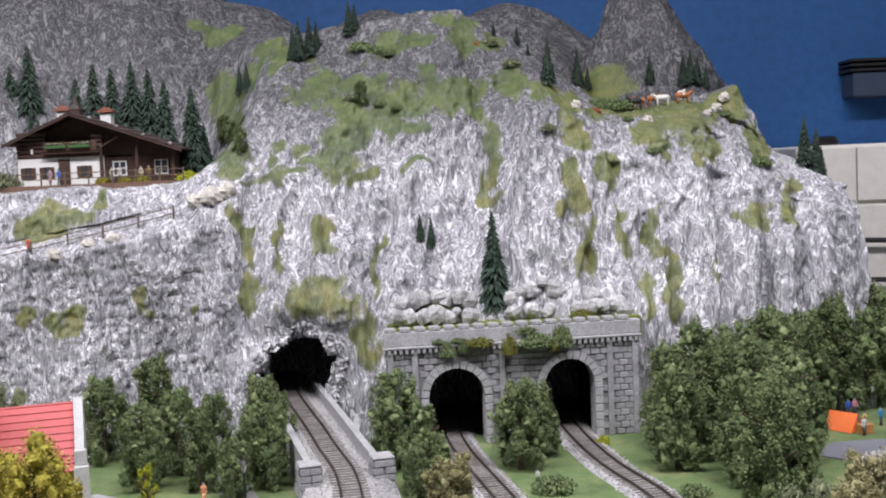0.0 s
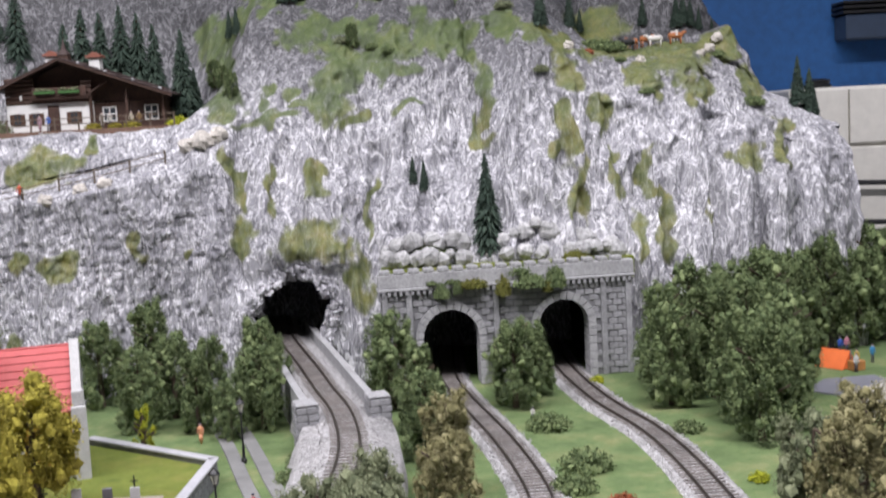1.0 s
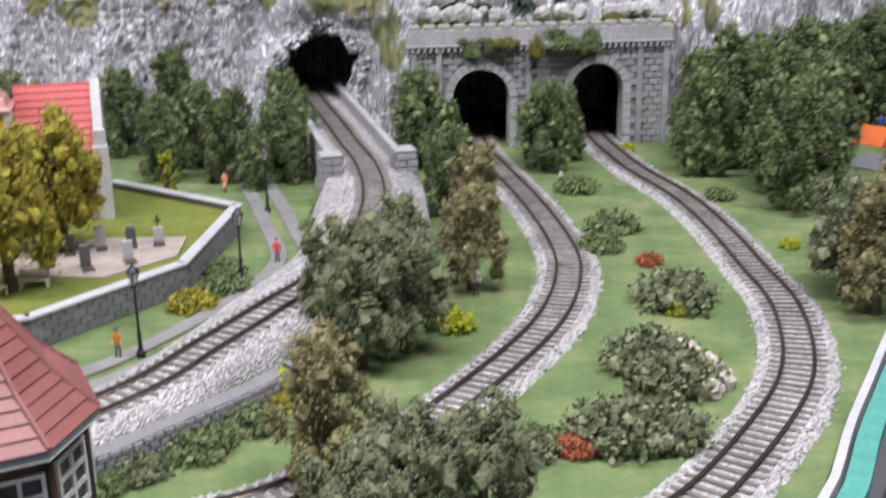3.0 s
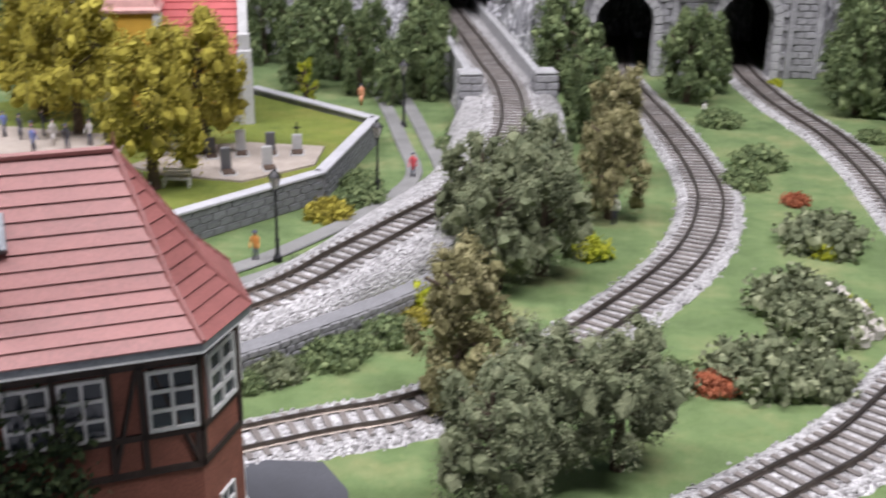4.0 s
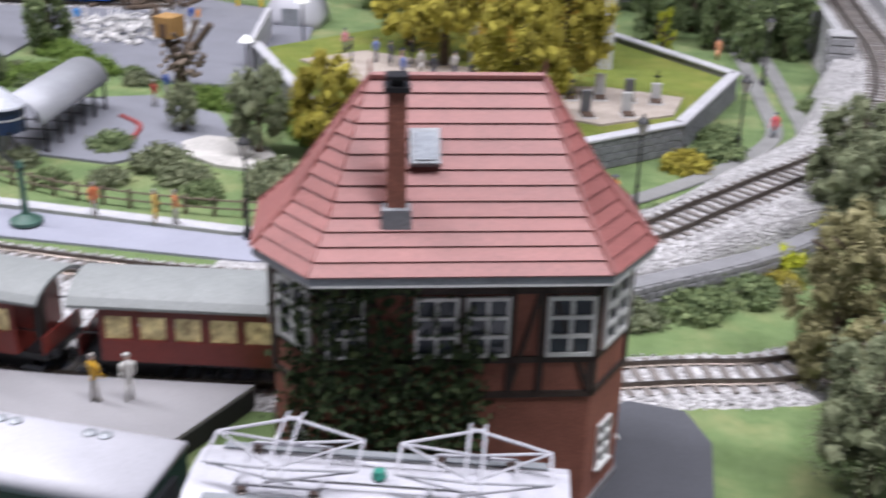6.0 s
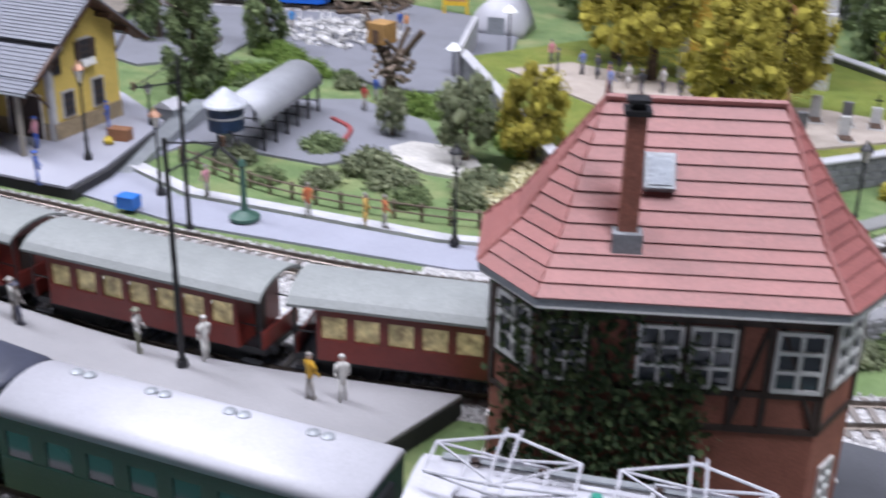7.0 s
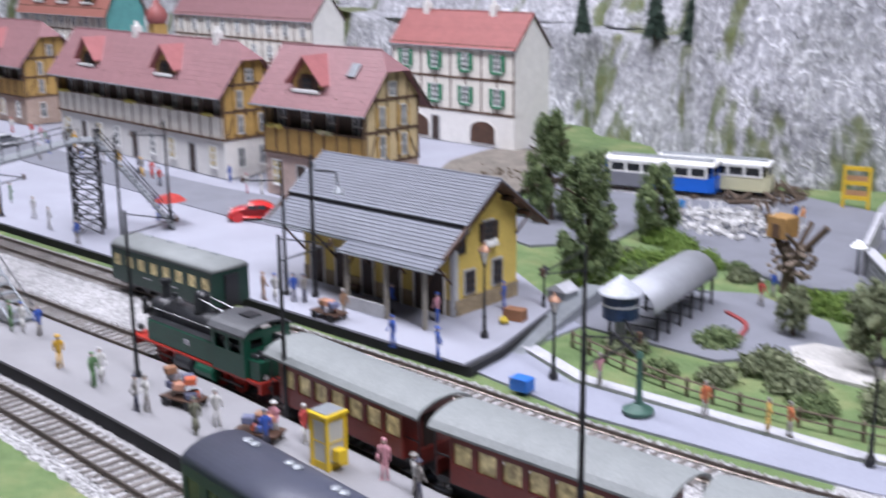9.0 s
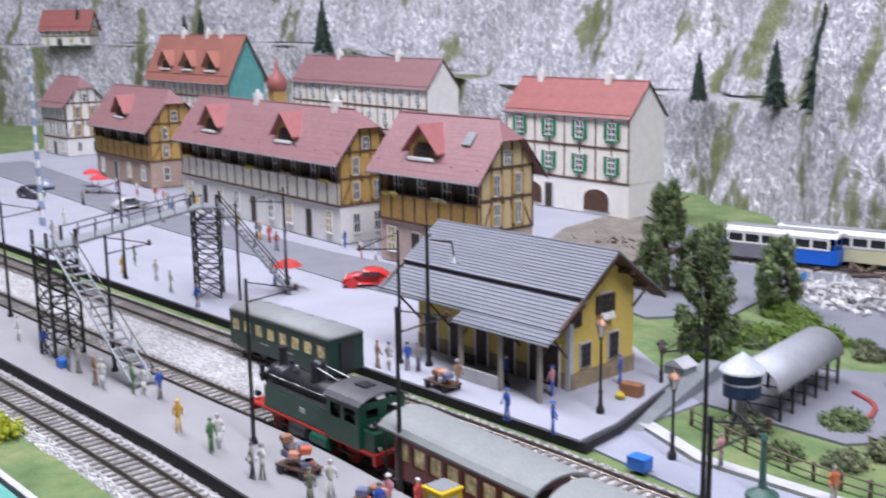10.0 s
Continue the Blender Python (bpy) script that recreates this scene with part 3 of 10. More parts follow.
def cliff_sheet(name, nu, nv, surface, holes, label, mat=ROCK):
    v, keep = [], []
    for i in range(nu):
        for j in range(nv):
            v.append(surface(i / (nu - 1), j / (nv - 1)))
    f = []
    for i in range(nu - 1):
        for j in range(nv - 1):
            a = i * nv + j
            c = (Vector(v[a]) + Vector(v[a + nv + 1])) / 2
            if not any(h(c) for h in holes):
                f.append((a, a + nv, a + nv + 1, a + 1))
    return setting(name, Shape().add(v, f), mat, label, True)


# creases in the face: across, from height, to height, lean, depth
CREASES = [(0.047, 0.22, 0.42, -0.12, 0.022), (-0.222, 0.12, 0.27, 0.0, 0.016), (-0.075, 0.10, 0.24, 0.05, 0.012), (0.140, 0.16, 0.30, -0.15, 0.014), (0.193, 0.16, 0.30, -0.1, 0.014), (0.237, 0.10, 0.28, -0.05, 0.014), (0.292, 0.10, 0.26, 0.05, 0.012), (0.345, 0.10, 0.24, 0.1, 0.014), (0.395, 0.10, 0.25, 0.1, 0.012), (-0.185, 0.18, 0.26, 0.0, 0.008)]


def main_cliff(u, w):
    x = -0.75 + 1.22 * u
    q = w * 7
    rows = np.arange(8)
    ys = [float(np.interp(x, XS, r)) for r in BACK]
    zs = [float(np.interp(x, XS, r)) for r in RISE]
    y, z = float(np.interp(q, rows, ys)), float(np.interp(q, rows, zs))
    k = min(6, int(q))
    dy, dz = ys[k + 1] - ys[k], zs[k + 1] - zs[k]
    steep = dz / (math.hypot(dy, dz) + 1e-6)
    foil = smooth(-0.18, -0.26, x) * smooth(0.26, 0.2, z)
    d = fold(x, y, z, foil) * (0.35 + 0.65 * max(0, steep))
    big = (0.026 * noise.noise(Vector((x * 9, 3.0, z * 6))) + 0.020 * (0.5 - abs(noise.noise(Vector((x * 21, 8.0, z * 5)))) * 2)) * max(0, steep)
    d *= 1 + 0.45 * smooth(0.12, 0.22, x)
    for cx, z0, z1, lean, deep in CREASES:
        off = (x - cx - lean * (z - (z0 + z1) / 2) - 0.006 * noise.noise(Vector((z * 30, cx * 50, 1)))) / 0.009
        if abs(off) < 3:
            d -= deep * math.exp(-off * off) * smooth(z0 - 0.03, z0 + 0.02, z) * smooth(z1 + 0.03, z1 - 0.02, z)
    cave = 0.02 * smooth(0.12, 0.0, abs(x + 0.168)) * smooth(0.15, 0.11, z)
    return (x + 0.3 * d, y - (d + big) * max(0.25, steep) + cave, z + d * (1 - steep) * 0.8 + 0.008 * noise.noise(Vector((x * 15, y * 15, 7))) * (1 - steep))


def in_cave(c):
    ragged = 1 + 0.45 * noise.noise(Vector((c.x * 70, 2.0, c.z * 70)))
    return ((c.x + 0.163) / 0.046) ** 2 + ((c.z - 0.062) / 0.051) ** 2 < ragged and c.x < -0.138 + (c.z - 0.045) * 0.36 and c.y < 1.32


def in_tunnels(c):
    return c.z < 0.10 and c.y < 1.35 and (abs(c.x - 0.003) < 0.036 or abs(c.x - 0.122) < 0.034)


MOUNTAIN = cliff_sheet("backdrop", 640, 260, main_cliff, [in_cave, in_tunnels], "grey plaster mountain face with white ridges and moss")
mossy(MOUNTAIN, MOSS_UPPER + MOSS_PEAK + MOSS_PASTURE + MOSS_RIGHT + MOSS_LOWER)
FACE = BVHTree.FromPolygons([v.co.copy() for v in MOUNTAIN.data.vertices], [tuple(f.vertices) for f in MOUNTAIN.data.polygons])


def on_face(x, z):
    """Where a level line from the front meets the mountain."""
    hit = FACE.ray_cast(Vector((x, 0.9, z)), Vector((0, 1, 0)))[0]
    return hit.y if hit else 1.3


def cave_rim():
    """Crumpled plaster crust round the ragged mouth of the cave."""
    s, rng = Shape(), random.Random(19)
    for k in range(380):
        a = rng.uniform(-0.35, math.pi + 0.35)
        g = rng.uniform(0.98, 1.22)
        x, z = -0.163 + 0.046 * g * math.cos(a), 0.062 + 0.051 * g * math.sin(a)
        x = min(x, -0.137 + (z - 0.045) * 0.36 + (g - 1.0) * 0.05)
        hit = FACE.ray_cast(Vector((x * 1.0, 0.9, z)), Vector((0, 1, 0)))[0]
        y = min(hit.y, 1.27) if hit else 1.235
        s.lump((x, y + rng.uniform(-0.003, 0.003), z), rng.uniform(0.0022, 0.0055), 1.0, 0.6, rng)
    setting("wall_cave_rim", s, ROCK, "crumpled plaster rim round the cave mouth")


cave_rim()


def on_top(x, y):
    """How high the mountain stands over a place in the plan."""
    hit = FACE.ray_cast(Vector((x, y, 1.5)), Vector((0, 0, -1)))[0]
    return hit.z if hit else 0.0
TOWN_BASE = curve_points([(-0.60, 1.19), (-0.70, 1.06), (-0.80, 0.985), (-0.93, 1.00), (-1.06, 1.08), (-1.22, 1.14), (-1.5, 1.16), (-1.9, 1.14), (-2.4, 1.06), (-2.8, 0.90), (-3.1, 0.62), (-3.25, 0.30), (-3.3, -0.1)], 0.006)
TOWN_SIDE = -sides(TOWN_BASE)


def town_cliff(u, w):
    i = int(round(u * (len(TOWN_BASE) - 1)))
    b, n = TOWN_BASE[i], TOWN_SIDE[i]
    ledge = smooth(-0.93, -1.02, b[0])
    q = w * 4
    up = 0.065 * smooth(-1.75, -2.4, b[0])
    off = np.interp(q, [0, 1, 1.5, 2.2, 3.2, 4], [0, 0.025 + 0.01 * ledge, 0.03 + 0.05 * ledge, 0.05 + 0.07 * ledge, 0.09 + 0.10 * ledge, 0.16 + 0.12 * ledge])
    z = np.interp(q, [0, 1, 1.5, 2.2, 3.2, 4], [-0.01, 0.13 + up, 0.19 + up - 0.055 * ledge, 0.27 + up - 0.05 * ledge, 0.46 + up, 0.62])
    x, y = b[0] + n[0] * off, b[1] + n[1] * off
    d = 0.85 * fold(x, y, z, 0.40) + 0.030 * noise.noise(Vector((x * 10, y * 10, z * 4)))
    on_ledge = ledge * (1 if 1.02 < q < 1.5 else 0)
    d *= 1 - 0.85 * on_ledge
    return (float(x - n[0] * d), float(y - n[1] * d), float(z))


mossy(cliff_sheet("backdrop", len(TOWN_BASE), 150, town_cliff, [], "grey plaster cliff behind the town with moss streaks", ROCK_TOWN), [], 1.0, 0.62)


def pinnacle(x0, y0, h, r, seed, blunt=0.85):
    v, f, nu, nv = [], [], 72, 40
    for i in range(nu):
        a = i * math.tau / nu
        for j in range(nv):
            w = j / (nv - 1)
            rr = r * (1 - w) ** blunt * (1 + 0.22 * noise.noise(Vector((math.cos(a) * 2, math.sin(a) * 2, w * 3 + seed))))
            x, y, z = x0 + rr * math.cos(a), y0 + rr * math.sin(a), h * w
            d = fold(x, y, z, 0.3) * 1.4
            v.append((x + d * math.cos(a), y + d * math.sin(a), z))
    f = [(i * nv + j, ((i + 1) % nu) * nv + j, ((i + 1) % nu) * nv + j + 1, i * nv + j + 1) for i in range(nu) for j in range(nv - 1)]
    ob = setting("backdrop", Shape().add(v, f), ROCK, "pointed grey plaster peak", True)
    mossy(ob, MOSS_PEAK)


pinnacle(0.292, 1.70, 0.560, 0.31, 1.0)
pinnacle(0.105, 1.76, 0.535, 0.40, 4.0, 0.6)
pinnacle(-0.09, 1.74, 0.530, 0.36, 6.0, 0.6)
pinnacle(-0.305, 1.66, 0.540, 0.26, 7.0, 0.45)
pinnacle(-0.52, 1.72, 0.66, 0.46, 8.0, 0.5)


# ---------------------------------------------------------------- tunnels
# closed tube added behind a mouth, coloured near-black for the shade within
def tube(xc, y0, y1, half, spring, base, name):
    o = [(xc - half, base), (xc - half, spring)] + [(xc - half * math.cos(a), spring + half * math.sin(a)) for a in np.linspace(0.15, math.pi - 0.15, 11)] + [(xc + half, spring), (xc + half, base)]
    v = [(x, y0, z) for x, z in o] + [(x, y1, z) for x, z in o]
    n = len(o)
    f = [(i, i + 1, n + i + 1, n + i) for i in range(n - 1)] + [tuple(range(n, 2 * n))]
    setting("wall_tunnel", Shape().add(v, f), BLACK, "near-black tube standing in for tunnel shade")


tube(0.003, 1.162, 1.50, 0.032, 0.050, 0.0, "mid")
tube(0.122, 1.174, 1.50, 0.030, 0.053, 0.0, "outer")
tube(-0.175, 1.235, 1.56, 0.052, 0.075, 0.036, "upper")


def portal():
    """Double-bore tunnel front of grey stone with a battlement."""
    at = Matrix.Translation((-0.067, 1.143, 0)) @ Matrix.Rotation(math.atan2(0.030, 0.253), 4, "Z")
    p = thing("tunnel_portal", "grey stone double tunnel portal with battlements", "tunnel portal", at=at)
    W = 0.262
    arches = [(0.070, 0.029, 0.052), (0.189, 0.0265, 0.057)]

    def inside(x, z, grow):
        return any(abs(x - c) < r + grow and (z < s or math.hypot(x - c, z - s) < r + grow) for c, r, s in arches)

    wall = Shape()
    edge = sorted({0.0, W} | {c + sgn * r * k for c, r, s in arches for sgn in (-1, 1) for k in np.sin(np.linspace(0, math.pi / 2, 12))})
    for a, b in zip(edge, edge[1:]):
        lo = []
        for x in (a, b):
            z = 0.0
            for c, r, s in arches:
                if c - r <= (a + b) / 2 <= c + r:
                    z = s + math.sqrt(max(0, r * r - (x - c) ** 2))
            lo.append(z)
        wall.add([(a, 0, lo[0]), (b, 0, lo[1]), (b, 0, 0.104), (a, 0, 0.104), (a, 0.02, lo[0]), (b, 0.02, lo[1]), (b, 0.02, 0.104), (a, 0.02, 0.104)], [(0, 1, 2, 3), (0, 4, 5, 1), (3, 2, 6, 7), (4, 7, 6, 5)])
    part("wall", wall.weld(), MORTAR, p)
    rng = random.Random(3)
    stone = Shape().box(-0.0047, 0.0047, -0.0012, 0.001, -0.0030, 0.0030, bevel=0.0006).mesh("stone", STONE)
    z, k = 0.0036, 0
    while z < 0.098:
        x = 0.002 + 0.005 * (k % 2)
        while x < W - 0.004:
            if not inside(x, z, 0.0085) and not any(abs(x - c) < 0.0045 for c in (0.028, 0.118, 0.232)):
                part("stone", stone, None, p, at=pose(x, 0, z) @ Matrix.Diagonal((rng.uniform(0.86, 1.04), rng.uniform(0.6, 1.5), rng.uniform(0.9, 1.03), 1)))
            x += 0.0100
        z += 0.0066
        k += 1
    for c, r, s in arches:
        n = 13
        for i in range(n):
            a0, a1 = math.pi * i / n + 0.012, math.pi * (i + 1) / n - 0.012
            o = [(c - q * math.cos(a), s + q * math.sin(a)) for q, a in ((r, a0), (r, a1), (r + 0.008, a1), (r + 0.008, a0))]
            part("arch_stone", Shape().prism(o, -0.003, 0.02), STONE_LIGHT, p)
        for sgn in (-1, 1):
            h = 0.0
            while h < s - 0.002:
                h1 = min(s, h + 0.0085)
                x0, x1 = sorted((c + sgn * r, c + sgn * (r + 0.008)))
                part("arch_stone", Shape().box(x0, x1, -0.003, 0.02, h + 0.0003, h1 - 0.0003, bevel=0.0005), STONE_LIGHT, p)
                h = h1
    for c in (0.003, 0.028, 0.118, 0.232, 0.259):
        part("pilaster", Shape().box(c - 0.0028, c + 0.0028, -0.0036, 0.002, 0, 0.106, bevel=0.0008), STONE, p)
    part("cornice", Shape().box(-0.004, W + 0.004, -0.006, 0.02, 0.1035, 0.1065, bevel=0.0008), STONE_LIGHT, p)
    x = 0.002
    corbel = Shape().box(-0.0016, 0.0016, -0.0055, 0.0, 0.0985, 0.1035, bevel=0.0006).mesh("corbel", STONE)
    while x < W:
        part("corbel", corbel, None, p, at=pose(x, 0, 0))
        x += 0.0060
    part("parapet", Shape().box(-0.003, W + 0.003, -0.004, 0.008, 0.1065, 0.121, bevel=0.0008), STONE_LIGHT, p)
    merlon = Shape().box(-0.0055, 0.0055, -0.004, 0.008, 0.121, 0.1255, bevel=0.0008).mesh("merlon", STONE_LIGHT)
    x = 0.004
    while x < W:
        part("merlon", merlon, None, p, at=pose(x, 0, 0))
        x += 0.0152


portal()


def viaduct():
    """Short stone viaduct in front of the left cave mouth."""
    v = thing("viaduct", "grey stone railway viaduct with solid parapets", "bridge")
    pts = curve_points([(x, y, z) for x, y, z in UPPER_LINE[1:5]], 0.006)
    n = sides(pts)
    deck = Shape()
    sweep(pts, [(-0.029, -0.002), (-0.029, 0.0005), (0.031, 0.0005), (0.031, -0.002)], deck)
    part("deck", deck, BALLAST, v)
    for sgn, a in ((1, "left"), (-1, "right")):
        w = Shape()
        o = sgn * 0.031
        sweep(pts, [(o, -0.06), (o, 0.011), (o - sgn * 0.0045, 0.011), (o - sgn * 0.0045, -0.002)], w)
        part("parapet_wall", w, STONE_LIGHT, v)
        cap = Shape()
        sweep(pts, [(o + sgn * 0.001, 0.011), (o + sgn * 0.001, 0.013), (o - sgn * 0.0055, 0.013), (o - sgn * 0.0055, 0.011)], cap)
        part("coping", cap, STONE_LIGHT, v)
        e, q = pts[-1], n[-1]
        m = Matrix.Translation((e[0] + q[0] * o, e[1] + q[1] * o, 0)) @ Matrix.Rotation(math.atan2(q[1], q[0]), 4, "Z")
        pier = Shape().box(-0.0085, 0.0085, -0.009, 0.009, 0, 0.044, m, bevel=0.001)
        pr = part("pier", pier, MORTAR, v)
        rng = random.Random(a)
        for k in range(7):
            for face in range(4):
                for c in (-0.0045, 0.0045):
                    r = m @ Matrix.Rotation(face * math.pi / 2, 4, "Z") @ pose(c + rng.uniform(-0.0008, 0.0008), -0.0092, 0.0034 + k * 0.0062)
                    part("stone", Shape().box(-0.004, 0.004, -0.001, 0.001, -0.0027, 0.0027, bevel=0.0006), STONE, pr, at=r)
        part("cap_stone", Shape().box(-0.0095, 0.0095, -0.010, 0.010, 0.044, 0.0465, m, bevel=0.001), STONE_LIGHT, v)


viaduct()

# ---------------------------------------------------------------- plants
def crown_shape(rng, clumps, spread, height, low, flakes, lump_r=0.011, taper=0.55):
    """A ragged crown: upright tufts of foam fleece on the limbs, each a core wrapped in small flakes, with gaps between them."""
    s, tufts = Shape(), max(8, clumps // 13)
    each = int(flakes * 2.2 / tufts)
    for k in range(tufts):
        w = (k + rng.random()) / tufts
        r = spread * (0.30 + 0.70 * math.sin(math.pi * (0.14 + 0.76 * w) ** (taper + 0.25))) * rng.uniform(0.45, 0.92)
        a = k * 2.4 + rng.uniform(-0.5, 0.5)
        lean = Vector((math.cos(a) * 0.35, math.sin(a) * 0.35, 1.0)).normalized()
        size = spread * rng.uniform(0.24, 0.38) * (1.0 - 0.15 * w)
        tall = size * rng.uniform(1.3, 1.9)
        c = Vector((r * math.cos(a), r * math.sin(a), low + w * (height - low) * 0.88))
        turn = lean.to_track_quat("Z", "Y").to_matrix()
        for j in range(6):
            s.lump(c + turn @ Vector((rng.gauss(0, 0.30) * size, rng.gauss(0, 0.30) * size, rng.uniform(-0.5, 0.5) * tall)), size * rng.uniform(0.34, 0.50), 1.25, 0.45, rng)
        for j in range(each):
            d = Vector((rng.gauss(0, 1), rng.gauss(0, 1), rng.gauss(0, 1))).normalized() * rng.uniform(0.55, 1.08)
            p = c + turn @ Vector((d.x * size * (1.05 - 0.40 * d.z), d.y * size * (1.05 - 0.40 * d.z), d.z * tall))
            e = lump_r * rng.uniform(0.09, 0.20)
            rot = Euler((rng.uniform(-0.9, 0.9), rng.uniform(-0.9, 0.9), rng.uniform(0, 6))).to_matrix()
            s.add([p + rot @ Vector(q) for q in ((-e, -e, 0), (e, -e * 0.6, e * 0.3), (e * 0.2, e, 0))], [(0, 1, 2)])
    return s


def trunk_shape(rng, height, r=0.0026):
    s = Shape()
    s.cyl(r * 1.6, r, 0, height * 0.35, 8)
    s.cyl(r, r * 0.45, height * 0.35, height * 0.85, 7)
    for _ in range(9):
        a, z = rng.uniform(0, math.tau), rng.uniform(0.28, 0.75) * height
        ln = rng.uniform(0.12, 0.22) * height
        s.rod((0, 0, z), (math.cos(a) * ln, math.sin(a) * ln, z + ln * 0.6), r * 0.35, 5)
    return s


def broadleaf(seed, leaf, height, spread, clumps, flakes, low=0.3, taper=0.55):
    rng = random.Random(seed)
    ob = thing("tree", "", "tree")
    part("trunk", trunk_shape(rng, height), BARK, ob)
    part("crown", crown_shape(rng, clumps, spread, height, height * low, flakes, height * 0.058, taper), leaf, ob)
    return ob


def conifer(seed, height):
    rng = random.Random(seed)
    ob = thing("conifer", "", "conifer")
    part("trunk", Shape().cyl(0.0022, 0.0006, 0, height * 0.95, 7), BARK, ob)
    s = Shape()
    tiers = 28
    for k in range(tiers):
        w = k / tiers
        z, r = height * (0.10 + 0.88 * w), height * 0.21 * (1 - w) ** 0.85 + 0.0010
        for i in range(int(40 - 20 * w)):
            a = rng.uniform(0, math.tau)
            q = r * rng.uniform(0.55, 1.12)
            d = Vector((math.cos(a), math.sin(a), 0))
            n = Vector((-d.y, d.x, 0)) * (q * 0.085 + 0.0004)
            z1 = z + rng.uniform(-0.5, 0.5) * height * 0.03
            tip = d * q + Vector((0, 0, z1 - q * rng.uniform(0.25, 0.60)))
            root = Vector((0, 0, z1 + 0.002))
            mid = d * q * 0.6 + Vector((0, 0, z1 - q * 0.12))
            s.add([root, mid + n, tip, mid - n, mid + Vector((0, 0, 0.0012))], [(0, 1, 4), (1, 2, 4), (2, 3, 4), (3, 0, 4), (0, 3, 2, 1)])
    part("crown", s, NEEDLE, ob)
    return ob


def bush(seed, leaf, r, clumps=120, flakes=1500, squash=0.75):
    rng = random.Random(seed)
    s = Shape()
    cs = []
    for _ in range(clumps):
        a, q = rng.uniform(0, math.tau), r * rng.random() ** 0.6
        c = (q * math.cos(a), q * math.sin(a), r * squash * rng.uniform(0.15, 1.0) * (1 - 0.5 * (q / r) ** 2))
        cs.append(c)
        s.lump(c, r * rng.uniform(0.08, 0.19), 1.1, 0.45, rng)
    for _ in range(flakes):
        c = Vector(rng.choice(cs)) + Vector((rng.gauss(0, 1), rng.gauss(0, 1), rng.gauss(0, 1))).normalized() * r * rng.uniform(0.2, 0.42)
        c.z = max(0.0004, c.z)
        e = r * rng.uniform(0.03, 0.065)
        rot = Euler((rng.uniform(0, 6), rng.uniform(0, 6), rng.uniform(0, 6))).to_matrix()
        s.add([c + rot @ Vector(q) for q in ((-e, -e, 0), (e, -e, e * 0.3), (e, e, 0), (-e, e, -e * 0.3))], [(0, 1, 2, 3)])
    me = s.mesh("bush", leaf)
    return me


PROTO = {}


def planted(kind, x, y, z=0.0, k=1.0, turn=0.0, label="", group=""):
    m = Matrix.Translation((x, y, z)) @ Matrix.Rotation(turn, 4, "Z")
    src = PROTO[kind]
    if src.get("used"):
        ob = copy_thing(src["ob"], m)
    else:
        ob = src["ob"]
        ob.matrix_basis = m
        src["used"] = True
    ob.matrix_basis = m @ Matrix.Scale(k, 4)
    return tagged(ob, label or src["label"], group=group or src["group"])


for key, ob, label, group in (
    ("a", broadleaf(11, LEAF_DARK, 0.105, 0.030, 420, 5600, 0.08, 0.50), "dark green broadleaf model tree with clumped foliage", "dark green trees"),
    ("b", broadleaf(12, LEAF_DARK, 0.118, 0.027, 420, 5600, 0.06, 0.46), "tall dark green broadleaf model tree", "dark green trees"),
    ("c", broadleaf(13, LEAF_MID, 0.082, 0.029, 360, 5000, 0.22), "grey-green model tree with a bare lower trunk", "grey-green trees"),
    ("d", broadleaf(14, LEAF_OLIVE, 0.10, 0.034, 400, 5200, 0.26), "olive-yellow model tree on a pale trunk", "olive trees"),
    ("e", broadleaf(15, LEAF_BROWN, 0.087, 0.025, 360, 5000, 0.12), "brownish olive model tree with crumbly foliage", "olive trees"),
    ("l", broadleaf(16, LEAF_LIME, 0.055, 0.011, 190, 1900, 0.05), "slim lime-yellow columnar shrub", "lime shrubs"),
    ("s", conifer(21, 0.10), "dark green spruce model tree", "spruces"),
    ("t", conifer(22, 0.085), "slim dark green spruce model tree", "spruces"),
):
    PROTO[key] = {"ob": ob, "label": label, "group": group}
BUSH = {"dark": bush(31, LEAF_DARK, 0.016), "mid": bush(32, LEAF_MID, 0.018), "lime": bush(33, LEAF_LIME, 0.010, 90, 900, 1.1), "rust": bush(34, LEAF_RUST, 0.009, 90, 900, 0.8), "olive": bush(35, LEAF_OLIVE, 0.014), "moss": bush(36, foliage("leaf_moss", (0.09, 0.10, 0.02), (0.17, 0.175, 0.035), (0.27, 0.26, 0.06)), 0.014, 120, 1800, 0.5)}
BUSH_LABEL = {"dark": "low dark green foliage bush", "mid": "low grey-green foliage bush", "lime": "bright lime-yellow foliage bush on grass", "rust": "rusty orange-red foliage bush", "olive": "mossy olive green foliage bush", "moss": "flat olive moss cushion on the rock"}


def shrub(kind, x, y, z=0.0, k=1.0, turn=0.0):
    ob = new("bush", BUSH[kind])
    ob.matrix_basis = Matrix.Translation((x, y, z)) @ Matrix.Rotation(turn, 4, "Z") @ Matrix.Scale(k, 4)
    return tagged(ob, BUSH_LABEL[kind], "bush", "%s bushes" % kind)


RNG = random.Random(77)
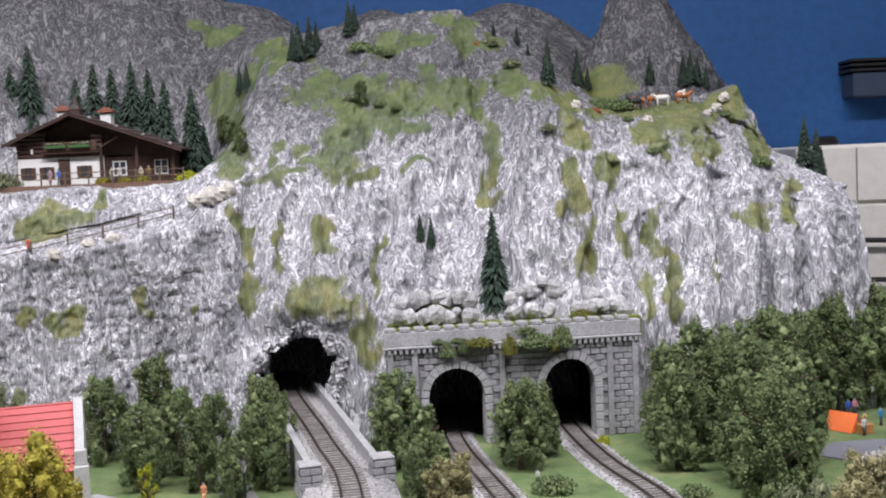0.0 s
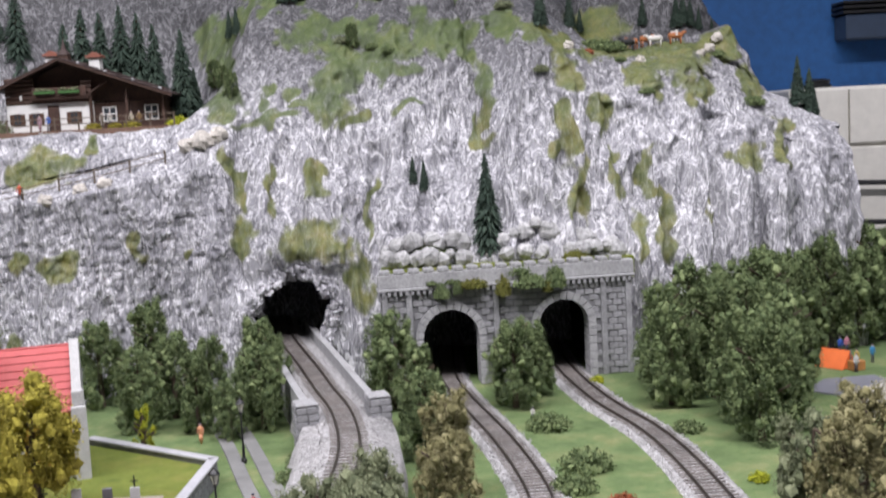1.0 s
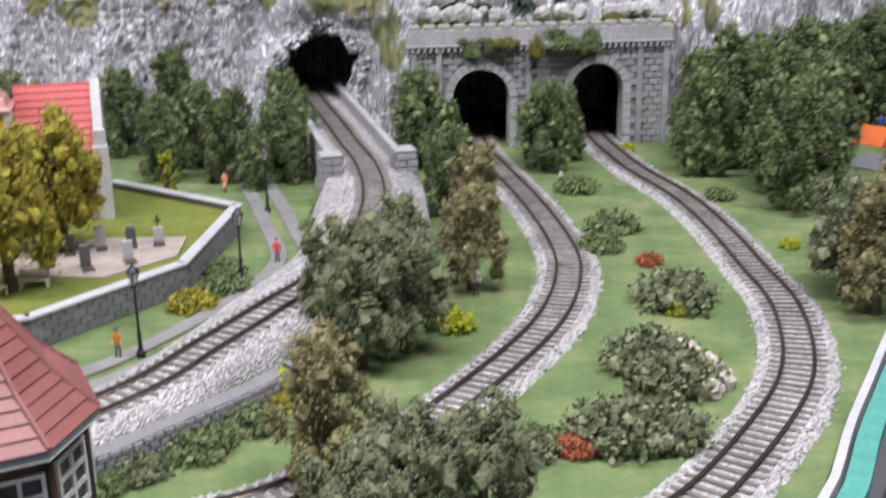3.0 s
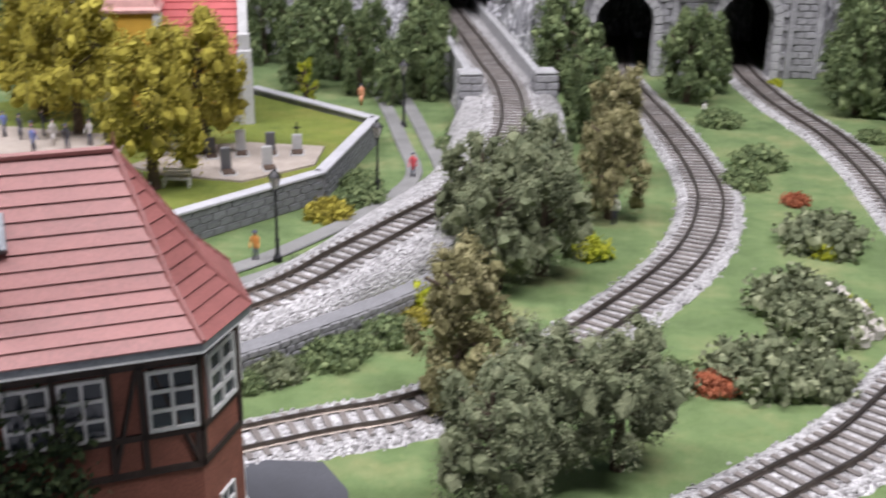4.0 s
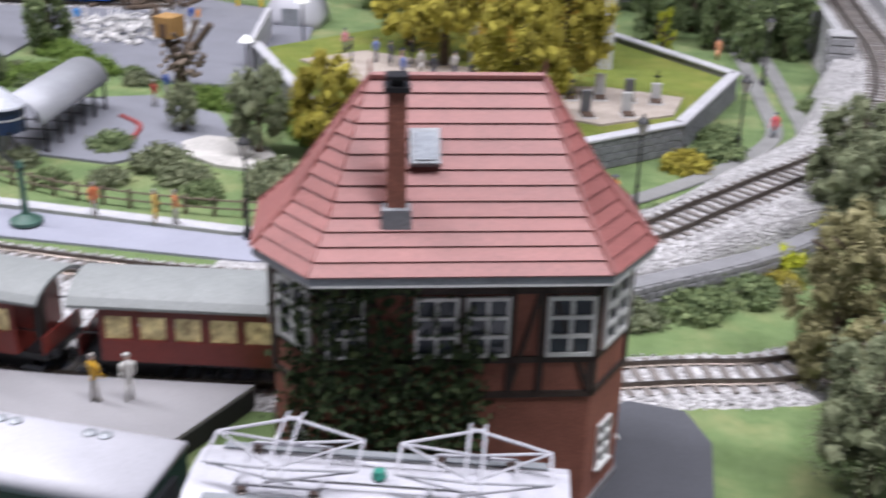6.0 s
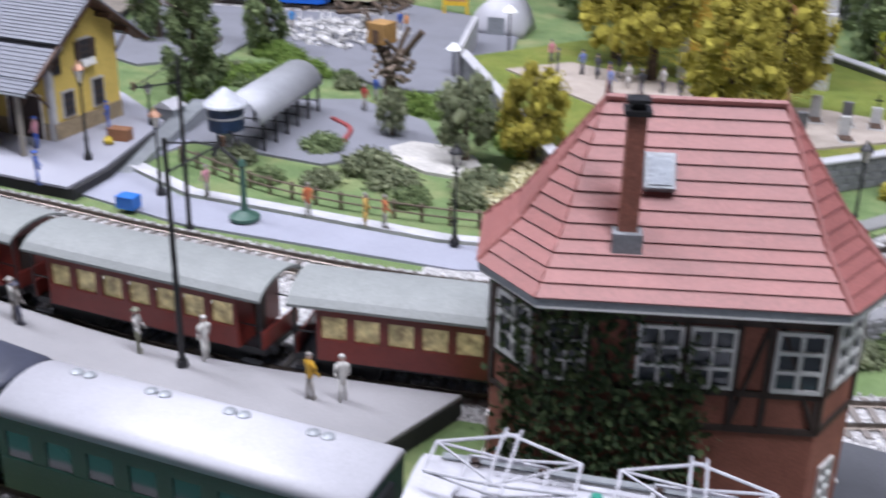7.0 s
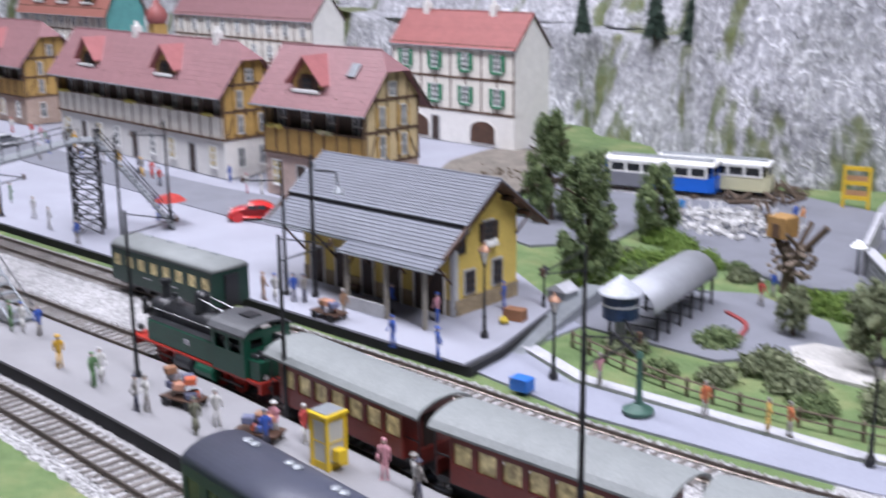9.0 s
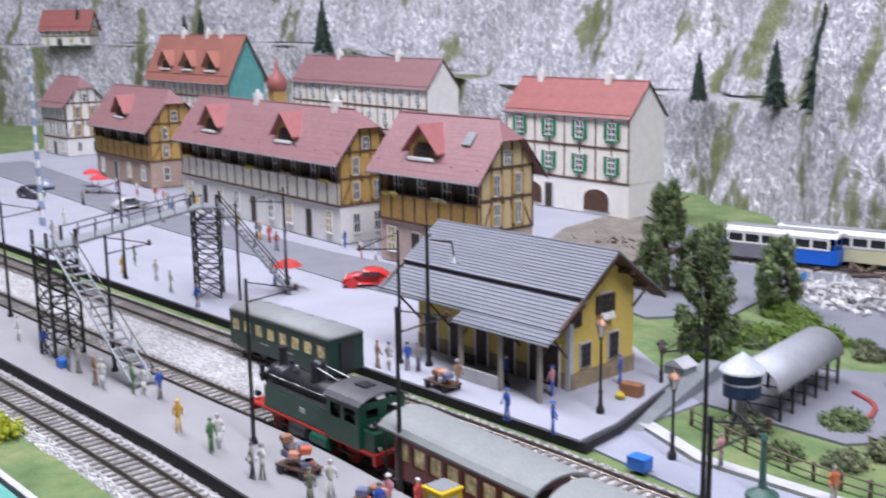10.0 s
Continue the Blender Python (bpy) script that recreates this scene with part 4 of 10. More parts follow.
# wood on the right bank below the cliff
for x, y, k, kind in ((0.215, 1.10, 1.05, "a"), (0.245, 1.13, 1.1, "b"), (0.285, 1.15, 1.15, "a"), (0.205, 1.03, 0.95, "a"), (0.250, 1.05, 1.05, "b"), (0.29, 1.08, 1.1, "a"), (0.325, 1.14, 1.15, "b"), (0.362, 1.225, 1.2, "a"), (0.400, 1.262, 1.2, "b"), (0.445, 1.275, 1.2, "a"), (0.490, 1.275, 1.2, "b"), (0.255, 0.97, 1.0, "a"), (0.252, 0.90, 0.95, "b"), (0.29, 0.99, 1.0, "a"), (0.275, 0.93, 0.9, "a"), (0.34, 1.19, 1.2, "a"), (0.31, 1.02, 1.0, "b"), (0.53, 1.27, 1.1, "a"), (0.418, 1.235, 1.15, "b"), (0.462, 1.250, 1.1, "a"), (0.378, 1.215, 1.15, "a")):
    planted(kind, x, y, 0, k, RNG.uniform(0, 6))
planted("e", 0.235, 0.665, 0, 1.05, 1.0)
planted("c", 0.228, 0.70, 0, 0.95, 2.0)
planted("e", 0.275, 0.74, 0, 1.0, 3.0)
# between the tracks and round the viaduct
planted("a", 0.060, 1.05, 0, 0.86, 0.4)
planted("a", 0.080, 1.09, 0, 0.75, 1.4)
planted("a", -0.058, 1.07, 0, 0.95, 2.2)
planted("b", -0.030, 0.98, 0, 0.75, 2.9)
planted("a", -0.022, 0.90, 0, 0.75, 3.2)
planted("e", -0.006, 0.80, 0, 0.95, 0.5)
planted("e", -0.008, 0.715, 0, 0.85, 1.5)
planted("c", -0.055, 0.668, 0, 0.95, 0.9)
planted("c", -0.082, 0.632, 0, 0.90, 2.9)
planted("c", -0.045, 0.612, 0, 0.92, 4.2)
planted("c", -0.068, 0.588, 0, 0.85, 5.2)
planted("e", -0.070, 0.450, 0, 0.90, 2.0)
planted("c", -0.004, 0.415, 0, 0.78, 0.3)
planted("c", -0.035, 0.403, 0, 0.80, 1.3)
planted("c", -0.050, 0.372, 0, 0.75, 2.3)
# left of the viaduct
for x, y, k, kind in ((-0.185, 1.08, 0.95, "a"), (-0.175, 1.02, 0.8, "a"), (-0.30, 1.12, 1.0, "b"), (-0.27, 1.08, 0.85, "a"), (-0.245, 1.13, 0.7, "a"), (-0.235, 1.02, 0.7, "b"), (-0.29, 1.03, 0.8, "a"), (-0.20, 0.99, 0.55, "a"), (-0.36, 1.14, 0.9, "a")):
    planted(kind, x, y, 0, k, RNG.uniform(0, 6))
planted("l", -0.262, 0.93, 0.0, 0.95)
planted("d", -0.296, 0.679, 0.0150, 1.00, 0.5)
planted("d", -0.290, 0.757, 0.0150, 1.00, 1.5)
planted("d", -0.397, 0.790, 0.0150, 1.08, 2.5)
planted("d", -0.450, 0.840, 0.0150, 1.00, 4.5)
for kind, x, y, k in (("rust", 0.115, 0.765, 1.0), ("dark", 0.10, 0.85, 1.1), ("dark", 0.085, 0.80, 0.9), ("mid", 0.118, 0.685, 1.3), ("lime", 0.117, 0.668, 0.8), ("mid", 0.088, 0.585, 1.3), ("mid", 0.098, 0.56, 1.2), ("lime", 0.118, 0.585, 0.8), ("mid", 0.062, 0.50, 1.3), ("mid", 0.082, 0.50, 1.1), ("rust", 0.040, 0.488, 1.1), ("mid", 0.018, 0.485, 0.7), ("lime", -0.018, 0.645, 1.2), ("lime", -0.106, 0.560, 1.1), ("lime", -0.088, 0.606, 1.1), ("dark", 0.083, 0.97, 1.0), ("lime", 0.148, 1.13, 0.7), ("dark", 0.20, 0.94, 0.7), ("lime", 0.22, 0.80, 0.7), ("dark", -0.135, 0.487, 0.8), ("dark", -0.115, 0.515, 0.8), ("dark", -0.125, 0.90, 0.8), ("dark", -0.13, 0.86, 0.7), ("dark", -0.17, 0.72, 0.9), ("dark", -0.178, 0.755, 0.8), ("olive", -0.185, 0.685, 1.0), ("dark", -0.175, 0.60, 0.6), ("dark", 0.02, 0.50, 0.6)):
    shrub(kind, x, y, 0, k, RNG.uniform(0, 6))

# ---------------------------------------------------------------- building parts
def window(parent, m, w, h, cols=2, rows=3, bars=WHITE, pane=GLASS, sill=None):
    """A casement in the plane y=0 of m, facing -y: frame with bars, and a pane set back."""
    s, t = Shape(), min(w, h) * 0.045
    xs = [q for x in np.linspace(-w / 2, w / 2, cols + 1) for q in (x - t, x + t)]
    zs = [q for z in np.linspace(0, h, rows + 1) for q in (z - t, z + t)]
    s.lattice(xs, zs, -0.0008, 0.0005, lambda i, j: i % 2 == 0 or j % 2 == 0)
    win = part("window", s, bars, parent, at=m)
    part("pane", Shape().box(-w / 2, w / 2, 0.0001, 0.0003, 0, h), pane, win)
    if sill:
        part("sill", Shape().box(-w / 2 - 0.001, w / 2 + 0.001, -0.0016, 0.0004, -0.0012, -0.0003), sill, win)
    return win


def courses(parent, a, b, c, d, n, mats, name="tile_course", lift=0.0007):
    """Overlapping tile courses on a roof plane: a-b is the eave, d-c the ridge."""
    a, b, c, d = (Vector(p) for p in (a, b, c, d))
    up = (b - a).cross(d - a).normalized()
    if up.z < 0:
        up = -up
    for k in range(n):
        u, w = k / n, min(1, (k + 1.12) / n)
        p0, p1, q1, q0 = a.lerp(d, u), b.lerp(c, u), b.lerp(c, w), a.lerp(d, w)
        top = [p0 + up * lift * 2, p1 + up * lift * 2, q1 + up * lift * 0.6, q0 + up * lift * 0.6]
        low = [p0 - up * lift, p1 - up * lift, q1 - up * lift, q0 - up * lift]
        part(name, Shape().add(top + low, [(0, 1, 2, 3), (7, 6, 5, 4), (0, 4, 5, 1), (1, 5, 6, 2), (2, 6, 7, 3), (3, 7, 4, 0)]), mats, parent)


# ---------------------------------------------------------------- signal box


def signal_box():
    at = Matrix.Translation((-0.1405, 0.3275, 0)) @ Matrix.Rotation(radians(28.5), 4, "Z")
    b = thing("signal_box", "half-timbered brick signal box with a red tiled hipped roof", "signal box", at=at)
    x0, x1, e, w, d, f = -0.085, 0.0, 0.016, 0.022, 0.056, -0.010
    plan = [(x, y + f) for x, y in ((x0, 0), (x1, 0), (x1 + e, w), (x1 + e, d - w), (x1, d), (x0, d), (x0 - e, d - w), (x0 - e, w))]
    walls = part("wall", Shape().slab(plan, 0, 0.0965), BRICK_RED, b, "reddish brown brick walls")
    plinth = [(x * 1.0 + (0.0007 if x > -0.04 else -0.0007), y + (-0.0007 if y < 0.018 else 0.0007)) for x, y in plan]
    part("plinth", Shape().slab(plinth, 0, 0.005), MORTAR, b)
    n = len(plan)
    rng = random.Random(2)
    for i in range(n):
        (ax, ay), (bx, by) = plan[i], plan[(i + 1) % n]
        ln, ang = math.hypot(bx - ax, by - ay), math.atan2(by - ay, bx - ax)
        m = Matrix.Translation((ax, ay, 0)) @ Matrix.Rotation(ang, 4, "Z")
        for z in (0.0485, 0.0610, 0.0850, 0.0920):
            part("timber_beam", Shape().box(0, ln, -0.0008, 0.0004, z - 0.0011, z + 0.0011, m), TIMBER, b)
        xs = [0.001, 0.014, 0.026, 0.043, 0.0585, 0.068, 0.084] if i in (0, 4) else [0.001, ln - 0.001]
        for x in xs:
            part("timber_post", Shape().box(x - 0.0010, x + 0.0010, -0.0008, 0.0004, 0.0485, 0.0940, m), TIMBER, b)
        if i in (0, 4):
            for xa, xb in ((0.001, 0.012), (0.084, 0.071), (0.0585, 0.067), (0.026, 0.015)):
                part("timber_brace", Shape().rod(m @ Vector((xa, -0.0002, 0.0495)), m @ Vector((xb, -0.0002, 0.0840)), 0.0009, 5), TIMBER, b)
            for cx, ww in ((0.0072, 0.0110), (0.0353, 0.0125), (0.0510, 0.0127), (0.0770, 0.0140)):
                window(b, m @ pose(cx, -0.0008, 0.0630), ww, 0.0195, 2, 3)
        else:
            window(b, m @ pose(ln / 2, -0.0008, 0.0630), ln * 0.62, 0.0200, 2, 3)
            window(b, m @ pose(ln / 2, -0.0002, 0.0150), ln * 0.34, 0.0160, 2, 3, sill=WHITE)
    # roof
    eave = [(-0.088, -0.0257), (0.0003, -0.0257), (0.0185, -0.0026), (0.0185, 0.0346), (0.0003, 0.0577), (-0.088, 0.0577), (-0.1055, 0.0346), (-0.1055, -0.0026)]
    ym = 0.016
    ze, zk, zr, rl, rr = 0.0965, 0.1092, 0.1437, (-0.0697, ym), (-0.0165, ym)
    part("eave_board", Shape().slab(eave, ze - 0.0022, ze), GREY_METAL, b, "grey gutter and eave board")
    part("soffit", Shape().slab([(x * 0.995, y) for x, y in eave], ze - 0.0030, ze - 0.0022), WHITE, b)
    tops = [(rl, rr), (rr, rr), (rr, rr), (rr, rr), (rr, rl), (rl, rl), (rl, rl), (rl, rl)]
    for i in range(n):
        a, c = eave[i], eave[(i + 1) % n]
        tl, tr = tops[i]
        # shallow foot of four courses, then the steeper main slope
        ka, kc = ((p[0] + (q[0] - p[0]) * 0.35, p[1] + (q[1] - p[1]) * 0.35) for p, q in ((a, tl), (c, tr)))
        courses(b, (*a, ze), (*c, ze), (*kc, zk), (*ka, zk), 4, ROOF_RED, lift=0.0005)
        courses(b, (*ka, zk), (*kc, zk), (*tr, zr), (*tl, zr), 9, ROOF_RED, lift=0.0005)
        if i not in (3, 7):
            part("hip_tile", Shape().rod((*c, ze + 0.0008), (*kc, zk + 0.0006), 0.0010, 6).rod((*kc, zk + 0.0006), (*tr, zr + 0.0006), 0.0010, 6), ROOF_RED, b)
    part("ridge_tile", Shape().rod((*rl, zr + 0.0008), (*rr, zr + 0.0008), 0.0013, 7), ROOF_RED, b)
    for q in (rl, rr):
        part("finial", Shape().cyl(0.0007, 0.0002, 0, 0.006, 6, pose(*q, zr)), ROOF_RED, b)
    ch = part("chimney", Shape().box(-0.0652, -0.0598, -0.0128, -0.0074, 0.104, 0.1475), BRICK_RED, b, "slim brown brick chimney")
    part("chimney_cap", Shape().box(-0.0663, -0.0587, -0.0139, -0.0063, 0.1475, 0.1490).box(-0.0657, -0.0593, -0.0133, -0.0069, 0.1510, 0.1520).box(-0.0645, -0.0605, -0.0121, -0.0081, 0.1490, 0.1510), IRON, ch)
    part("chimney_flashing", Shape().box(-0.0668, -0.0582, -0.0150, -0.0060, 0.1070, 0.1130), GREY_METAL, b)
    slope = Matrix.Translation((-0.0537, 0.0015, 0.1257)) @ Matrix.Rotation(math.atan2(0.0345, 0.0271), 4, "X")
    hatch = part("roof_hatch", Shape().box(-0.0046, 0.0046, -0.0055, 0.0060, 0.0004, 0.0034, slope, bevel=0.0004), GREY_METAL, b, "small grey skylight")
    part("pane", Shape().box(-0.0032, 0.0032, -0.0042, 0.0044, 0.0030, 0.0038, slope), plain("skylight_glass", (0.35, 0.38, 0.42), 0.2), hatch)
    # creeper on the front and the left corner
    s = Shape()
    for _ in range(4300):
        u = rng.random()
        x = x0 - 0.012 + 0.062 * u + rng.gauss(0, 0.003)
        top = 0.094 - 0.030 * max(0, abs(u - 0.30) - 0.12) ** 0.8 + rng.uniform(-0.012, 0.008)
        z = rng.uniform(0.0, max(0.01, top))
        if (0.062 < z < 0.083) and rng.random() < 0.30 + 0.45 * (abs(u - 0.72) < 0.10):
            continue
        y = f - 0.0011 + (max(0, x0 - x) * 1.30) - rng.random() * 0.0025
        q = 0.0008 * rng.uniform(0.6, 1.5)
        rot = Euler((rng.uniform(-1, 1), rng.uniform(-1, 1), rng.uniform(0, 6))).to_matrix() @ Matrix.Rotation(1.57, 3, "X")
        s.add([Vector((x, y, z)) + rot @ Vector(c) for c in ((-q, -q, 0), (q, -q, 0), (q, q, 0.0002), (-q, q, 0))], [(0, 1, 2, 3)])
    tagged(part("creeper", s, foliage("creeper_leaf", (0.025, 0.045, 0.018), (0.060, 0.095, 0.036), (0.12, 0.155, 0.06)), b, "dark green creeper with a few red blooms"), kind="stuff")


signal_box()
setting("pavement", Shape().slab([(-0.235, 0.262), (-0.19, 0.262), (-0.125, 0.285), (-0.104, 0.312), (-0.096, 0.345), (-0.104, 0.380), (-0.118, 0.398), (-0.140, 0.396), (-0.24, 0.345)], 0.0, 0.0022), plain("yard_asphalt", (0.075, 0.078, 0.090), 0.85, fine=1500, coarse=25, vary=0.2), "dark grey paved yard round the signal box")


# ---------------------------------------------------------------- lamps, masts, fences
def street_lamp(x, y, z=0.0, h=0.054, warm=False):
    ob = thing("street_lamp", "black iron lantern on a tall fluted post", "lamp", "lantern posts", at=pose(x, y, z))
    part("post", Shape().turned([(0.0026, 0), (0.0026, 0.003), (0.0014, 0.005), (0.0011, 0.012), (0.0016, 0.013), (0.0009, 0.015), (0.0007, h * 0.74), (0.0014, h * 0.76), (0.0007, h * 0.78)], 10), IRON, ob)
    glass = plain("lantern_glass", (0.75, 0.72, 0.66), 0.2, emit=0.6 if warm else 0.0) if "lantern_glass" not in bpy.data.materials else bpy.data.materials["lantern_glass"]
    lan = part("lantern", Shape().turned([(0.0012, h * 0.78), (0.0032, h * 0.90), (0.0030, h * 0.905)], 6), glass, ob)
    for dx, dy in ((1, 0), (-1, 0), (0, 1), (0, -1)):
        part("lantern_bar", Shape().rod((0.0013 * dx, 0.0013 * dy, h * 0.78), (0.0034 * dx, 0.0034 * dy, h * 0.905), 0.0003, 4), IRON, lan)
    part("lantern_roof", Shape().turned([(0.0041, h * 0.905), (0.0034, h * 0.925), (0.0012, h * 0.965), (0.0008, h * 0.985), (0.0002, h)], 8), plain("copper_hood", (0.42, 0.24, 0.16), 0.35, 0.6) if warm else IRON, ob)
    return ob


for x, y in ((-0.195, 0.606), (-0.160, 0.723), (-0.176, 0.915), (-0.245, 1.02), (-0.362, 0.465)):
    street_lamp(x, y, 0.0026 if y < 0.5 else 0, 0.056)


def rail_fence(pts, h=0.011, gap=0.016, label="weathered wooden post and rail fence"):
    f = thing("fence", label, "fence")
    p = curve_points(pts, gap)
    wood = bpy.data.materials.get("fence_wood") or plain("fence_wood", (0.17, 0.13, 0.095), 0.85, vary=0.35)
    for i, q in enumerate(p):
        part("post", Shape().box(-0.0008, 0.0008, -0.0008, 0.0008, 0, h, pose(*q)), wood, f)
    for z in (h * 0.45, h * 0.88):
        for a, b in zip(p, p[1:]):
            part("rail", Shape().rod(Vector(a) + Vector((0, -0.001, z)), Vector(b) + Vector((0, -0.001, z)), 0.00055, 5), wood, f)


FIG_MATS = {}


def figure(x, y, z, col, h=0.0195, skin=(0.68, 0.50, 0.42), turn=0.0, lower=None):
    """A plain painted layout figure."""
    key = tuple(col)
    if key not in FIG_MATS:
        FIG_MATS[key] = plain("figure_paint", col, 0.55, vary=0.1, relief=0)
    if "skin" not in FIG_MATS:
        FIG_MATS["skin"] = plain("figure_skin_paint", skin, 0.55, vary=0.05, relief=0)
        FIG_MATS["dark"] = plain("figure_dark_paint", (0.06, 0.06, 0.09), 0.6, vary=0.1, relief=0)
    low = FIG_MATS["dark"] if lower is None else FIG_MATS.setdefault(tuple(lower), plain("figure_paint", lower, 0.55, vary=0.1, relief=0))
    s, k, style = Shape(), h / 0.0195, int(abs(x) * 5000 + abs(y) * 3000) % 4
    flat = Matrix.Diagonal((1, 0.66, 1, 1))
    if style == 1:
        s.turned([(0.0007, 0), (0.0011, h * 0.16), (0.0020, h * 0.17), (0.0016, h * 0.46)], 8, flat, 0)
    else:
        for q, e in ((-1, -0.0006), (1, 0.0006)):
            s.rod((q * 0.0011 * k, e, 0), (q * 0.0008 * k, 0, h * 0.48), 0.00068 * k, 6, 1)
            s.rod((q * 0.0011 * k, e, h * 0.02), (q * 0.0012 * k, e - 0.0014, h * 0.02), 0.0005 * k, 5, 1)
    s.turned([(0.0013 * k, h * (0.36 if style == 2 else 0.45)), (0.0015 * k, h * 0.55), (0.0019 * k, h * 0.74), (0.0020 * k, h * 0.80), (0.0011 * k, h * 0.845), (0.0006 * k, h * 0.865)], 8, flat, 0)
    s.turned([(0.0005 * k, h * 0.855), (0.0011 * k, h * 0.89), (0.00115 * k, h * 0.935), (0.0009 * k, h * 0.965)], 8, None, 2)
    s.turned([(0.0012 * k, h * 0.935), (0.0011 * k, h * 0.975), (0.0004 * k, h)] if style else [(0.0021 * k, h * 0.945), (0.0012 * k, h * 0.955), (0.0010 * k, h * 0.995), (0.0003 * k, h)], 8, None, 1)
    for q in (-1, 1):
        bend = 0.0016 if (style + q) % 3 else 0.0002
        s.rod((q * 0.0021 * k, 0, h * 0.79), (q * 0.0026 * k, -bend * 0.5, h * 0.62), 0.00055 * k, 5, 0)
        s.rod((q * 0.0026 * k, -bend * 0.5, h * 0.62), (q * 0.0024 * k, -bend * 1.6, h * 0.48), 0.0005 * k, 5, 0)
    ob = new("figurine", s.mesh("figurine", [FIG_MATS[key], low, FIG_MATS["skin"]], True))
    ob.matrix_basis = pose(x, y, z, 0, 0, math.degrees(turn))
    tint = max(range(3), key=lambda i: col[i])
    word = "white" if min(col) > 0.5 else "yellow" if col[0] > 0.4 and col[1] > 0.3 and col[2] < 0.2 else "dark" if max(col) < 0.12 else ("red", "green", "blue")[tint]
    return tagged(ob, "small painted layout figure in %s clothes" % word, "figurine", "layout figures")


# ---------------------------------------------------------------- churchyard
CHURCHYARD = [(-0.190, 0.862), (-0.197, 0.716), (-0.262, 0.618), (-0.36, 0.575), (-0.55, 0.765), (-0.50, 0.88), (-0.311, 0.945)]
setting("ground", Shape().slab(CHURCHYARD, 0.0, 0.0150), MEADOW, "raised yellow-green churchyard lawn")
GRAVEL = plain("yard_gravel", (0.44, 0.38, 0.33), 0.9, fine=1200, coarse=60, vary=0.25)
setting("pavement", Shape().slab([(-0.212, 0.79), (-0.208, 0.745), (-0.245, 0.70), (-0.30, 0.705), (-0.33, 0.72), (-0.31, 0.77), (-0.27, 0.79)], 0.0150, 0.0164), GRAVEL, "beige gravel of the churchyard")
setting("pavement", Shape().slab([(-0.34, 0.72), (-0.37, 0.69), (-0.50, 0.75), (-0.47, 0.80), (-0.36, 0.79)], 0.0150, 0.0166), GRAVEL, "beige gravel of the churchyard")


def yard_wall():
    w = thing("churchyard_wall", "grey block wall with a pale coping round the churchyard", "wall")
    rng = random.Random(9)
    block = Shape().box(-0.0046, 0.0046, -0.0005, 0.0006, -0.0023, 0.0023, bevel=0.0004).mesh("block", plain("wall_block", (0.24, 0.25, 0.26), 0.85, vary=0.3, each=0.25, relief=0.6))
    pts = CHURCHYARD[6:] + CHURCHYARD[:5]
    for (ax, ay), (bx, by) in zip(pts, pts[1:]):
        ln, ang = math.hypot(bx - ax, by - ay), math.atan2(by - ay, bx - ax)
        m = Matrix.Translation((ax, ay, 0)) @ Matrix.Rotation(ang, 4, "Z")
        part("core", Shape().box(-0.001, ln + 0.001, -0.0025, 0.0025, 0, 0.0190, m), MORTAR, w)
        part("coping", Shape().box(-0.0015, ln + 0.0015, -0.0042, 0.0042, 0.0190, 0.0212, m, bevel=0.0005), COPING, w)
        for k in range(4):
            for s in np.arange(0.005 + 0.005 * (k % 2), ln - 0.004, 0.0100):
                part("block", block, None, w, at=m @ pose(s, 0.0027, 0.0026 + 0.0048 * k, 0, 0, 180) @ Matrix.Scale(rng.uniform(0.95, 1.02), 4))


yard_wall()
GRANITE = plain("grave_granite", (0.12, 0.12, 0.13), 0.4, vary=0.2)
PALE_STONE = plain("pale_stone", (0.52, 0.52, 0.52), 0.75, vary=0.2)


def grave(x, y, kind, turn=0.0):
    g = thing("grave", "small grave with a %s stone and a low kerb" % ("dark" if kind % 2 else "pale"), "grave", "graves", at=pose(x, y, 0.0160, 0, 0, turn))
    part("headstone", Shape().box(-0.0034, 0.0034, -0.001, 0.001, 0, 0.0125 + 0.002 * (kind % 3), bevel=0.0006), GRANITE if kind % 2 else PALE_STONE, g)
    part("kerb", Shape().box(-0.005, 0.005, -0.014, -0.001, 0, 0.0012, bevel=0.0003), PALE_STONE, g)
    part("earth_bed", Shape().box(-0.004, 0.004, -0.013, -0.0015, 0.0012, 0.0018), plain("grave_soil", (0.08, 0.05, 0.035), 0.95) if "grave_soil" not in bpy.data.materials else bpy.data.materials["grave_soil"], g)
    if kind % 3 == 0:
        part("cross", Shape().box(-0.0005, 0.0005, -0.0004, 0.0004, 0.012, 0.021).box(-0.0026, 0.0026, -0.0004, 0.0004, 0.0165, 0.0175), IRON, g)


for i, (x, y) in enumerate(((-0.228, 0.775), (-0.246, 0.77), (-0.266, 0.765), (-0.285, 0.755), (-0.238, 0.735), (-0.262, 0.72), (-0.305, 0.745), (-0.32, 0.765))):
    grave(x, y, i, 15 + i * 3)


def bench(x, y, z, turn):
    b = thing("bench", "white slatted garden bench on the lawn", "bench", at=pose(x, y, z, 0, 0, turn))
    for k in range(3):
        part("seat_slat", Shape().box(-0.009, 0.009, -0.003 + k * 0.002, -0.0016 + k * 0.002, 0.005, 0.0056), WHITE, b)
        part("back_slat", Shape().box(-0.009, 0.009, 0.003, 0.0036, 0.006 + k * 0.002, 0.0072 + k * 0.002), WHITE, b)
    for sx in (-0.008, 0.008):
        part("leg", Shape().box(sx - 0.0006, sx + 0.0006, -0.003, -0.002, 0, 0.005), WHITE, b)
        part("leg", Shape().box(sx - 0.0006, sx + 0.0006, 0.0026, 0.0036, 0, 0.012), WHITE, b)


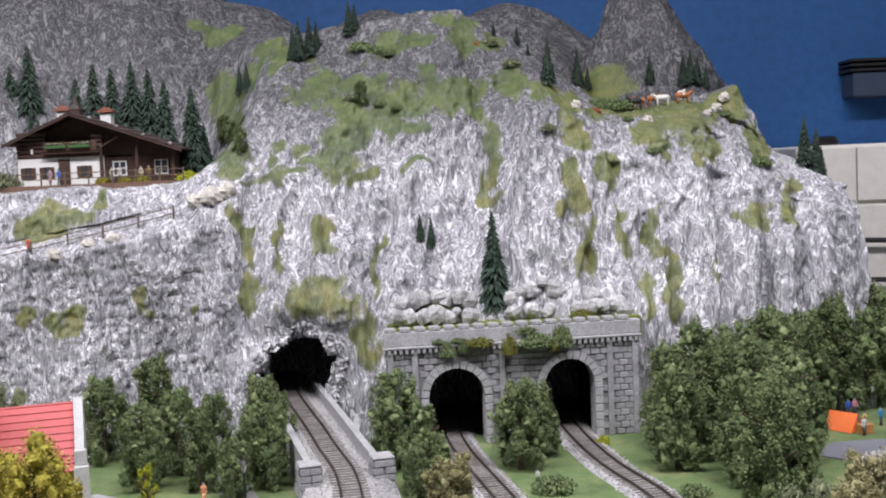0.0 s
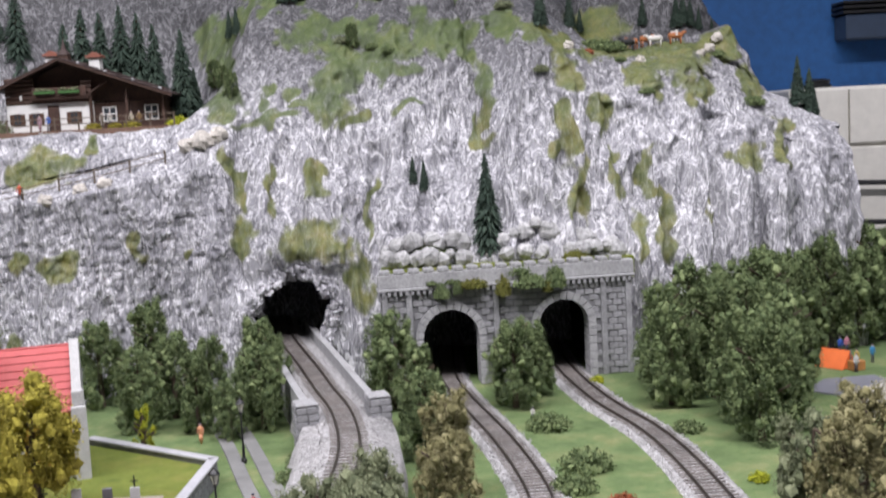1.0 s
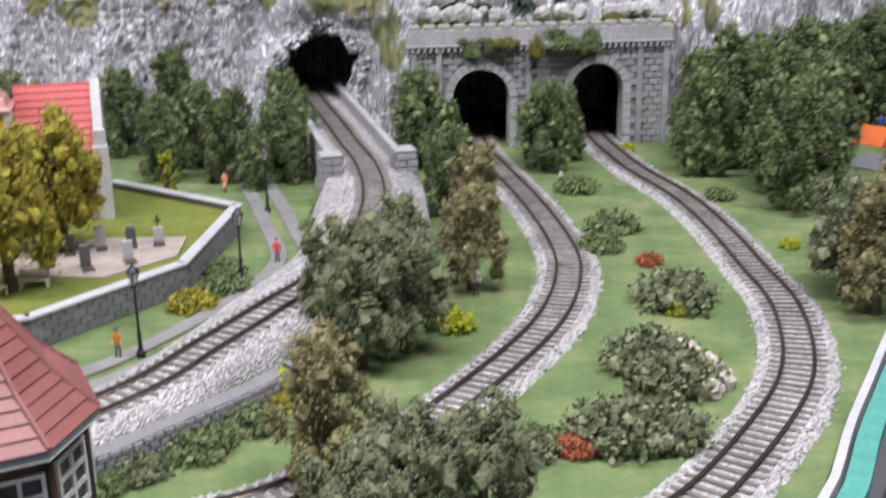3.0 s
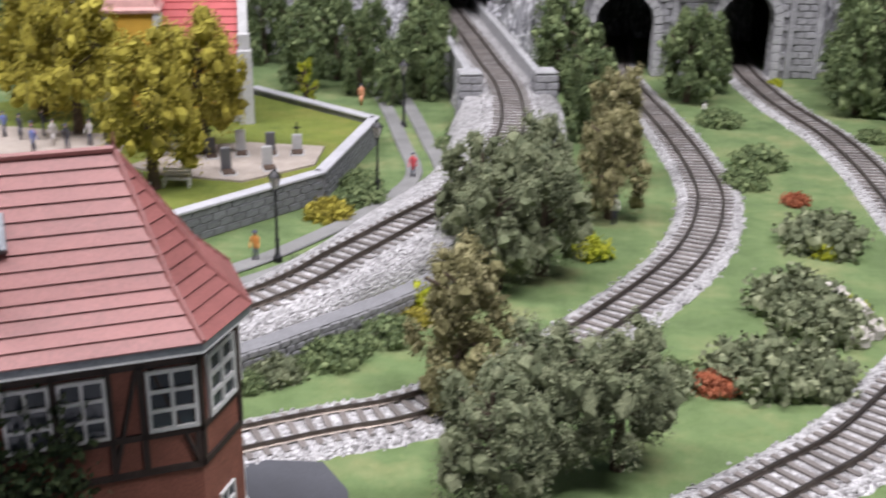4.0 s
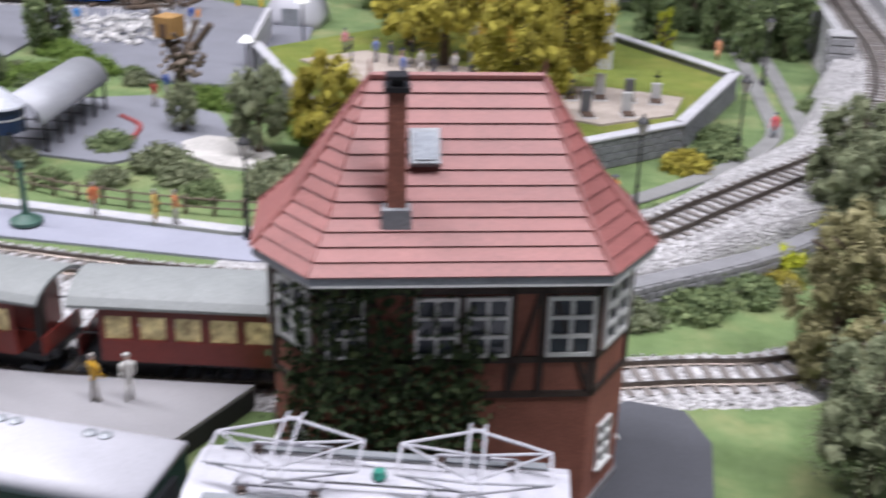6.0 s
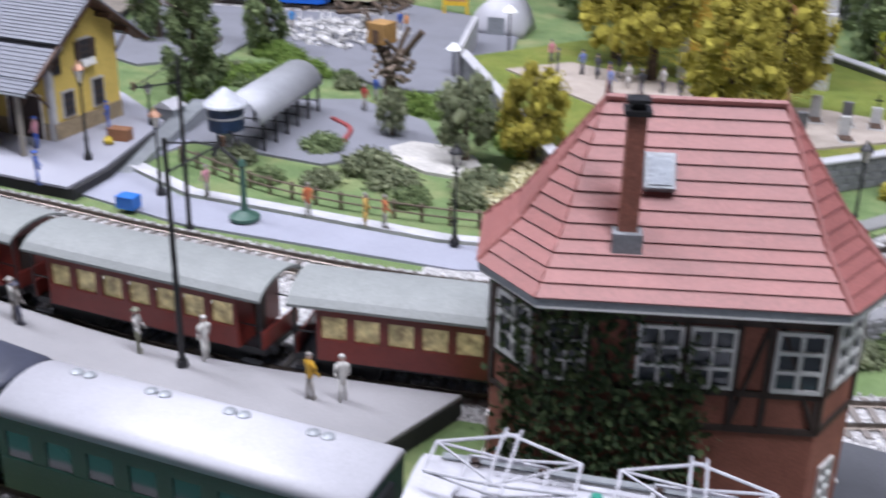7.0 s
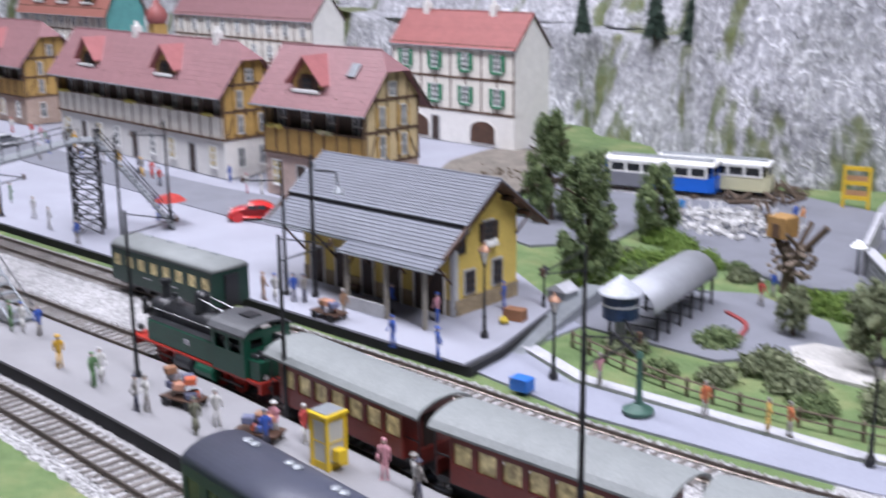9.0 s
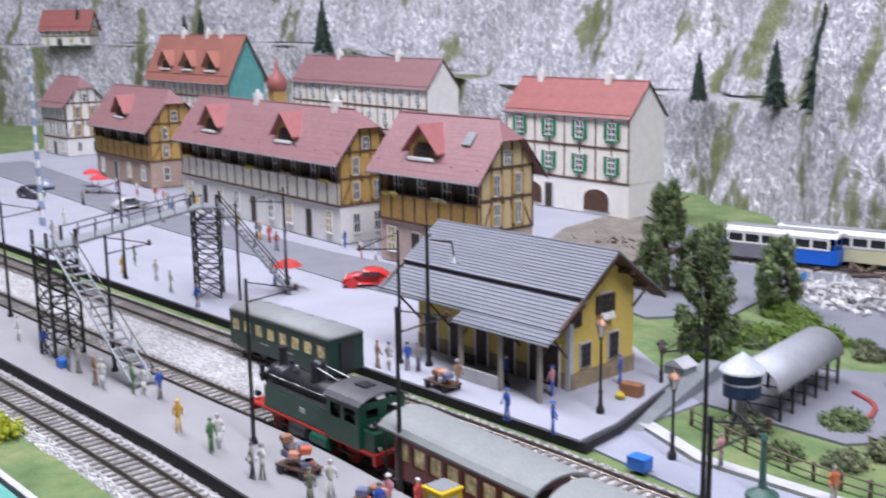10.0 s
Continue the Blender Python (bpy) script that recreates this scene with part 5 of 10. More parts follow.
bench(-0.283, 0.685, 0.0150, 10)
bench(-0.300, 0.665, 0.0150, 80)
for i, (x, y) in enumerate(((-0.385, 0.745), (-0.40, 0.755), (-0.412, 0.748), (-0.43, 0.765), (-0.445, 0.77), (-0.462, 0.762), (-0.375, 0.76), (-0.48, 0.785), (-0.42, 0.78), (-0.405, 0.735), (-0.355, 0.745))):
    figure(x, y, 0.0166, ((0.05, 0.05, 0.06), (0.55, 0.52, 0.5), (0.62, 0.25, 0.3), (0.08, 0.08, 0.1), (0.2, 0.25, 0.55))[i % 5], turn=i)


def chapel():
    c = thing("chapel", "yellow chapel with a red roof and a small tower", "church", at=pose(-0.289, 0.853, 0.0140, 0, 0, 17))
    ochre = plain("ochre_plaster", (0.62, 0.36, 0.05), 0.8, vary=0.12)
    red = plain("bright_red_roof", (0.52, 0.10, 0.10), 0.55, vary=0.12)
    part("wall", Shape().box(-0.058, -0.003, 0, 0.074, 0, 0.056), ochre, c)
    part("end_gable", Shape().prism([(-0.004, 0), (0.078, 0), (0.078, 0.068), (0.066, 0.080), (0.044, 0.102), (0.030, 0.102), (0.008, 0.080), (-0.004, 0.068)], -0.0035, 0.0035, Matrix.Rotation(math.pi / 2, 4, "Z")), PALE_STONE, c, "weathered grey end gable")
    part("buttress", Shape().box(-0.005, 0.006, -0.010, 0.0, 0, 0.058, bevel=0.0008).box(-0.004, 0.005, -0.007, 0.0, 0.058, 0.070, bevel=0.0008), PALE_STONE, c)
    courses(c, (-0.060, -0.005, 0.0535), (-0.0035, -0.005, 0.0535), (-0.0035, 0.037, 0.0985), (-0.060, 0.037, 0.0985), 9, red)
    courses(c, (-0.060, 0.079, 0.0535), (-0.0035, 0.079, 0.0535), (-0.0035, 0.037, 0.0985), (-0.060, 0.037, 0.0985), 5, red)
    part("ridge_cap", Shape().rod((-0.060, 0.037, 0.0990), (-0.0035, 0.037, 0.0990), 0.0012, 6), red, c)
    tower = part("tower", Shape().box(-0.101, -0.061, -0.010, 0.030, 0, 0.0865), ochre, c)
    for x, y in ((-0.101, -0.010), (-0.061, -0.010), (-0.061, 0.030), (-0.101, 0.030)):
        part("corner_stone", Shape().box(x - 0.0035, x + 0.0035, y - 0.0015, y + 0.0035, 0, 0.0868), PALE_STONE, tower)
    part("tower_eave", Shape().turned([(0.0315, 0.0868), (0.0320, 0.0890), (0.0270, 0.0910), (0.0250, 0.0960), (0.0170, 0.1015), (0.0120, 0.1030)], 4, pose(-0.081, 0.010, 0, 0, 0, 45)), plain("salmon_tiles", (0.62, 0.36, 0.33), 0.35), tower, "glossy salmon bell-shaped roof")
    part("tower_lantern", Shape().box(-0.092, -0.070, -0.001, 0.021, 0.1020, 0.130), plain("tower_shingle", (0.20, 0.12, 0.10), 0.7), tower)
    part("lantern_roof", Shape().turned([(0.019, 0.130), (0.014, 0.138), (0.004, 0.156), (0.0005, 0.172)], 8, pose(-0.081, 0.010, 0)), plain("tower_cap", (0.16, 0.09, 0.08), 0.6), tower)
    for i in range(2):
        window(c, Matrix.Translation((-0.046 + i * 0.027, -0.0005, 0.018)), 0.009, 0.022, 2, 3)
    part("plinth", Shape().box(-0.0585, -0.0025, -0.0015, 0.0755, 0, 0.006), PALE_STONE, c)


chapel()

# ---------------------------------------------------------------- roads and lanes
LANE = curve_points([(-0.232, 1.09, 0.0008), (-0.195, 0.99, 0.0008), (-0.158, 0.87, 0.0008), (-0.135, 0.785, 0.0008), (-0.145, 0.715, 0.0008), (-0.170, 0.65, 0.0008), (-0.205, 0.585, 0.0008), (-0.26, 0.525, 0.0008), (-0.34, 0.478, 0.0008)], 0.006)
LANE_GREY = plain("lane_gravel", (0.24, 0.24, 0.235), 0.9, fine=1200, coarse=40, vary=0.25)
for o in (-0.011, 0.009):
    setting("road", sweep(LANE, [(o - 0.006, 0.0), (o - 0.0055, 0.0008), (o + 0.0055, 0.0008), (o + 0.006, 0.0)]), LANE_GREY, "pale grey wheel track of a farm lane")
setting("road", Shape().slab([(-0.30, 0.470), (-0.345, 0.442), (-0.50, 0.404), (-0.60, 0.402), (-0.64, 0.43), (-0.648, 0.52), (-0.60, 0.52), (-0.590, 0.448), (-0.53, 0.434), (-0.372, 0.464), (-0.31, 0.492)], 0.0, 0.0016), ROAD, "lavender-grey road beside the tracks")
setting("pavement", Shape().slab([(-0.60, 0.452), (-0.53, 0.437), (-0.372, 0.467), (-0.300, 0.500), (-0.297, 0.508), (-0.372, 0.476), (-0.53, 0.446), (-0.60, 0.462)], 0.0, 0.0026), COPING, "narrow pale kerb path along the road")
rail_fence([(-0.575, 0.478, 0.0), (-0.48, 0.470, 0.0), (-0.379, 0.492, 0.0), (-0.31, 0.53, 0.0)])
# white boulders and figures beside the tracks
BOULDER = plain("white_rock", (0.66, 0.62, 0.56), 0.9, fine=400, coarse=80, vary=0.35, relief=0.8)


def boulder(x, y, z, r, seed, mat=BOULDER, label="rough pale boulder on the grass"):
    rng = random.Random(seed)
    s = Shape()
    nu, nv = 12, 8
    v, f = [], []
    o = rng.uniform(0, 50)
    for i in range(nv + 1):
        for j in range(nu):
            a, b = j * math.tau / nu, math.pi * i / nv
            d = Vector((math.sin(b) * math.cos(a), math.sin(b) * math.sin(a), math.cos(b)))
            k = r * (1 + 0.45 * noise.noise(d * 1.6 + Vector((o, o, 0))) + 0.2 * noise.noise(d * 4 + Vector((o, 0, o))))
            v.append((x + d.x * k, y + d.y * k, z + d.z * k * 0.85))
    f = [(i * nu + j, i * nu + (j + 1) % nu, (i + 1) * nu + (j + 1) % nu, (i + 1) * nu + j) for i in range(nv) for j in range(nu)]
    ob = new("boulder", s.add(v, f).mesh("boulder", mat))
    return tagged(ob, label, "boulder", "boulders")


for i, (x, y, r) in enumerate(((0.108, 0.592, 0.010), (0.117, 0.580, 0.008), (0.112, 0.548, 0.007), (0.123, 0.560, 0.006))):
    boulder(x, y, r * 0.5, r, i)
# rock pile above the portal: angular blocks in two heaps
def block(x, y, z, r, seed, mat):
    rng = random.Random(seed)
    s = Shape()
    tilt = Euler((rng.uniform(-0.5, 0.5), rng.uniform(-0.5, 0.5), rng.uniform(0, 6))).to_matrix()
    ring = [(math.cos(a), math.sin(a)) for a in sorted(rng.uniform(-0.35, 0.35) + k * math.tau / 6 for k in range(6))]
    v = []
    for w, k in ((-0.75, rng.uniform(0.6, 0.85)), (-0.2, 1.0), (0.35, rng.uniform(0.85, 1.0)), (0.75, rng.uniform(0.35, 0.6))):
        v += [tuple(Vector((x, y, z)) + tilt @ (Vector((c * k * rng.uniform(0.85, 1.12), d * k * rng.uniform(0.85, 1.12), w)) * r)) for c, d in ring]
    f = [tuple(range(6))[::-1], tuple(range(18, 24))] + [(6 * q + i, 6 * q + (i + 1) % 6, 6 * q + 6 + (i + 1) % 6, 6 * q + 6 + i) for q in range(3) for i in range(6)]
    ob = new("boulder", s.add(v, f).mesh("boulder", mat))
    return tagged(ob, "angular pale grey rock above the tunnel portal", "boulder", "boulders")


BLOCK = plain("broken_rock", (0.66, 0.66, 0.66), 0.85, fine=300, coarse=70, vary=0.45, relief=0.8, each=0.25)
rng = random.Random(41)
for i in range(46):
    u = (i % 23) / 22
    x = -0.058 + 0.245 * u + rng.uniform(-0.004, 0.004)
    if 0.032 < x < 0.062 or rng.random() < 0.14:
        continue
    layer = i // 23
    hump = max(0, 1 - abs(x - 0.098) * 22) + 0.4 * max(0, 1 - abs(x + 0.01) * 24)
    block(x, 1.172 + 0.118 * (x + 0.067) + layer * 0.016 + rng.uniform(-0.002, 0.004), 0.130 + layer * 0.011 + 0.018 * hump * layer + rng.uniform(-0.002, 0.005), rng.uniform(0.0062, 0.0128), 100 + i, BLOCK)
setting("ground", Shape().slab([(-0.068, 1.155), (0.20, 1.185), (0.20, 1.23), (-0.068, 1.215)], 0.10, 0.1225), MEADOW, "mossy shelf behind the portal battlement")
for kind, x, y, z, k in (("moss", 0.028, 1.150, 0.103, 0.9), ("dark", 0.085, 1.155, 0.100, 0.95), ("dark", 0.075, 1.165, 0.112, 0.8), ("dark", -0.015, 1.146, 0.108, 0.35), ("dark", 0.005, 1.148, 0.108, 0.35), ("moss", 0.14, 1.19, 0.122, 0.9), ("dark", -0.01, 1.21, 0.128, 1.2), ("dark", 0.01, 1.215, 0.13, 1.0)):
    shrub(kind, x, y, z, k, x * 40)
planted("s", 0.048, 1.215, 0.128, 1.12)
planted("t", -0.030, 1.250, 0.205, 0.36)
planted("t", -0.018, 1.250, 0.200, 0.36)
figure(-0.005, 0.705, 0.0, (0.75, 0.72, 0.66))
figure(-0.225, 0.98, 0.0, (0.75, 0.35, 0.2))
figure(-0.145, 0.775, 0.0, (0.65, 0.1, 0.12))
figure(-0.207, 0.603, 0.0, (0.75, 0.32, 0.08))
figure(0.072, 1.0, 0.0, (0.72, 0.70, 0.66), 0.013)

# ---------------------------------------------------------------- rolling stock
CAR_RED = plain("coach_red_brown", (0.19, 0.032, 0.024), 0.4, vary=0.18, relief=0.1)
LOCO_GREEN = plain("loco_green", (0.010, 0.070, 0.040), 0.35, vary=0.2, relief=0.1)
LOCO_BLACK = plain("loco_black", (0.022, 0.023, 0.026), 0.35, vary=0.3, relief=0.15)
LOCO_RED = plain("loco_red", (0.48, 0.035, 0.022), 0.4, vary=0.2, relief=0.1)
ROOF_GREY = plain("coach_roof_grey", (0.24, 0.255, 0.25), 0.6, vary=0.14)
ROOF_SILVER = plain("silver_roof", (0.46, 0.46, 0.50), 0.4, vary=0.08, relief=0.05)
DARK_GREEN = plain("coach_dark_green", (0.014, 0.045, 0.032), 0.4, vary=0.2)
STEEL = plain("bare_steel", (0.45, 0.45, 0.46), 0.3, 0.9)
WARM_PANE = plain("lit_pane", (0.85, 0.62, 0.32), 0.3, vary=0.6, coarse=90, fine=260, relief=0, emit=0.30)
DARK_PANE = glass_material("dark_pane", (0.02, 0.022, 0.025))


def along(line, s, length, lift=0.0056):
    """Pose of a vehicle whose front buffers stand s metres along the line, with its length behind."""
    p = curve_points(line, 0.002)
    d = np.concatenate([[0], np.cumsum(np.linalg.norm(np.diff(p, axis=0), axis=1))])
    at = lambda q: Vector([float(np.interp(q, d, p[:, k])) for k in range(3)])
    a, b = at(s - length * 0.15), at(s - length * 0.85)
    h = a - b
    m = Matrix.Translation((a + b) / 2 + Vector((0, 0, lift))) @ Matrix.Rotation(math.atan2(h.y, h.x), 4, "Z") @ Matrix.Rotation(-math.asin(h.z / h.length), 4, "Y")
    return m


def reach(line, x):
    """How far along the line it first comes to this x, on the run to the station."""
    p = curve_points(line, 0.002)
    d = np.concatenate([[0], np.cumsum(np.linalg.norm(np.diff(p, axis=0), axis=1))])
    i = next(i for i in range(len(p)) if p[i][0] <= x and p[i][1] < 0.55)
    return float(d[i])


def wheels(parent, xs, r, mat, rim=STEEL, half=0.0085):
    for x in xs:
        for s in (-1, 1):
            w = part("wheel", Shape().cyl(r, r, -0.0011, 0.0011, 16, pose(x, s * half, r, 90)), mat, parent)
            part("rim", Shape().cyl(r * 1.02, r * 0.98, 0.0011, 0.0014, 16, pose(x, s * half, r, 90 * s)), rim, w)


def coach(m, body, group, length=0.117, label="red-brown open-platform coach with a grey curved roof"):
    c = thing("passenger_coach", label, "railway coach", group, at=m)
    hl, hw, pf = length / 2, 0.0158, 0.011
    part("frame", Shape().box(-hl, hl, -0.013, 0.013, 0.0075, 0.0105), LOCO_BLACK, c)
    n = 7
    xs = np.linspace(-hl + pf, hl - pf, n + 1)
    gx = [q for x in xs for q in (max(x - 0.0016, -hl + pf), min(x + 0.0016, hl - pf))]
    for q in (-1, 1):
        shell = Shape().lattice(gx, [0.0105, 0.0195, 0.0300, 0.0335], q * hw - 0.0005, q * hw + 0.0005, lambda i, j: i % 2 == 0 or j != 1)
        part("side_wall", shell, body, c)
    for s in (-1, 1):
        for a, b in zip(xs, xs[1:]):
            w = part("window", Shape().box((a + b) / 2 - (b - a) / 2 + 0.0016, (a + b) / 2 + (b - a) / 2 - 0.0016, s * (hw - 0.0012) - 0.0002, s * (hw - 0.0012) + 0.0002, 0.0197, 0.0298), WARM_PANE, c)
            part("window_frame", Shape().box((a + b) / 2 - 0.0046, (a + b) / 2 + 0.0046, s * hw - 0.0003, s * hw + 0.0003, 0.0193, 0.0200), body, w)
        part("lettering", Shape().box(-0.014, -0.004, s * hw - 0.0002, s * hw + 0.0002, 0.0150, 0.0156).box(0.012, 0.024, s * hw - 0.0002, s * hw + 0.0002, 0.0138, 0.0144), COPING, c)
        for a in (-hl + 0.001, hl - 0.010):
            part("step", Shape().box(a, a + 0.009, s * 0.0150 - 0.0015, s * 0.0150 + 0.0015, 0.0045, 0.0053), LOCO_BLACK, c)
    for e in (-1, 1):
        part("end_wall", Shape().box(e * (hl - pf) - 0.0005, e * (hl - pf) + 0.0005, -hw, hw, 0.0105, 0.0345), body, c)
        part("platform_gate", Shape().box(e * (hl - 0.001) - 0.0004, e * (hl - 0.001) + 0.0004, -0.0145, 0.0145, 0.0105, 0.0180), body, c)
        part("door", Shape().box(e * (hl - pf + 0.0008) - 0.0003, e * (hl - pf + 0.0008) + 0.0003, -0.004, 0.004, 0.0115, 0.0290), TIMBER, c)
        for s in (-1, 1):
            part("railing", Shape().rod((e * (hl - 0.001), s * 0.0145, 0.0105), (e * (hl - 0.001), s * 0.0145, 0.0345), 0.0005, 5).rod((e * (hl - 0.001), s * 0.0145, 0.0215), (e * (hl - pf), s * 0.0145, 0.0215), 0.0004, 5), IRON, c)
            part("buffer", Shape().cyl(0.0021, 0.0021, 0, 0.0012, 10, pose(e * (hl + 0.003), s * 0.0095, 0.0095, 0, 90)).rod((e * hl, s * 0.0095, 0.0095), (e * (hl + 0.004), s * 0.0095, 0.0095), 0.0009, 6), LOCO_BLACK, c)
    roof = Shape()
    arc = [(y, 0.0345 + 0.0062 * (1 - (y / 0.0178) ** 2) ** 0.7) for y in np.linspace(-0.0178, 0.0178, 15)]
    prof = arc + [(y, z - 0.0012) for y, z in arc[::-1]]
    roof.prism(prof, -hl - 0.001, hl + 0.001, Matrix.Rotation(-math.pi / 2, 4, "Z"))
    part("roof", roof, ROOF_GREY, c, "dull grey curved roof")
    wheels(c, (-hl * 0.62 - 0.009, -hl * 0.62 + 0.009, hl * 0.62 - 0.009, hl * 0.62 + 0.009), 0.0052, LOCO_BLACK)
    for x in (-hl * 0.62, hl * 0.62):
        part("bogie", Shape().box(x - 0.014, x + 0.014, -0.0125, -0.0108, 0.003, 0.0075).box(x - 0.014, x + 0.014, 0.0108, 0.0125, 0.003, 0.0075), LOCO_BLACK, c)
    part("truss_rod", Shape().rod((-hl * 0.4, -0.012, 0.0075), (0, -0.012, 0.0035), 0.0005, 5).rod((hl * 0.4, -0.012, 0.0075), (0, -0.012, 0.0035), 0.0005, 5), LOCO_BLACK, c)
    return c


def steam_engine(m):
    e = thing("steam_locomotive", "green articulated tank engine with red frames and black boiler", "locomotive", at=m)
    hl = 0.0615
    part("footplate", Shape().box(-hl, hl, -0.0150, 0.0150, 0.0115, 0.0135, bevel=0.0004), LOCO_RED, e)
    for s in (-1, 1):
        part("buffer_beam", Shape().box(s * hl - 0.0012, s * hl + 0.0012, -0.0155, 0.0155, 0.0070, 0.0140, bevel=0.0004), LOCO_RED, e)
        for q in (-1, 1):
            part("buffer", Shape().rod((s * hl, q * 0.0100, 0.0105), (s * (hl + 0.0055), q * 0.0100, 0.0105), 0.0010, 8).cyl(0.0024, 0.0024, 0, 0.0009, 12, pose(s * (hl + 0.005), q * 0.0100, 0.0105, 0, 90)), LOCO_BLACK, e)
            lamp = part("headlamp", Shape().cyl(0.0018, 0.0018, 0, 0.003, 10, pose(s * (hl - 0.003), q * 0.0110, 0.0175 if s > 0 else 0.016, 0, 90 * s)), LOCO_BLACK, e)
            part("lens", Shape().cyl(0.0014, 0.0014, 0.003, 0.0033, 10, pose(s * (hl - 0.003), q * 0.0110, 0.0175 if s > 0 else 0.016, 0, 90 * s)), WHITE, lamp)
        tank = part("side_tank", Shape().box(-0.020, 0.047, s * 0.0090 - 0.0055, s * 0.0090 + 0.0055, 0.0135, 0.0265, bevel=0.0006), LOCO_GREEN, e, "long green side tank")
        part("tank_top", Shape().box(-0.020, 0.047, s * 0.0090 - 0.0050, s * 0.0090 + 0.0050, 0.0265, 0.0269), LOCO_BLACK, tank)
        part("number_plate", Shape().box(0.004, 0.009, s * 0.0146 - 0.0002, s * 0.0146 + 0.0002, 0.0195, 0.0225), COPING, tank)
        for x, r in ((0.027, 0.0), (-0.030, 0.0)):
            part("cylinder", Shape().cyl(0.0042, 0.0042, -0.008, 0.008, 14, pose(x + (-0.018 if x > 0 else 0.018), s * 0.0135, 0.0080, 0, 90)), LOCO_BLACK if x > 0 else LOCO_GREEN, e)
            part("side_rod", Shape().box(x - 0.011, x + 0.013, s * 0.0118 - 0.0004, s * 0.0118 + 0.0004, 0.0050, 0.0062), STEEL, e)
            part("bogie_frame", Shape().box(x - 0.020, x + 0.020, s * 0.0065 - 0.0008, s * 0.0065 + 0.0008, 0.0060, 0.0112), LOCO_RED, e)
    wheels(e, (0.040, 0.024, -0.018, -0.035), 0.0062, LOCO_RED)
    boiler = Matrix.Translation((0, 0, 0.0275)) @ Matrix.Rotation(math.pi / 2, 4, "Y")
    part("boiler", Shape().cyl(0.0085, 0.0085, -0.020, 0.040, 22, boiler), LOCO_BLACK, e, "glossy black boiler", True)
    part("smokebox", Shape().turned([(0.0092, 0.040), (0.0092, 0.054), (0.0080, 0.0552), (0.0066, 0.0565), (0.0020, 0.0575)], 22, boiler), LOCO_BLACK, e, "", True)
    part("chimney", Shape().turned([(0.0040, 0.0), (0.0030, 0.002), (0.0027, 0.009), (0.0036, 0.0105), (0.0034, 0.0125)], 16, pose(0.047, 0, 0.0350)), LOCO_BLACK, e, "tall black chimney")
    part("dome", Shape().turned([(0.0052, 0.0), (0.0047, 0.002), (0.0047, 0.0095), (0.0040, 0.0120), (0.0018, 0.0132)], 18, pose(0.010, 0, 0.0345)), LOCO_BLACK, e, "", True)
    part("bell", Shape().turned([(0.0004, 0), (0.0020, 0.0005), (0.0014, 0.003), (0.0004, 0.004)], 10, pose(0.030, 0.002, 0.0365)), STEEL, e)
    part("feed_pump", Shape().cyl(0.0016, 0.0016, 0, 0.010, 10, pose(0.0545, 0.0105, 0.0270)).cyl(0.0020, 0.0020, 0.003, 0.005, 10, pose(0.0545, 0.0105, 0.0270)), LOCO_BLACK, e)
    part("feed_pump", Shape().cyl(0.0016, 0.0016, 0, 0.008, 10, pose(0.0545, -0.0105, 0.0270)), LOCO_BLACK, e)
    part("whistle", Shape().cyl(0.0006, 0.0006, 0, 0.006, 6, pose(-0.014, 0.003, 0.0360)), STEEL, e)
    for s in (-1, 1):
        part("handrail", Shape().rod((0.05, s * 0.0088, 0.0315), (-0.02, s * 0.0088, 0.0315), 0.0003, 5), STEEL, e)
        part("steam_pipe", Shape().rod((0.010, s * 0.003, 0.0440), (-0.020, s * 0.004, 0.0410), 0.0004, 5), STEEL, e)
    cab = Shape()
    for s in (-1, 1):
        cab.box(-0.0495, -0.020, s * 0.0155 - 0.0005, s * 0.0155 + 0.0005, 0.0135, 0.0265)
        cab.box(-0.0495, -0.020, s * 0.0155 - 0.0005, s * 0.0155 + 0.0005, 0.0345, 0.0380)
        for x in (-0.0480, -0.0345, -0.0215):
            cab.box(x - 0.0016, x + 0.0016, s * 0.0155 - 0.0005, s * 0.0155 + 0.0005, 0.0265, 0.0345)
    for x in (-0.0495, -0.0200):
        cab.box(x - 0.0005, x + 0.0005, -0.0155, 0.0155, 0.0135, 0.0290)
        cab.box(x - 0.0005, x + 0.0005, -0.0155, 0.0155, 0.0345, 0.0385)
        cab.box(x - 0.0005, x + 0.0005, -0.0155, -0.0115, 0.0290, 0.0345).box(x - 0.0005, x + 0.0005, 0.0115, 0.0155, 0.0290, 0.0345).box(x - 0.0005, x + 0.0005, -0.0030, 0.0030, 0.0290, 0.0345)
    part("cab", cab, LOCO_GREEN, e, "green driver's cab with open windows")
    part("cab_interior", Shape().box(-0.047, -0.022, -0.0130, 0.0130, 0.0140, 0.0300), LOCO_BLACK, e)
    arc = [(y, 0.0378 + 0.0050 * (1 - (y / 0.0172) ** 2) ** 0.7) for y in np.linspace(-0.0172, 0.0172, 13)]
    part("cab_roof", Shape().prism(arc + [(y, z - 0.0010) for y, z in arc[::-1]], -0.0515, -0.0180, Matrix.Rotation(-math.pi / 2, 4, "Z")), plain("cab_roof_grey", (0.07, 0.072, 0.078), 0.45), e, "dark grey curved cab roof")
    part("roof_vent", Shape().box(-0.040, -0.030, -0.004, 0.004, 0.0425, 0.0436, bevel=0.0003), LOCO_BLACK, e)
    part("coal_bunker", Shape().box(-0.0605, -0.0500, -0.0140, 0.0140, 0.0135, 0.0250, bevel=0.0006), LOCO_GREEN, e)
    coal, rng = Shape(), random.Random(4)
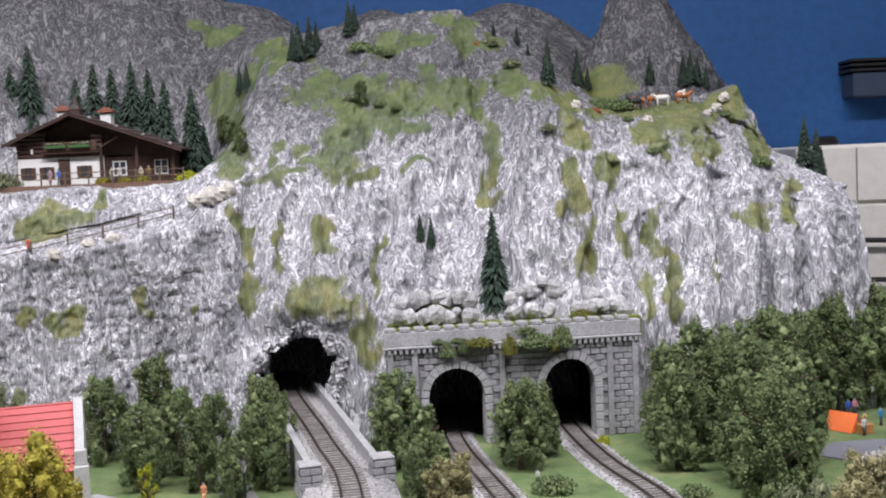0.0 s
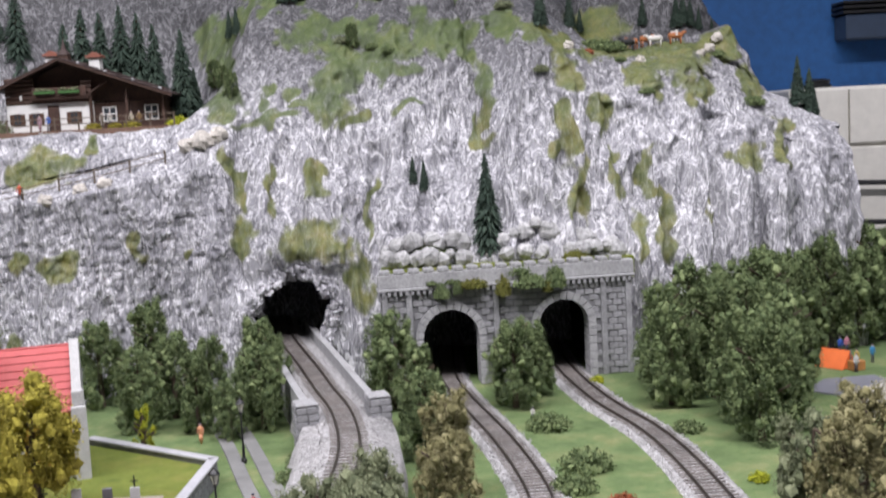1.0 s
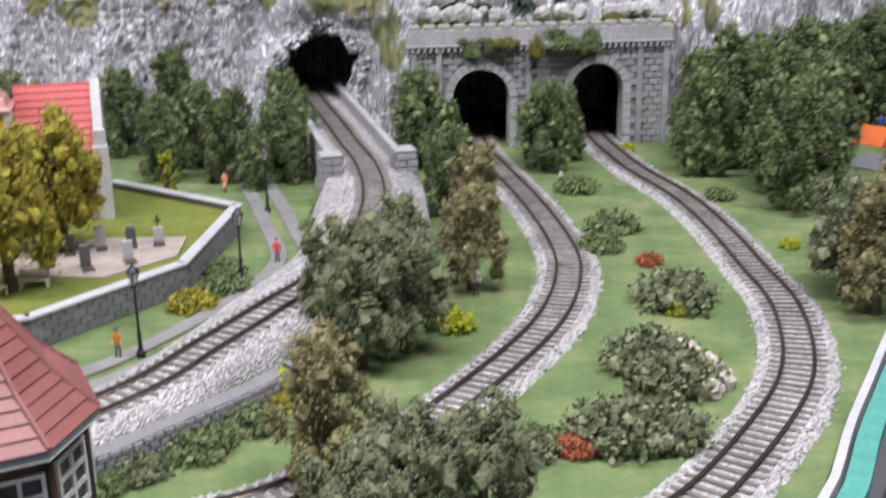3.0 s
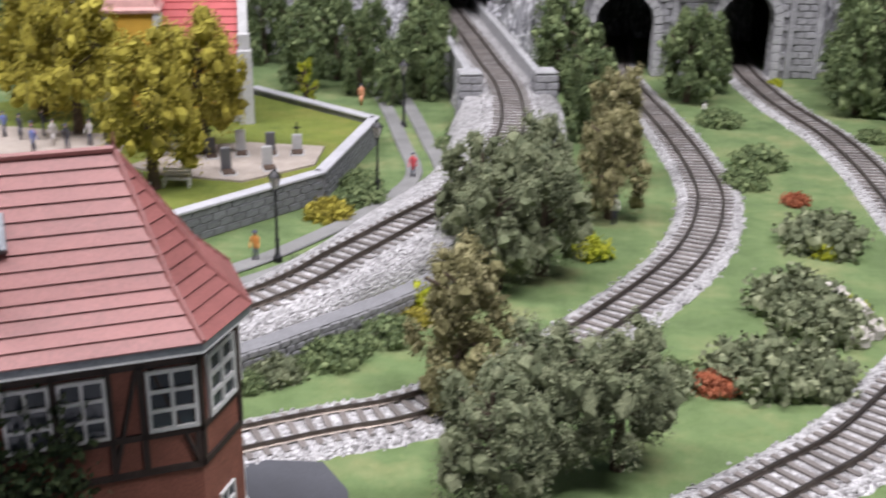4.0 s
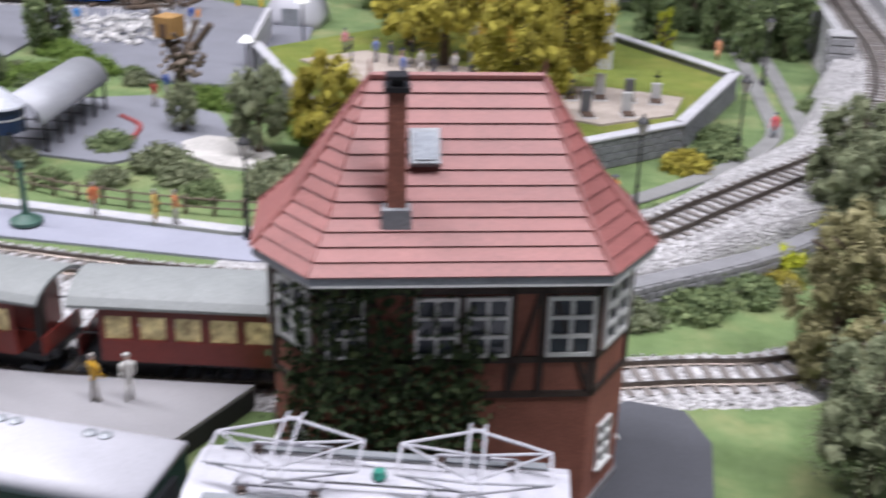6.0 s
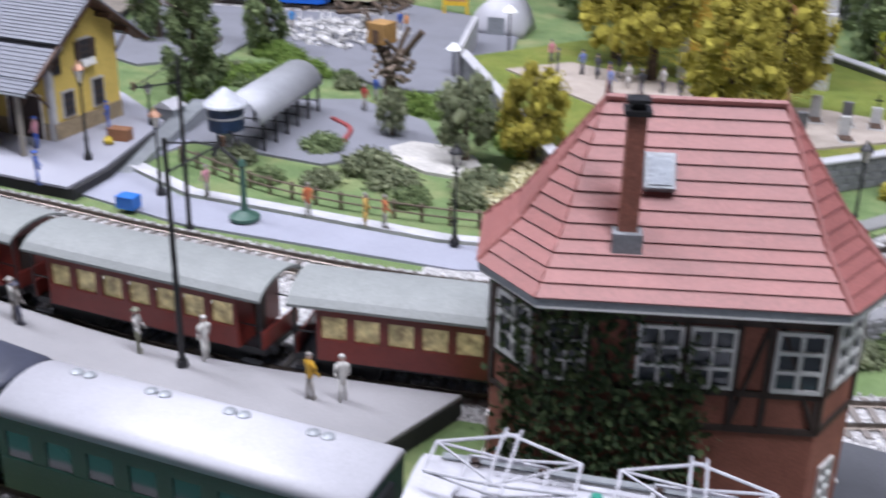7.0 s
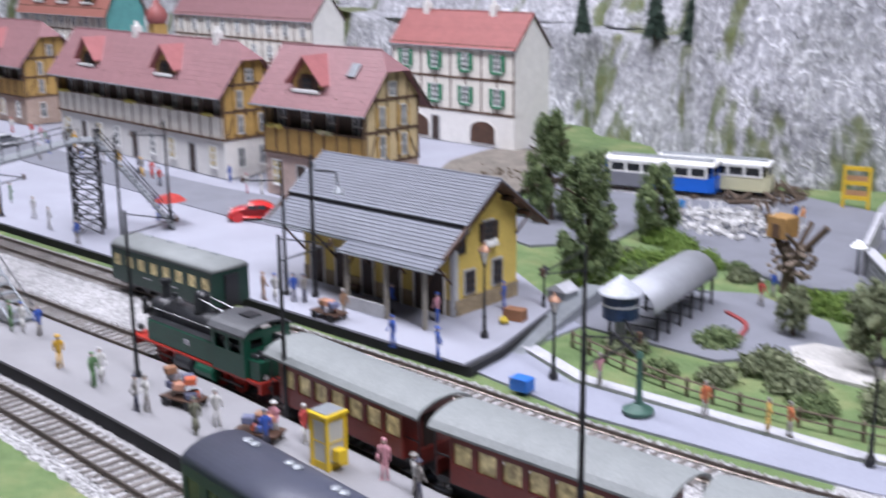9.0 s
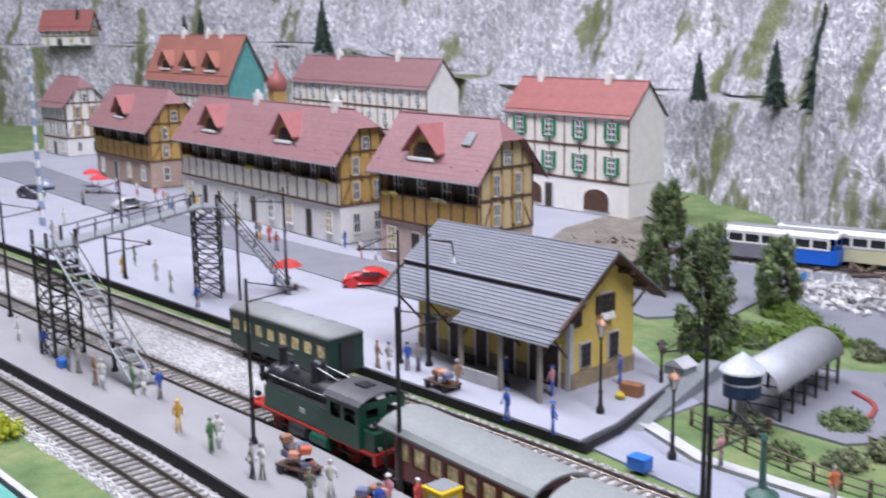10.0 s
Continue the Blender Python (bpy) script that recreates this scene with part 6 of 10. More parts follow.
    for _ in range(60):
        coal.lump((rng.uniform(-0.0595, -0.051), rng.uniform(-0.012, 0.012), 0.0250 + rng.uniform(0, 0.002)), 0.0016, rng=rng)
    tagged(part("coal", coal, LOCO_BLACK, e), kind="stuff")
    return e


S0 = reach(MID_LINE, -0.725)
steam_engine(along(MID_LINE, S0, 0.123))
s = S0 - 0.123 - 0.012
for i in range(3):
    coach(along(MID_LINE, s, 0.117), CAR_RED, "steam train coaches")
    s -= 0.117 + 0.009


PANTO = plain("pantograph_paint", (0.46, 0.46, 0.50), 0.5, vary=0.2)


def pantograph(parent, x):
    """A folded diamond collector on the roof."""
    z0 = 0.0445
    p = part("pantograph", Shape().box(x - 0.012, x + 0.012, -0.0105, -0.0097, z0, z0 + 0.0008).box(x - 0.012, x + 0.012, 0.0097, 0.0105, z0, z0 + 0.0008).box(x - 0.012, x - 0.0112, -0.0105, 0.0105, z0, z0 + 0.0008).box(x + 0.0112, x + 0.012, -0.0105, 0.0105, z0, z0 + 0.0008), PANTO, parent, "white folded pantograph")
    for s in (-1, 1):
        for a, b in ((-0.004, 0.021), (0.004, -0.021)):
            part("lower_arm", Shape().rod((x + a, s * 0.0095, z0 + 0.001), (x + b, s * 0.0075, z0 + 0.0052), 0.00045, 6), PANTO, p)
            part("upper_arm", Shape().rod((x + b, s * 0.0075, z0 + 0.0052), (x + a * 0.4, s * 0.0130, z0 + 0.0080), 0.0005, 6), PANTO, p)
    for a, b in ((-0.021, -1), (0.021, 1)):
        part("cross_tube", Shape().rod((x + a, -0.0075, z0 + 0.0052), (x + a, 0.0075, z0 + 0.0052), 0.0005, 6).rod((x + a, -0.0075, z0 + 0.0052), (x, 0.0125, z0 + 0.0080), 0.0004, 5), PANTO, p)
    for a in (-0.0022, 0.0022):
        part("collector_strip", Shape().rod((x + a, -0.0165, z0 + 0.0074), (x + a, -0.012, z0 + 0.0084), 0.00045, 6).rod((x + a, -0.012, z0 + 0.0084), (x + a, 0.012, z0 + 0.0084), 0.00045, 6).rod((x + a, 0.012, z0 + 0.0084), (x + a, 0.0165, z0 + 0.0074), 0.00045, 6), PANTO, p)
    for a in (-0.010, 0.010):
        for s in (-1, 1):
            part("insulator", Shape().turned([(0.0012, 0), (0.0018, 0.0008), (0.0010, 0.0014), (0.0016, 0.0022), (0.0009, 0.003)], 8, pose(x + a, s * 0.0100, z0 - 0.0028)), plain("insulator_brown", (0.10, 0.07, 0.06), 0.3) if "insulator_brown" not in bpy.data.materials else bpy.data.materials["insulator_brown"], p)


def electric_engine(m, length=0.134):
    e = thing("electric_locomotive", "dark green electric engine with a silver roof and two pantographs", "locomotive", at=m)
    hl, hw = length / 2, 0.0170
    part("body", Shape().slab([(-hl + 0.004, -hw), (hl - 0.004, -hw), (hl, -hw + 0.005), (hl, hw - 0.005), (hl - 0.004, hw), (-hl + 0.004, hw), (-hl, hw - 0.005), (-hl, -hw + 0.005)], 0.0085, 0.0375), DARK_GREEN, e)
    part("frame", Shape().box(-hl, hl, -0.014, 0.014, 0.0045, 0.0085), LOCO_BLACK, e)
    arc = [(-hw - 0.0004, 0.0370), (-hw + 0.0015, 0.0395), (-0.0095, 0.0418), (0.0, 0.0425), (0.0095, 0.0418), (hw - 0.0015, 0.0395), (hw + 0.0004, 0.0370)]
    part("roof", Shape().prism(arc, -hl, hl, Matrix.Rotation(-math.pi / 2, 4, "Z")), ROOF_SILVER, e, "pale silver roof")
    for s in (-1, 1):
        part("walkway", Shape().box(-hl + 0.006, hl - 0.006, s * 0.0125 - 0.0014, s * 0.0125 + 0.0014, 0.0416, 0.0422), GREY_METAL, e)
        for x in np.linspace(-hl + 0.024, hl - 0.024, 5):
            w = part("side_window", Shape().box(x - 0.0055, x + 0.0055, s * hw - 0.0003, s * hw + 0.0003, 0.0260, 0.0330), GREY_METAL, e)
            part("pane", Shape().box(x - 0.0046, x + 0.0046, s * hw - 0.0005, s * hw + 0.0005, 0.0268, 0.0322), DARK_PANE, w)
        part("stripe", Shape().box(-hl + 0.004, hl - 0.004, s * hw - 0.0002, s * hw + 0.0002, 0.0350, 0.0356), COPING, e)
        for q in (-1, 1):
            part("cab_window", Shape().box(s * hl - 0.0003, s * hl + 0.0003, q * 0.0055 - 0.0040, q * 0.0055 + 0.0040, 0.0265, 0.0335), DARK_PANE, e)
            part("buffer", Shape().rod((s * hl, q * 0.0100, 0.0100), (s * (hl + 0.005), q * 0.0100, 0.0100), 0.0010, 8).cyl(0.0024, 0.0024, 0, 0.0009, 12, pose(s * (hl + 0.005), q * 0.0100, 0.0100, 0, 90)), LOCO_BLACK, e)
    part("roof_horn", Shape().turned([(0.0016, 0), (0.0022, 0.0012), (0.0016, 0.0030)], 10, pose(0.0, 0.0, 0.0424)), plain("roof_switch_green", (0.03, 0.22, 0.16), 0.5), e)
    part("roof_cable", Shape().rod((-0.03, 0.006, 0.0445), (0.03, 0.006, 0.0445), 0.0004, 5).rod((-0.03, -0.006, 0.0445), (0.03, -0.006, 0.0445), 0.0004, 5), STEEL, e)
    pantograph(e, 0.0265)
    pantograph(e, -0.0265)
    wheels(e, (-0.040, -0.025, 0.025, 0.040), 0.0060, LOCO_BLACK)


def express_coach(m, roof, length, label, glazing=DARK_PANE):
    c = thing("passenger_coach", label, "railway coach", "express coaches", at=m)
    hl, hw = length / 2, 0.0168
    part("lower_panel", Shape().box(-hl, hl, -hw, hw, 0.0085, 0.0215, bevel=0.0004), DARK_GREEN, c)
    part("upper_panel", Shape().box(-hl, hl, -hw, hw, 0.0315, 0.0370), DARK_GREEN, c)
    xs = np.linspace(-hl, hl, 9)
    for x in xs:
        part("window_pillar", Shape().box(max(-hl, x - 0.003), min(hl, x + 0.003), -hw + 0.0001, hw - 0.0001, 0.0214, 0.0316), DARK_GREEN, c)
    for s in (-1, 1):
        for a, b in zip(xs, xs[1:]):
            part("window", Shape().box(a + 0.003, b - 0.003, s * (hw - 0.0008) - 0.0002, s * (hw - 0.0008) + 0.0002, 0.0216, 0.0314), glazing, c)
        part("lettering", Shape().box(-0.02, -0.008, s * hw - 0.0002, s * hw + 0.0002, 0.0165, 0.0172).box(0.01, 0.02, s * hw - 0.0002, s * hw + 0.0002, 0.0165, 0.0172), COPING, c)
    arc = [(y, 0.0366 + 0.0072 * (1 - (y / 0.0172) ** 2) ** 0.6) for y in np.linspace(-0.0172, 0.0172, 17)]
    part("roof", Shape().prism(arc, -hl - 0.0006, hl + 0.0006, Matrix.Rotation(-math.pi / 2, 4, "Z")), roof, c, "smooth curved roof", True)
    for x in np.linspace(-hl + 0.02, hl - 0.02, 4):
        part("roof_vent", Shape().turned([(0.0009, 0), (0.0022, 0.0004), (0.0022, 0.0012), (0.0008, 0.0018)], 10, pose(x, -0.006, 0.0428)).turned([(0.0009, 0), (0.0022, 0.0004), (0.0022, 0.0012), (0.0008, 0.0018)], 10, pose(x + 0.005, -0.006, 0.0428)), GREY_METAL, c)
    part("frame", Shape().box(-hl + 0.002, hl - 0.002, -0.0125, 0.0125, 0.0050, 0.0085), LOCO_BLACK, c)
    for e in (-1, 1):
        part("gangway", Shape().box(e * hl - 0.002, e * hl + 0.002, -0.006, 0.006, 0.0095, 0.0335), LOCO_BLACK, c)
    wheels(c, (-hl + 0.014, -hl + 0.032, hl - 0.032, hl - 0.014), 0.0052, LOCO_BLACK)


ROOF_DARK = plain("dark_roof", (0.065, 0.07, 0.10), 0.4, vary=0.15)
S1 = reach(OUTER_LINE, -0.225)
electric_engine(along(OUTER_LINE, S1, 0.106), 0.106)
s = S1 + 0.010 + 0.128
for roof, label in ((ROOF_SILVER, "dark green coach with a bright silver roof"), (ROOF_DARK, "dark coach with a blue-black roof")):
    express_coach(along(OUTER_LINE, s, 0.128), roof, 0.128, label)
    s += 0.128 + 0.008
express_coach(along(UPPER_LINE, reach(UPPER_LINE, -0.872), 0.118) @ Matrix.Diagonal((1, 0.92, 0.86, 1)), ROOF_GREY, 0.118, "old green coach with a grey roof at the far platform", WARM_PANE)

# ---------------------------------------------------------------- station platforms and town ground
def strip(line_a, off_a, line_b, off_b, x0, x1, z0, z1, name, mat, label, side=None):
    """A slab between two lines, each moved sideways, from x0 down to x1."""
    def edge(line, off):
        p = curve_points(line, 0.01)
        n = sides(p)
        return [(float(q[0] + m[0] * off), float(q[1] + m[1] * off)) for q, m in zip(p, n) if x1 < q[0] < x0 and q[1] < 0.52]
    a, b = edge(line_a, off_a), edge(line_b, off_b)
    return setting(name, Shape().slab(a + b[::-1], z0, z1), mat, label)


DARK_EDGE = plain("platform_edge_black", (0.025, 0.025, 0.028), 0.8, vary=0.3)
strip(MID_LINE, 0.019, OUTER_LINE, -0.0215, -0.27, -2.3, 0.0, 0.0084, "pavement", DARK_EDGE, "black side walls of the island platform")
strip(MID_LINE, 0.0185, OUTER_LINE, -0.0210, -0.268, -2.31, 0.0084, 0.0100, "pavement", PLATFORM, "pale concrete island platform")
setting("pavement", Shape().slab([(-0.575, 0.395), (-0.64, 0.384), (-0.80, 0.358), (-1.2, 0.290), (-2.2, 0.13), (-2.4, 0.55), (-2.3, 0.95), (-1.3, 1.0), (-1.08, 0.95), (-0.92, 0.74), (-0.90, 0.60), (-0.70, 0.545), (-0.625, 0.515), (-0.585, 0.43)], 0.0, 0.0070), DARK_EDGE, "dark edging under the station square")
setting("pavement", Shape().slab([(-0.578, 0.393), (-0.64, 0.3825), (-0.80, 0.3565), (-1.2, 0.2885), (-2.2, 0.1285), (-2.4, 0.55), (-2.3, 0.95), (-1.3, 1.0), (-1.08, 0.95), (-0.92, 0.74), (-0.90, 0.60), (-0.70, 0.545), (-0.628, 0.515), (-0.588, 0.43)], 0.0070, 0.0085), PLAZA, "pale lavender-grey station square")
setting("road", Shape().slab([(-0.86, 0.50), (-1.00, 0.470), (-1.5, 0.415), (-2.2, 0.36), (-2.2, 0.46), (-1.5, 0.478), (-1.14, 0.525), (-1.05, 0.545), (-0.88, 0.545)], 0.0085, 0.0095), PAVING, "darker paved street before the houses")
setting("road", Shape().slab([(-0.60, 0.51), (-0.50, 0.525), (-0.46, 0.60), (-0.50, 0.64), (-0.57, 0.655), (-0.645, 0.60), (-0.640, 0.52)], 0.0, 0.0018), PAVING, "grey asphalt yard under the round-roofed shelter")
setting("road", Shape().slab([(-0.56, 0.69), (-0.50, 0.735), (-0.53, 0.80), (-0.60, 0.95), (-0.75, 0.965), (-0.93, 0.93), (-1.02, 0.85), (-0.93, 0.78), (-0.78, 0.79), (-0.66, 0.71)], 0.0, 0.0020), PAVING, "grey asphalt yard beneath the cliff")
setting("ground", Shape().slab([(-0.412, 0.556), (-0.44, 0.551), (-0.470, 0.560), (-0.486, 0.578), (-0.480, 0.596), (-0.455, 0.602), (-0.43, 0.594), (-0.415, 0.578)], 0.0, 0.0022), plain("white_sand", (0.55, 0.53, 0.50), 0.9, fine=500, coarse=60, vary=0.25), "patch of white gravel in the garden")


DIRT = plain("yard_dirt", (0.25, 0.22, 0.185), 0.9, fine=500, coarse=45, vary=0.4, relief=0.7)
setting("ground", Shape().slab([(-1.13, 0.885), (-1.10, 0.80), (-1.02, 0.70), (-0.905, 0.66), (-0.915, 0.735), (-1.00, 0.86), (-1.075, 0.948)], 0.0070, 0.0096), DIRT, "brown gravelly ground behind the station")
setting("ground", Shape().slab([(-1.06, 0.955), (-0.985, 0.868), (-0.905, 0.735), (-0.895, 0.640), (-0.775, 0.625), (-0.740, 0.690), (-0.775, 0.785), (-0.93, 0.930)], 0.0, 0.0022), PAVING, "grey yard ground below the cliff")


# ---------------------------------------------------------------- houses
CREAM = plain("cream_plaster", (0.80, 0.76, 0.68), 0.85, vary=0.14)
OCHRE = plain("ochre_panels", (0.52, 0.33, 0.10), 0.8, vary=0.22)
OFFWHITE = plain("offwhite_plaster", (0.80, 0.78, 0.74), 0.85, vary=0.12)
PINK_ROOF = plain("pink_red_roof", (0.31, 0.162, 0.17), 0.55, vary=0.16, fine=500, each=0.08)
RED_ROOF = plain("bright_tile_roof", (0.36, 0.115, 0.105), 0.55, vary=0.18, fine=500, each=0.08)
TEAL_WALL = plain("teal_gable", (0.13, 0.38, 0.36), 0.8)
GREEN_SHUTTER = plain("green_shutter", (0.02, 0.20, 0.09), 0.6)
BROWN_TIMBER = plain("brown_timber", (0.13, 0.075, 0.045), 0.75, vary=0.3)

GALLERY_WALL = plain("gallery_boards", (0.115, 0.080, 0.058), 0.8, vary=0.35)
DORMER_RED = plain("dormer_tiles", (0.37, 0.135, 0.135), 0.55, vary=0.16, fine=500)


def house(name, label, x, y, turn, L, D, H, ridge, lower, upper, roof, floors=3, cols=6, timber=BROWN_TIMBER, over=0.007, dormers=(), shutters=None, gable=None, z=0.0095, chimneys=(), n_course=14, gallery=None, hip=0.0, arches=(), skylight=None):
    """A gabled house; its front runs along x from the given corner, the ridge above. gallery: material of a railed gallery on the upper floor; hip: clipped gable on the right."""
    h = thing(name, label, "house", "town houses", at=pose(x, y, z, 0, 0, turn))
    fh = H * 0.42 if gallery else H / floors
    rec = 0.010 if gallery else 0.0
    part("lower_wall", Shape().box(0, L, 0, D, 0, fh), lower, h)
    part("upper_wall", Shape().box(0, L, rec, D, fh, H), GALLERY_WALL if gallery else upper, h)
    zc = H + (ridge - H) * 0.58
    yc = D / 2 * 0.58

    def end_wall(x0, clip):
        o = [(0, fh), (D, fh), (D, H)] + ([(D - yc, zc - 0.001), (yc, zc - 0.001)] if clip else [(D / 2, ridge - 0.001)]) + [(0, H)]
        n = len(o)
        v = [(x0 - 0.0004, a, b) for a, b in o] + [(x0 + 0.0004, a, b) for a, b in o]
        f = [tuple(range(n))[::-1], tuple(range(n, 2 * n))] + [(i, (i + 1) % n, n + (i + 1) % n, n + i) for i in range(n)]
        part("gable_wall", Shape().add(v, f), gable or upper, h)

    end_wall(0.0, False)
    end_wall(L, hip > 0)
    slope = (ridge - H) / (D / 2)
    drop = over * slope
    for s in (0, 1):
        at = (lambda q: q) if s == 0 else (lambda q: D - q)
        if hip:
            k = max(3, int(n_course * 0.6))
            courses(h, (-over, at(-over), H - drop), (L + over, at(-over), H - drop), (L + over, at(yc), zc), (-over, at(yc), zc), k, roof, lift=0.00012)
            courses(h, (-over, at(yc), zc), (L + over, at(yc), zc), (L - hip, D / 2, ridge), (-over, D / 2, ridge), n_course - k, roof, lift=0.00012)
        else:
            courses(h, (-over, at(-over), H - drop), (L + over, at(-over), H - drop), (L + over, D / 2, ridge), (-over, D / 2, ridge), n_course, roof, lift=0.00012)
    if hip:
        courses(h, (L + over, yc, zc), (L + over, D - yc, zc), (L - hip, D / 2, ridge), (L - hip, D / 2, ridge), 5, roof, lift=0.00012)
    part("ridge_cap", Shape().rod((-over, D / 2, ridge + 0.0006), (L - hip if hip else L + over, D / 2, ridge + 0.0006), 0.0010, 6), roof, h)
    for x0, top in ((-over, 1.0), (L + over - 0.0012, 0.58 if hip else 1.0)):
        ya, za = D / 2 * top + (-over) * (1 - top), H - drop + (ridge - H + drop) * top
        for s in (0, 1):
            y0, y1 = (-over, ya) if s == 0 else (D + over, D - ya)
            v = [(x0 + e, q, w) for e in (0, 0.0012) for q, w in ((y0, H - drop - 0.003), (y1, za - 0.003), (y1, za - 0.0002), (y0, H - drop - 0.0002))]
            part("barge_board", Shape().add(v, [(0, 1, 2, 3), (7, 6, 5, 4), (0, 4, 5, 1), (1, 5, 6, 2), (2, 6, 7, 3), (3, 7, 4, 0)]), TIMBER, h)
    part("gutter", Shape().rod((-over, -over - 0.0006, H - drop - 0.0008), (L + over, -over - 0.0006, H - drop - 0.0008), 0.0009, 6), GREY_METAL, h)
    plain_gable = gable is not None
    if timber and not plain_gable:
        for zz in (fh, (fh + H) / 2, H - 0.001):
            part("timber_beam", Shape().box(L + 0.0002, L + 0.0014, 0, D, zz - 0.0012, zz + 0.0012), timber, h)
        for yy in np.linspace(0.001, D - 0.001, 6):
            top = min(zc if hip else ridge, H + (ridge - H) * (1 - abs(yy - D / 2) / (D / 2))) - 0.002
            part("timber_post", Shape().box(L + 0.0002, L + 0.0013, yy - 0.0008, yy + 0.0008, fh, top), timber, h)
        for a, b in ((0.05, 0.22), (0.95, 0.78), (0.36, 0.44), (0.64, 0.56)):
            part("timber_brace", Shape().rod((L + 0.0008, D * a, fh + 0.002), (L + 0.0008, D * b, (fh + H) / 2 - 0.002), 0.0008, 5), timber, h)
        for i in range(2):
            for z0, hh in ((fh * 1.12, (H - fh) * 0.34), (fh + (H - fh) * 0.56, (H - fh) * 0.32)):
                cy = D * (0.30 + 0.40 * i)
                window(h, pose(L + 0.0014, cy, z0, 0, 0, 90), 0.0075, hh, 2, 2)
                for s in (-1, 1):
                    part("shutter", Shape().box(L + 0.0012, L + 0.0022, cy + s * 0.0060 - 0.0019, cy + s * 0.0060 + 0.0019, z0, z0 + hh), OCHRE, h)
        window(h, pose(L + 0.0014, D * 0.5, H + 0.002, 0, 0, 90), 0.008, (ridge - H) * 0.30, 2, 2)
    if not plain_gable:
        for i in range(2):
            window(h, pose(L + 0.0006, D * (0.3 + 0.4 * i), fh * 0.26, 0, 0, 90), 0.008, fh * 0.5, 2, 2, sill=WHITE)
    if gallery:
        zb = fh + (H - fh) * 0.42
        part("gallery_floor", Shape().box(-0.001, L + 0.001, -0.003, rec + 0.001, fh - 0.0012, fh + 0.0010), timber, h)
        part("gallery_front", Shape().box(0, L, -0.0014, 0.0002, fh + 0.0010, zb), gallery, h, "railing band of the gallery")
        part("gallery_rail", Shape().box(-0.0005, L + 0.0005, -0.0026, 0.0008, zb, zb + 0.0016), timber, h)
        for xx in np.linspace(0.0012, L - 0.0012, cols * 2 + 1):
            part("timber_post", Shape().box(xx - 0.0008, xx + 0.0008, -0.0022, -0.0006, fh, zb), timber, h)
        for xx in np.linspace(0.0012, L - 0.0012, cols + 1):
            part("gallery_post", Shape().box(xx - 0.0010, xx + 0.0010, -0.0012, 0.0008, zb, H), timber, h)
            part("gallery_brace", Shape().rod((xx, -0.0002, H - 0.006), (min(L, xx + 0.006), -0.0002, H - 0.0006), 0.0007, 5), timber, h)
        for i in range(cols):
            cx = L * (i + 0.5) / cols
            window(h, pose(cx, rec - 0.0006, fh + (H - fh) * 0.26), L / cols * 0.36, (H - fh) * 0.60, 2, 2, OFFWHITE)
            if i % 2 == 0:
                b, rng = Shape(), random.Random(i + int(L * 1000))
                for _ in range(22):
                    b.lump((cx + rng.uniform(-0.012, 0.012), -0.0035 + rng.uniform(-0.001, 0.001), zb + 0.001 + rng.uniform(-0.001, 0.002)), rng.uniform(0.0010, 0.0019), rng=rng)
                part("flower_trough", b, FLOWERS[i // 2 % 2], h, "row of balcony flowers")
    elif timber:
        for k in range(1, floors + 1):
            zz = min(H - 0.001, k * fh)
            part("timber_beam", Shape().box(-0.0008, L + 0.0008, -0.0008, 0.0004, zz - 0.0013, zz + 0.0013), timber, h)
        for xx in np.linspace(0.001, L - 0.001, cols * 2 + 1):
            part("timber_post", Shape().box(xx - 0.0009, xx + 0.0009, -0.0007, 0.0004, fh, H), timber, h)
    for k in range(1 if gallery else floors):
        for i in range(cols):
            cx, ww, hh = L * (i + 0.5) / cols, min(0.012, L / cols * 0.42), fh * (0.56 if k == 0 else 0.5)
            if k == 0 and any(abs(cx - L * q) < L / cols * 0.6 for q in arches):
                continue
            door = k == 0 and i % 3 == 1
            z0 = 0.0006 if door else k * fh + fh * 0.26
            hh = fh * 0.74 if door else hh
            if door:
                d = part("door", Shape().box(cx - ww / 2, cx + ww / 2, -0.0010, 0.0004, z0, z0 + hh, bevel=0.0002), TIMBER, h)
                part("door_frame", Shape().lattice([cx - ww / 2 - 0.0012, cx - ww / 2, cx + ww / 2, cx + ww / 2 + 0.0012], [z0, z0 + hh, z0 + hh + 0.0014], -0.0014, 0.0002, lambda a, b: a != 1 or b == 1), PALE_STONE, d)
            else:
                win = window(h, pose(cx, -0.0012, z0), ww, hh, 2, 3, WHITE, sill=WHITE if k == 0 else None)
                if k == 0 and i % 2 == 0:
                    part("curtain", Shape().box(-ww * 0.47, -ww * 0.14, -0.0002, 0.0000, hh * 0.05, hh * 0.95).box(ww * 0.14, ww * 0.47, -0.0002, 0.0000, hh * 0.05, hh * 0.95), CURTAIN, win, "pale yellow curtains")
            if shutters and k:
                for s in (-1, 1):
                    part("shutter", Shape().box(cx + s * (ww * 0.78) - ww * 0.24, cx + s * (ww * 0.78) + ww * 0.24, -0.0020, -0.0010, z0, z0 + hh), shutters, h)
                part("flower_box", Shape().box(cx - ww * 0.7, cx + ww * 0.7, -0.0042, -0.0014, z0 - 0.003, z0 - 0.0006, bevel=0.0004), shutters, h)
